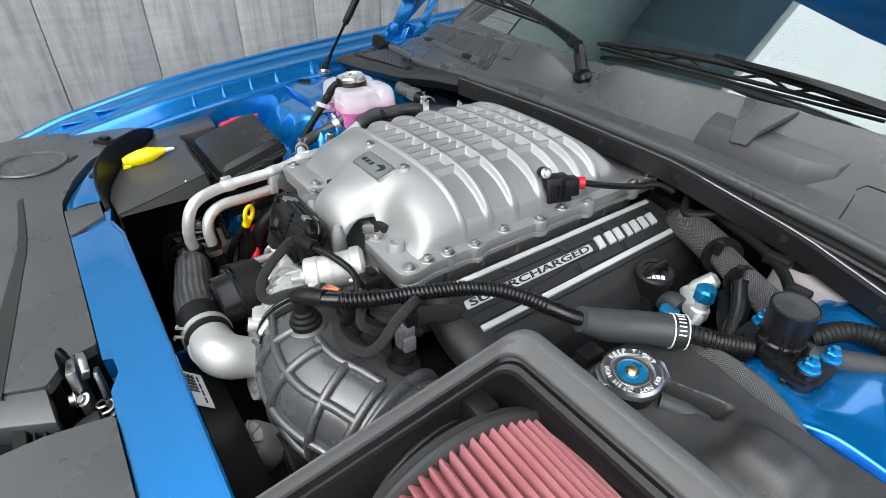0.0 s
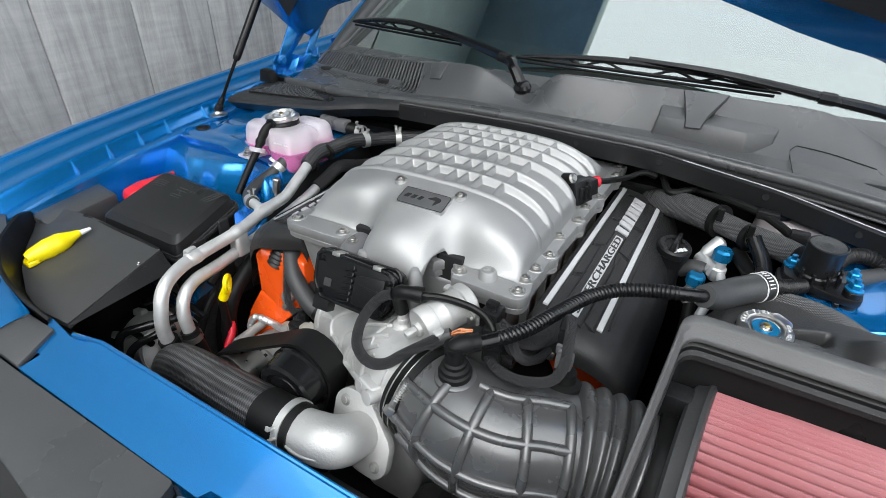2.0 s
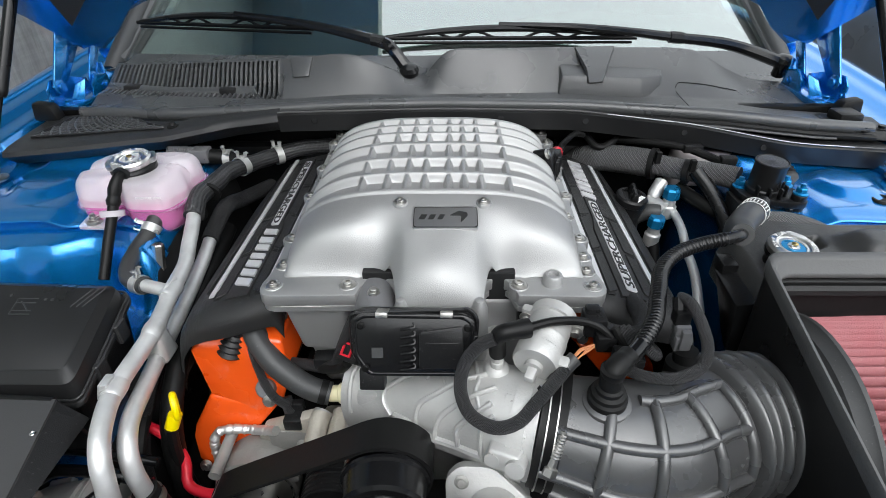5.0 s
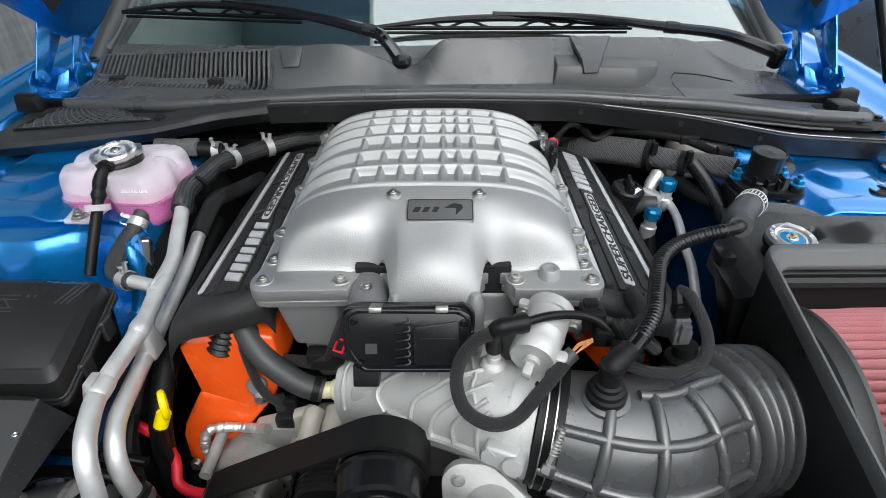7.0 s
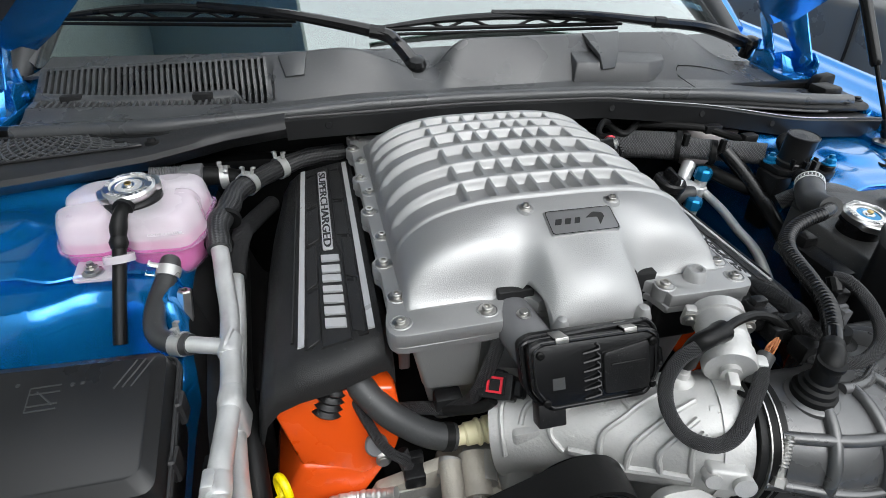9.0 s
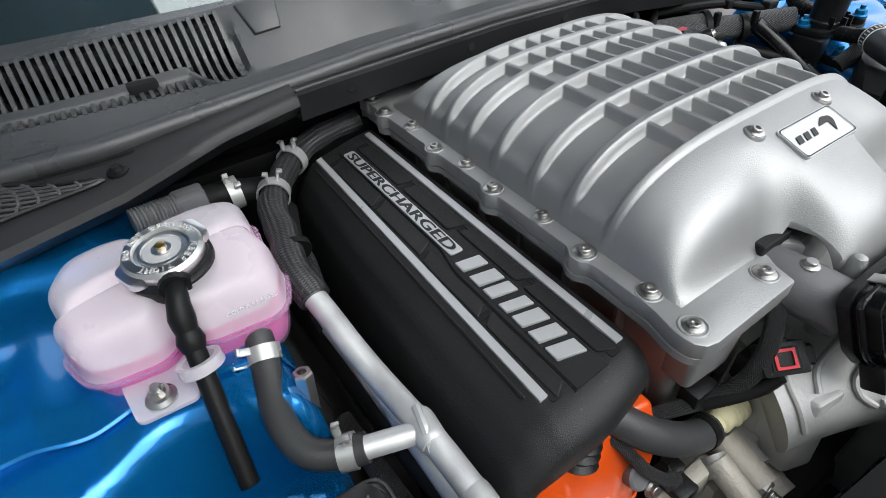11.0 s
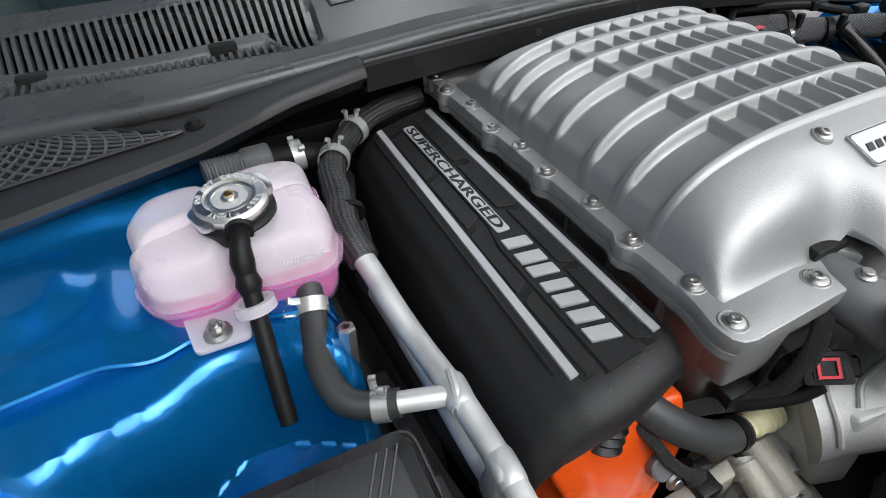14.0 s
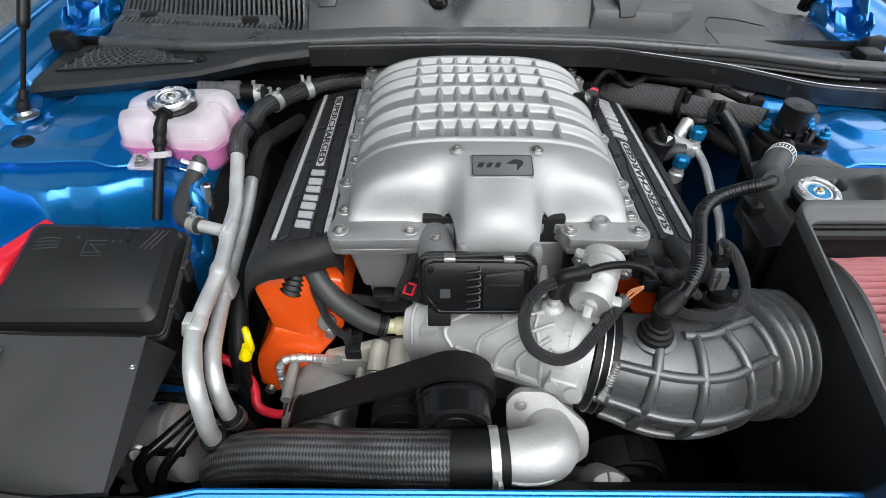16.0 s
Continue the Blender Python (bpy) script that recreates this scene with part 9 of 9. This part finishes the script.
for p in ((0.448, 0.270, 0.902), (0.512, 0.228, 0.911), (0.516, 0.272, 0.902), (0.548, 0.280, 0.868), (0.463, 0.215, 0.868)):
    part("nut", join(lathe([(0.0100, 0), (0.0100, 0.0018), (0.0080, 0.003), (0, 0.003)], 20, Matrix.Translation(p)), lathe([(0.0075, 0.003), (0.0075, 0.0085), (0.0062, 0.010), (0, 0.010)], 6, Matrix.Translation(p)), lathe([(0.0036, 0.009), (0.0036, 0.015), (0, 0.0155)], 10, Matrix.Translation(p))), ANOBLUE, pv, "blue anodised flange nut", angle=25)
part("braided_line", tube([(0.405, 0.190, 0.878), (0.420, 0.184, 0.890), (0.450, 0.186, 0.894), (0.485, 0.188, 0.890), (0.520, 0.184, 0.880), (0.545, 0.176, 0.866), (0.560, 0.165, 0.84)], 0.0112, 18), BRAIDL, pv, "black braided line")

fit_ = thing("fuel_fittings", (0.36, 0.29, 0.80), "aluminium line fittings with blue caps beside the engine cover", "fitting")
for p, d, k in (((0.368, 0.308, 0.862), (0.02, 0.0, 1), 1.0), ((0.343, 0.282, 0.825), (0.05, 0, 1), 1.0)):
    m = aim(p, d) @ Matrix.Scale(1.15, 4)
    part("blue_cap", lathe([(0.010, 0.0), (0.0115, 0.001), (0.0115, 0.013), (0.0095, 0.016), (0, 0.016)], 8, m), ANOBLUE, fit_, "blue anodised cap", angle=20)
    part("body", lathe([(0.008, -0.030), (0.011, -0.024), (0.011, -0.012), (0.0085, -0.010), (0.0085, 0.0)], 14, m), PIPE_AL, fit_)
part("line", tube([(0.370, 0.306, 0.845), (0.376, 0.290, 0.838), (0.372, 0.250, 0.836), (0.362, 0.200, 0.832), (0.356, 0.150, 0.826), (0.35, 0.10, 0.80)], 0.0065, 12), PIPE_AL, fit_)
part("line", tube([(0.345, 0.281, 0.800), (0.348, 0.265, 0.77), (0.35, 0.24, 0.72)], 0.009, 12), RUBBER, fit_)
part("valve", join(moved(lathe([(0.008, -0.02), (0.011, -0.012), (0.011, 0.012), (0.006, 0.016), (0, 0.016)], 14), aim((0.355, 0.332, 0.868), (0.5, 0.5, 0.6))), tube([(0.34, 0.325, 0.85), (0.362, 0.30, 0.845)], 0.011, 14)), PIPE_AL, fit_)
part("small_elbow", tube([(0.318, 0.305, 0.83), (0.335, 0.300, 0.842), (0.35, 0.298, 0.842)], 0.0125, 14), HOSE, fit_)

bb = thing("braided_brake_hose", (0.35, 0.37, 0.87), "thick black braided hose with cable ties by the bulkhead", "hose")
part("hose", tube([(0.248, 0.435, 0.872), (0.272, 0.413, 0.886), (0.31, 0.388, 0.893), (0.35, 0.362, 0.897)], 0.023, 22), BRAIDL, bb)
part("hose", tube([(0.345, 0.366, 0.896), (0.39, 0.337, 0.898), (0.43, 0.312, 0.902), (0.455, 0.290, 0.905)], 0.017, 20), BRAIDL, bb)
part("ribbed_end", tube([(0.240, 0.444, 0.868), (0.258, 0.425, 0.880)], lambda s, t: 0.021 + 0.002 * math.sin(s * 1500), 20, 0.001), RUBBER, bb)
for t, r in ((0.362, 0.0238), (0.330, 0.018)):
    x = 0.35 + (0.362 - t) * 1.35
    part("tie", join(lathe([(r, -0.004), (r + 0.002, -0.004), (r + 0.002, 0.004), (r, 0.004)], 22, aim((x, t, 0.897), (0.8, -0.55, 0.1))), block((x - 0.005, t - 0.02, 0.905), (x + 0.004, t - 0.012, 0.925), 0.001, 1)), RUBBER, bb)
br = thing("brake_fluid_reservoir", (0.47, 0.41, 0.85), "dull translucent brake fluid reservoir under the cowl", "reservoir")
part("tank", hull([(0.395, 0.388, 0.840), (0.558, 0.382, 0.840), (0.560, 0.425, 0.840), (0.395, 0.435, 0.840)], [(0.400, 0.392, 0.908), (0.550, 0.386, 0.898), (0.552, 0.420, 0.898), (0.400, 0.430, 0.908)], 0.010, 3), BRAKETANK, br)
part("cap", lathe([(0.020, 0), (0.020, 0.010), (0.017, 0.012), (0, 0.012)], 24, Matrix.Translation((0.425, 0.412, 0.906))), PLASTIC, br)
hw = thing("bulkhead_wiring", (0.42, 0.36, 0.90), "black looms and plugs under the cowl rail", "wiring")
part("loom", tube([(0.30, 0.425, 0.915), (0.345, 0.395, 0.922), (0.395, 0.372, 0.922), (0.425, 0.355, 0.916), (0.45, 0.325, 0.912)], 0.0065, 10), RUBBER, hw)
part("plug", block((0.395, 0.36, 0.915), (0.425, 0.376, 0.928), 0.002), PLASTIC, hw)
part("plug", block((0.440, 0.322, 0.908), (0.465, 0.338, 0.924), 0.003), PLASTIC, hw)
part("loom", tube([(0.385, 0.33, 0.87), (0.41, 0.29, 0.862), (0.44, 0.255, 0.858), (0.475, 0.232, 0.858), (0.50, 0.21, 0.855)], 0.011, 12), RUBBER, hw)
part("loom", tube([(0.25, 0.43, 0.92), (0.27, 0.40, 0.91), (0.31, 0.425, 0.92)], 0.006, 10), RUBBER, hw)
lb = thing("sticker", (0.088, -0.246, 0.80), "white barcode sticker on the fan shroud", "sticker")
lm = Matrix.Translation((0.079, -0.2445, 0.7890)) @ Matrix.Rotation(radians(-47), 4, "X")
part("label", moved(block((-0.031, -0.0145, 0.0), (0.031, 0.0145, 0.0008), 0), lm), WHITE, lb)
for k in range(16):
    part("bar", moved(block((-0.026 + 0.0021 * k, -0.011, 0.0008), (-0.0252 + 0.0021 * k + 0.0005 * (k % 3), 0.002, 0.0011), 0), lm), INK, lb)
for k in range(4):
    part("bar", moved(block((-0.025 + 0.013 * k, 0.005, 0.0008), (-0.015 + 0.013 * k, 0.0075, 0.0011), 0), lm), INK, lb)
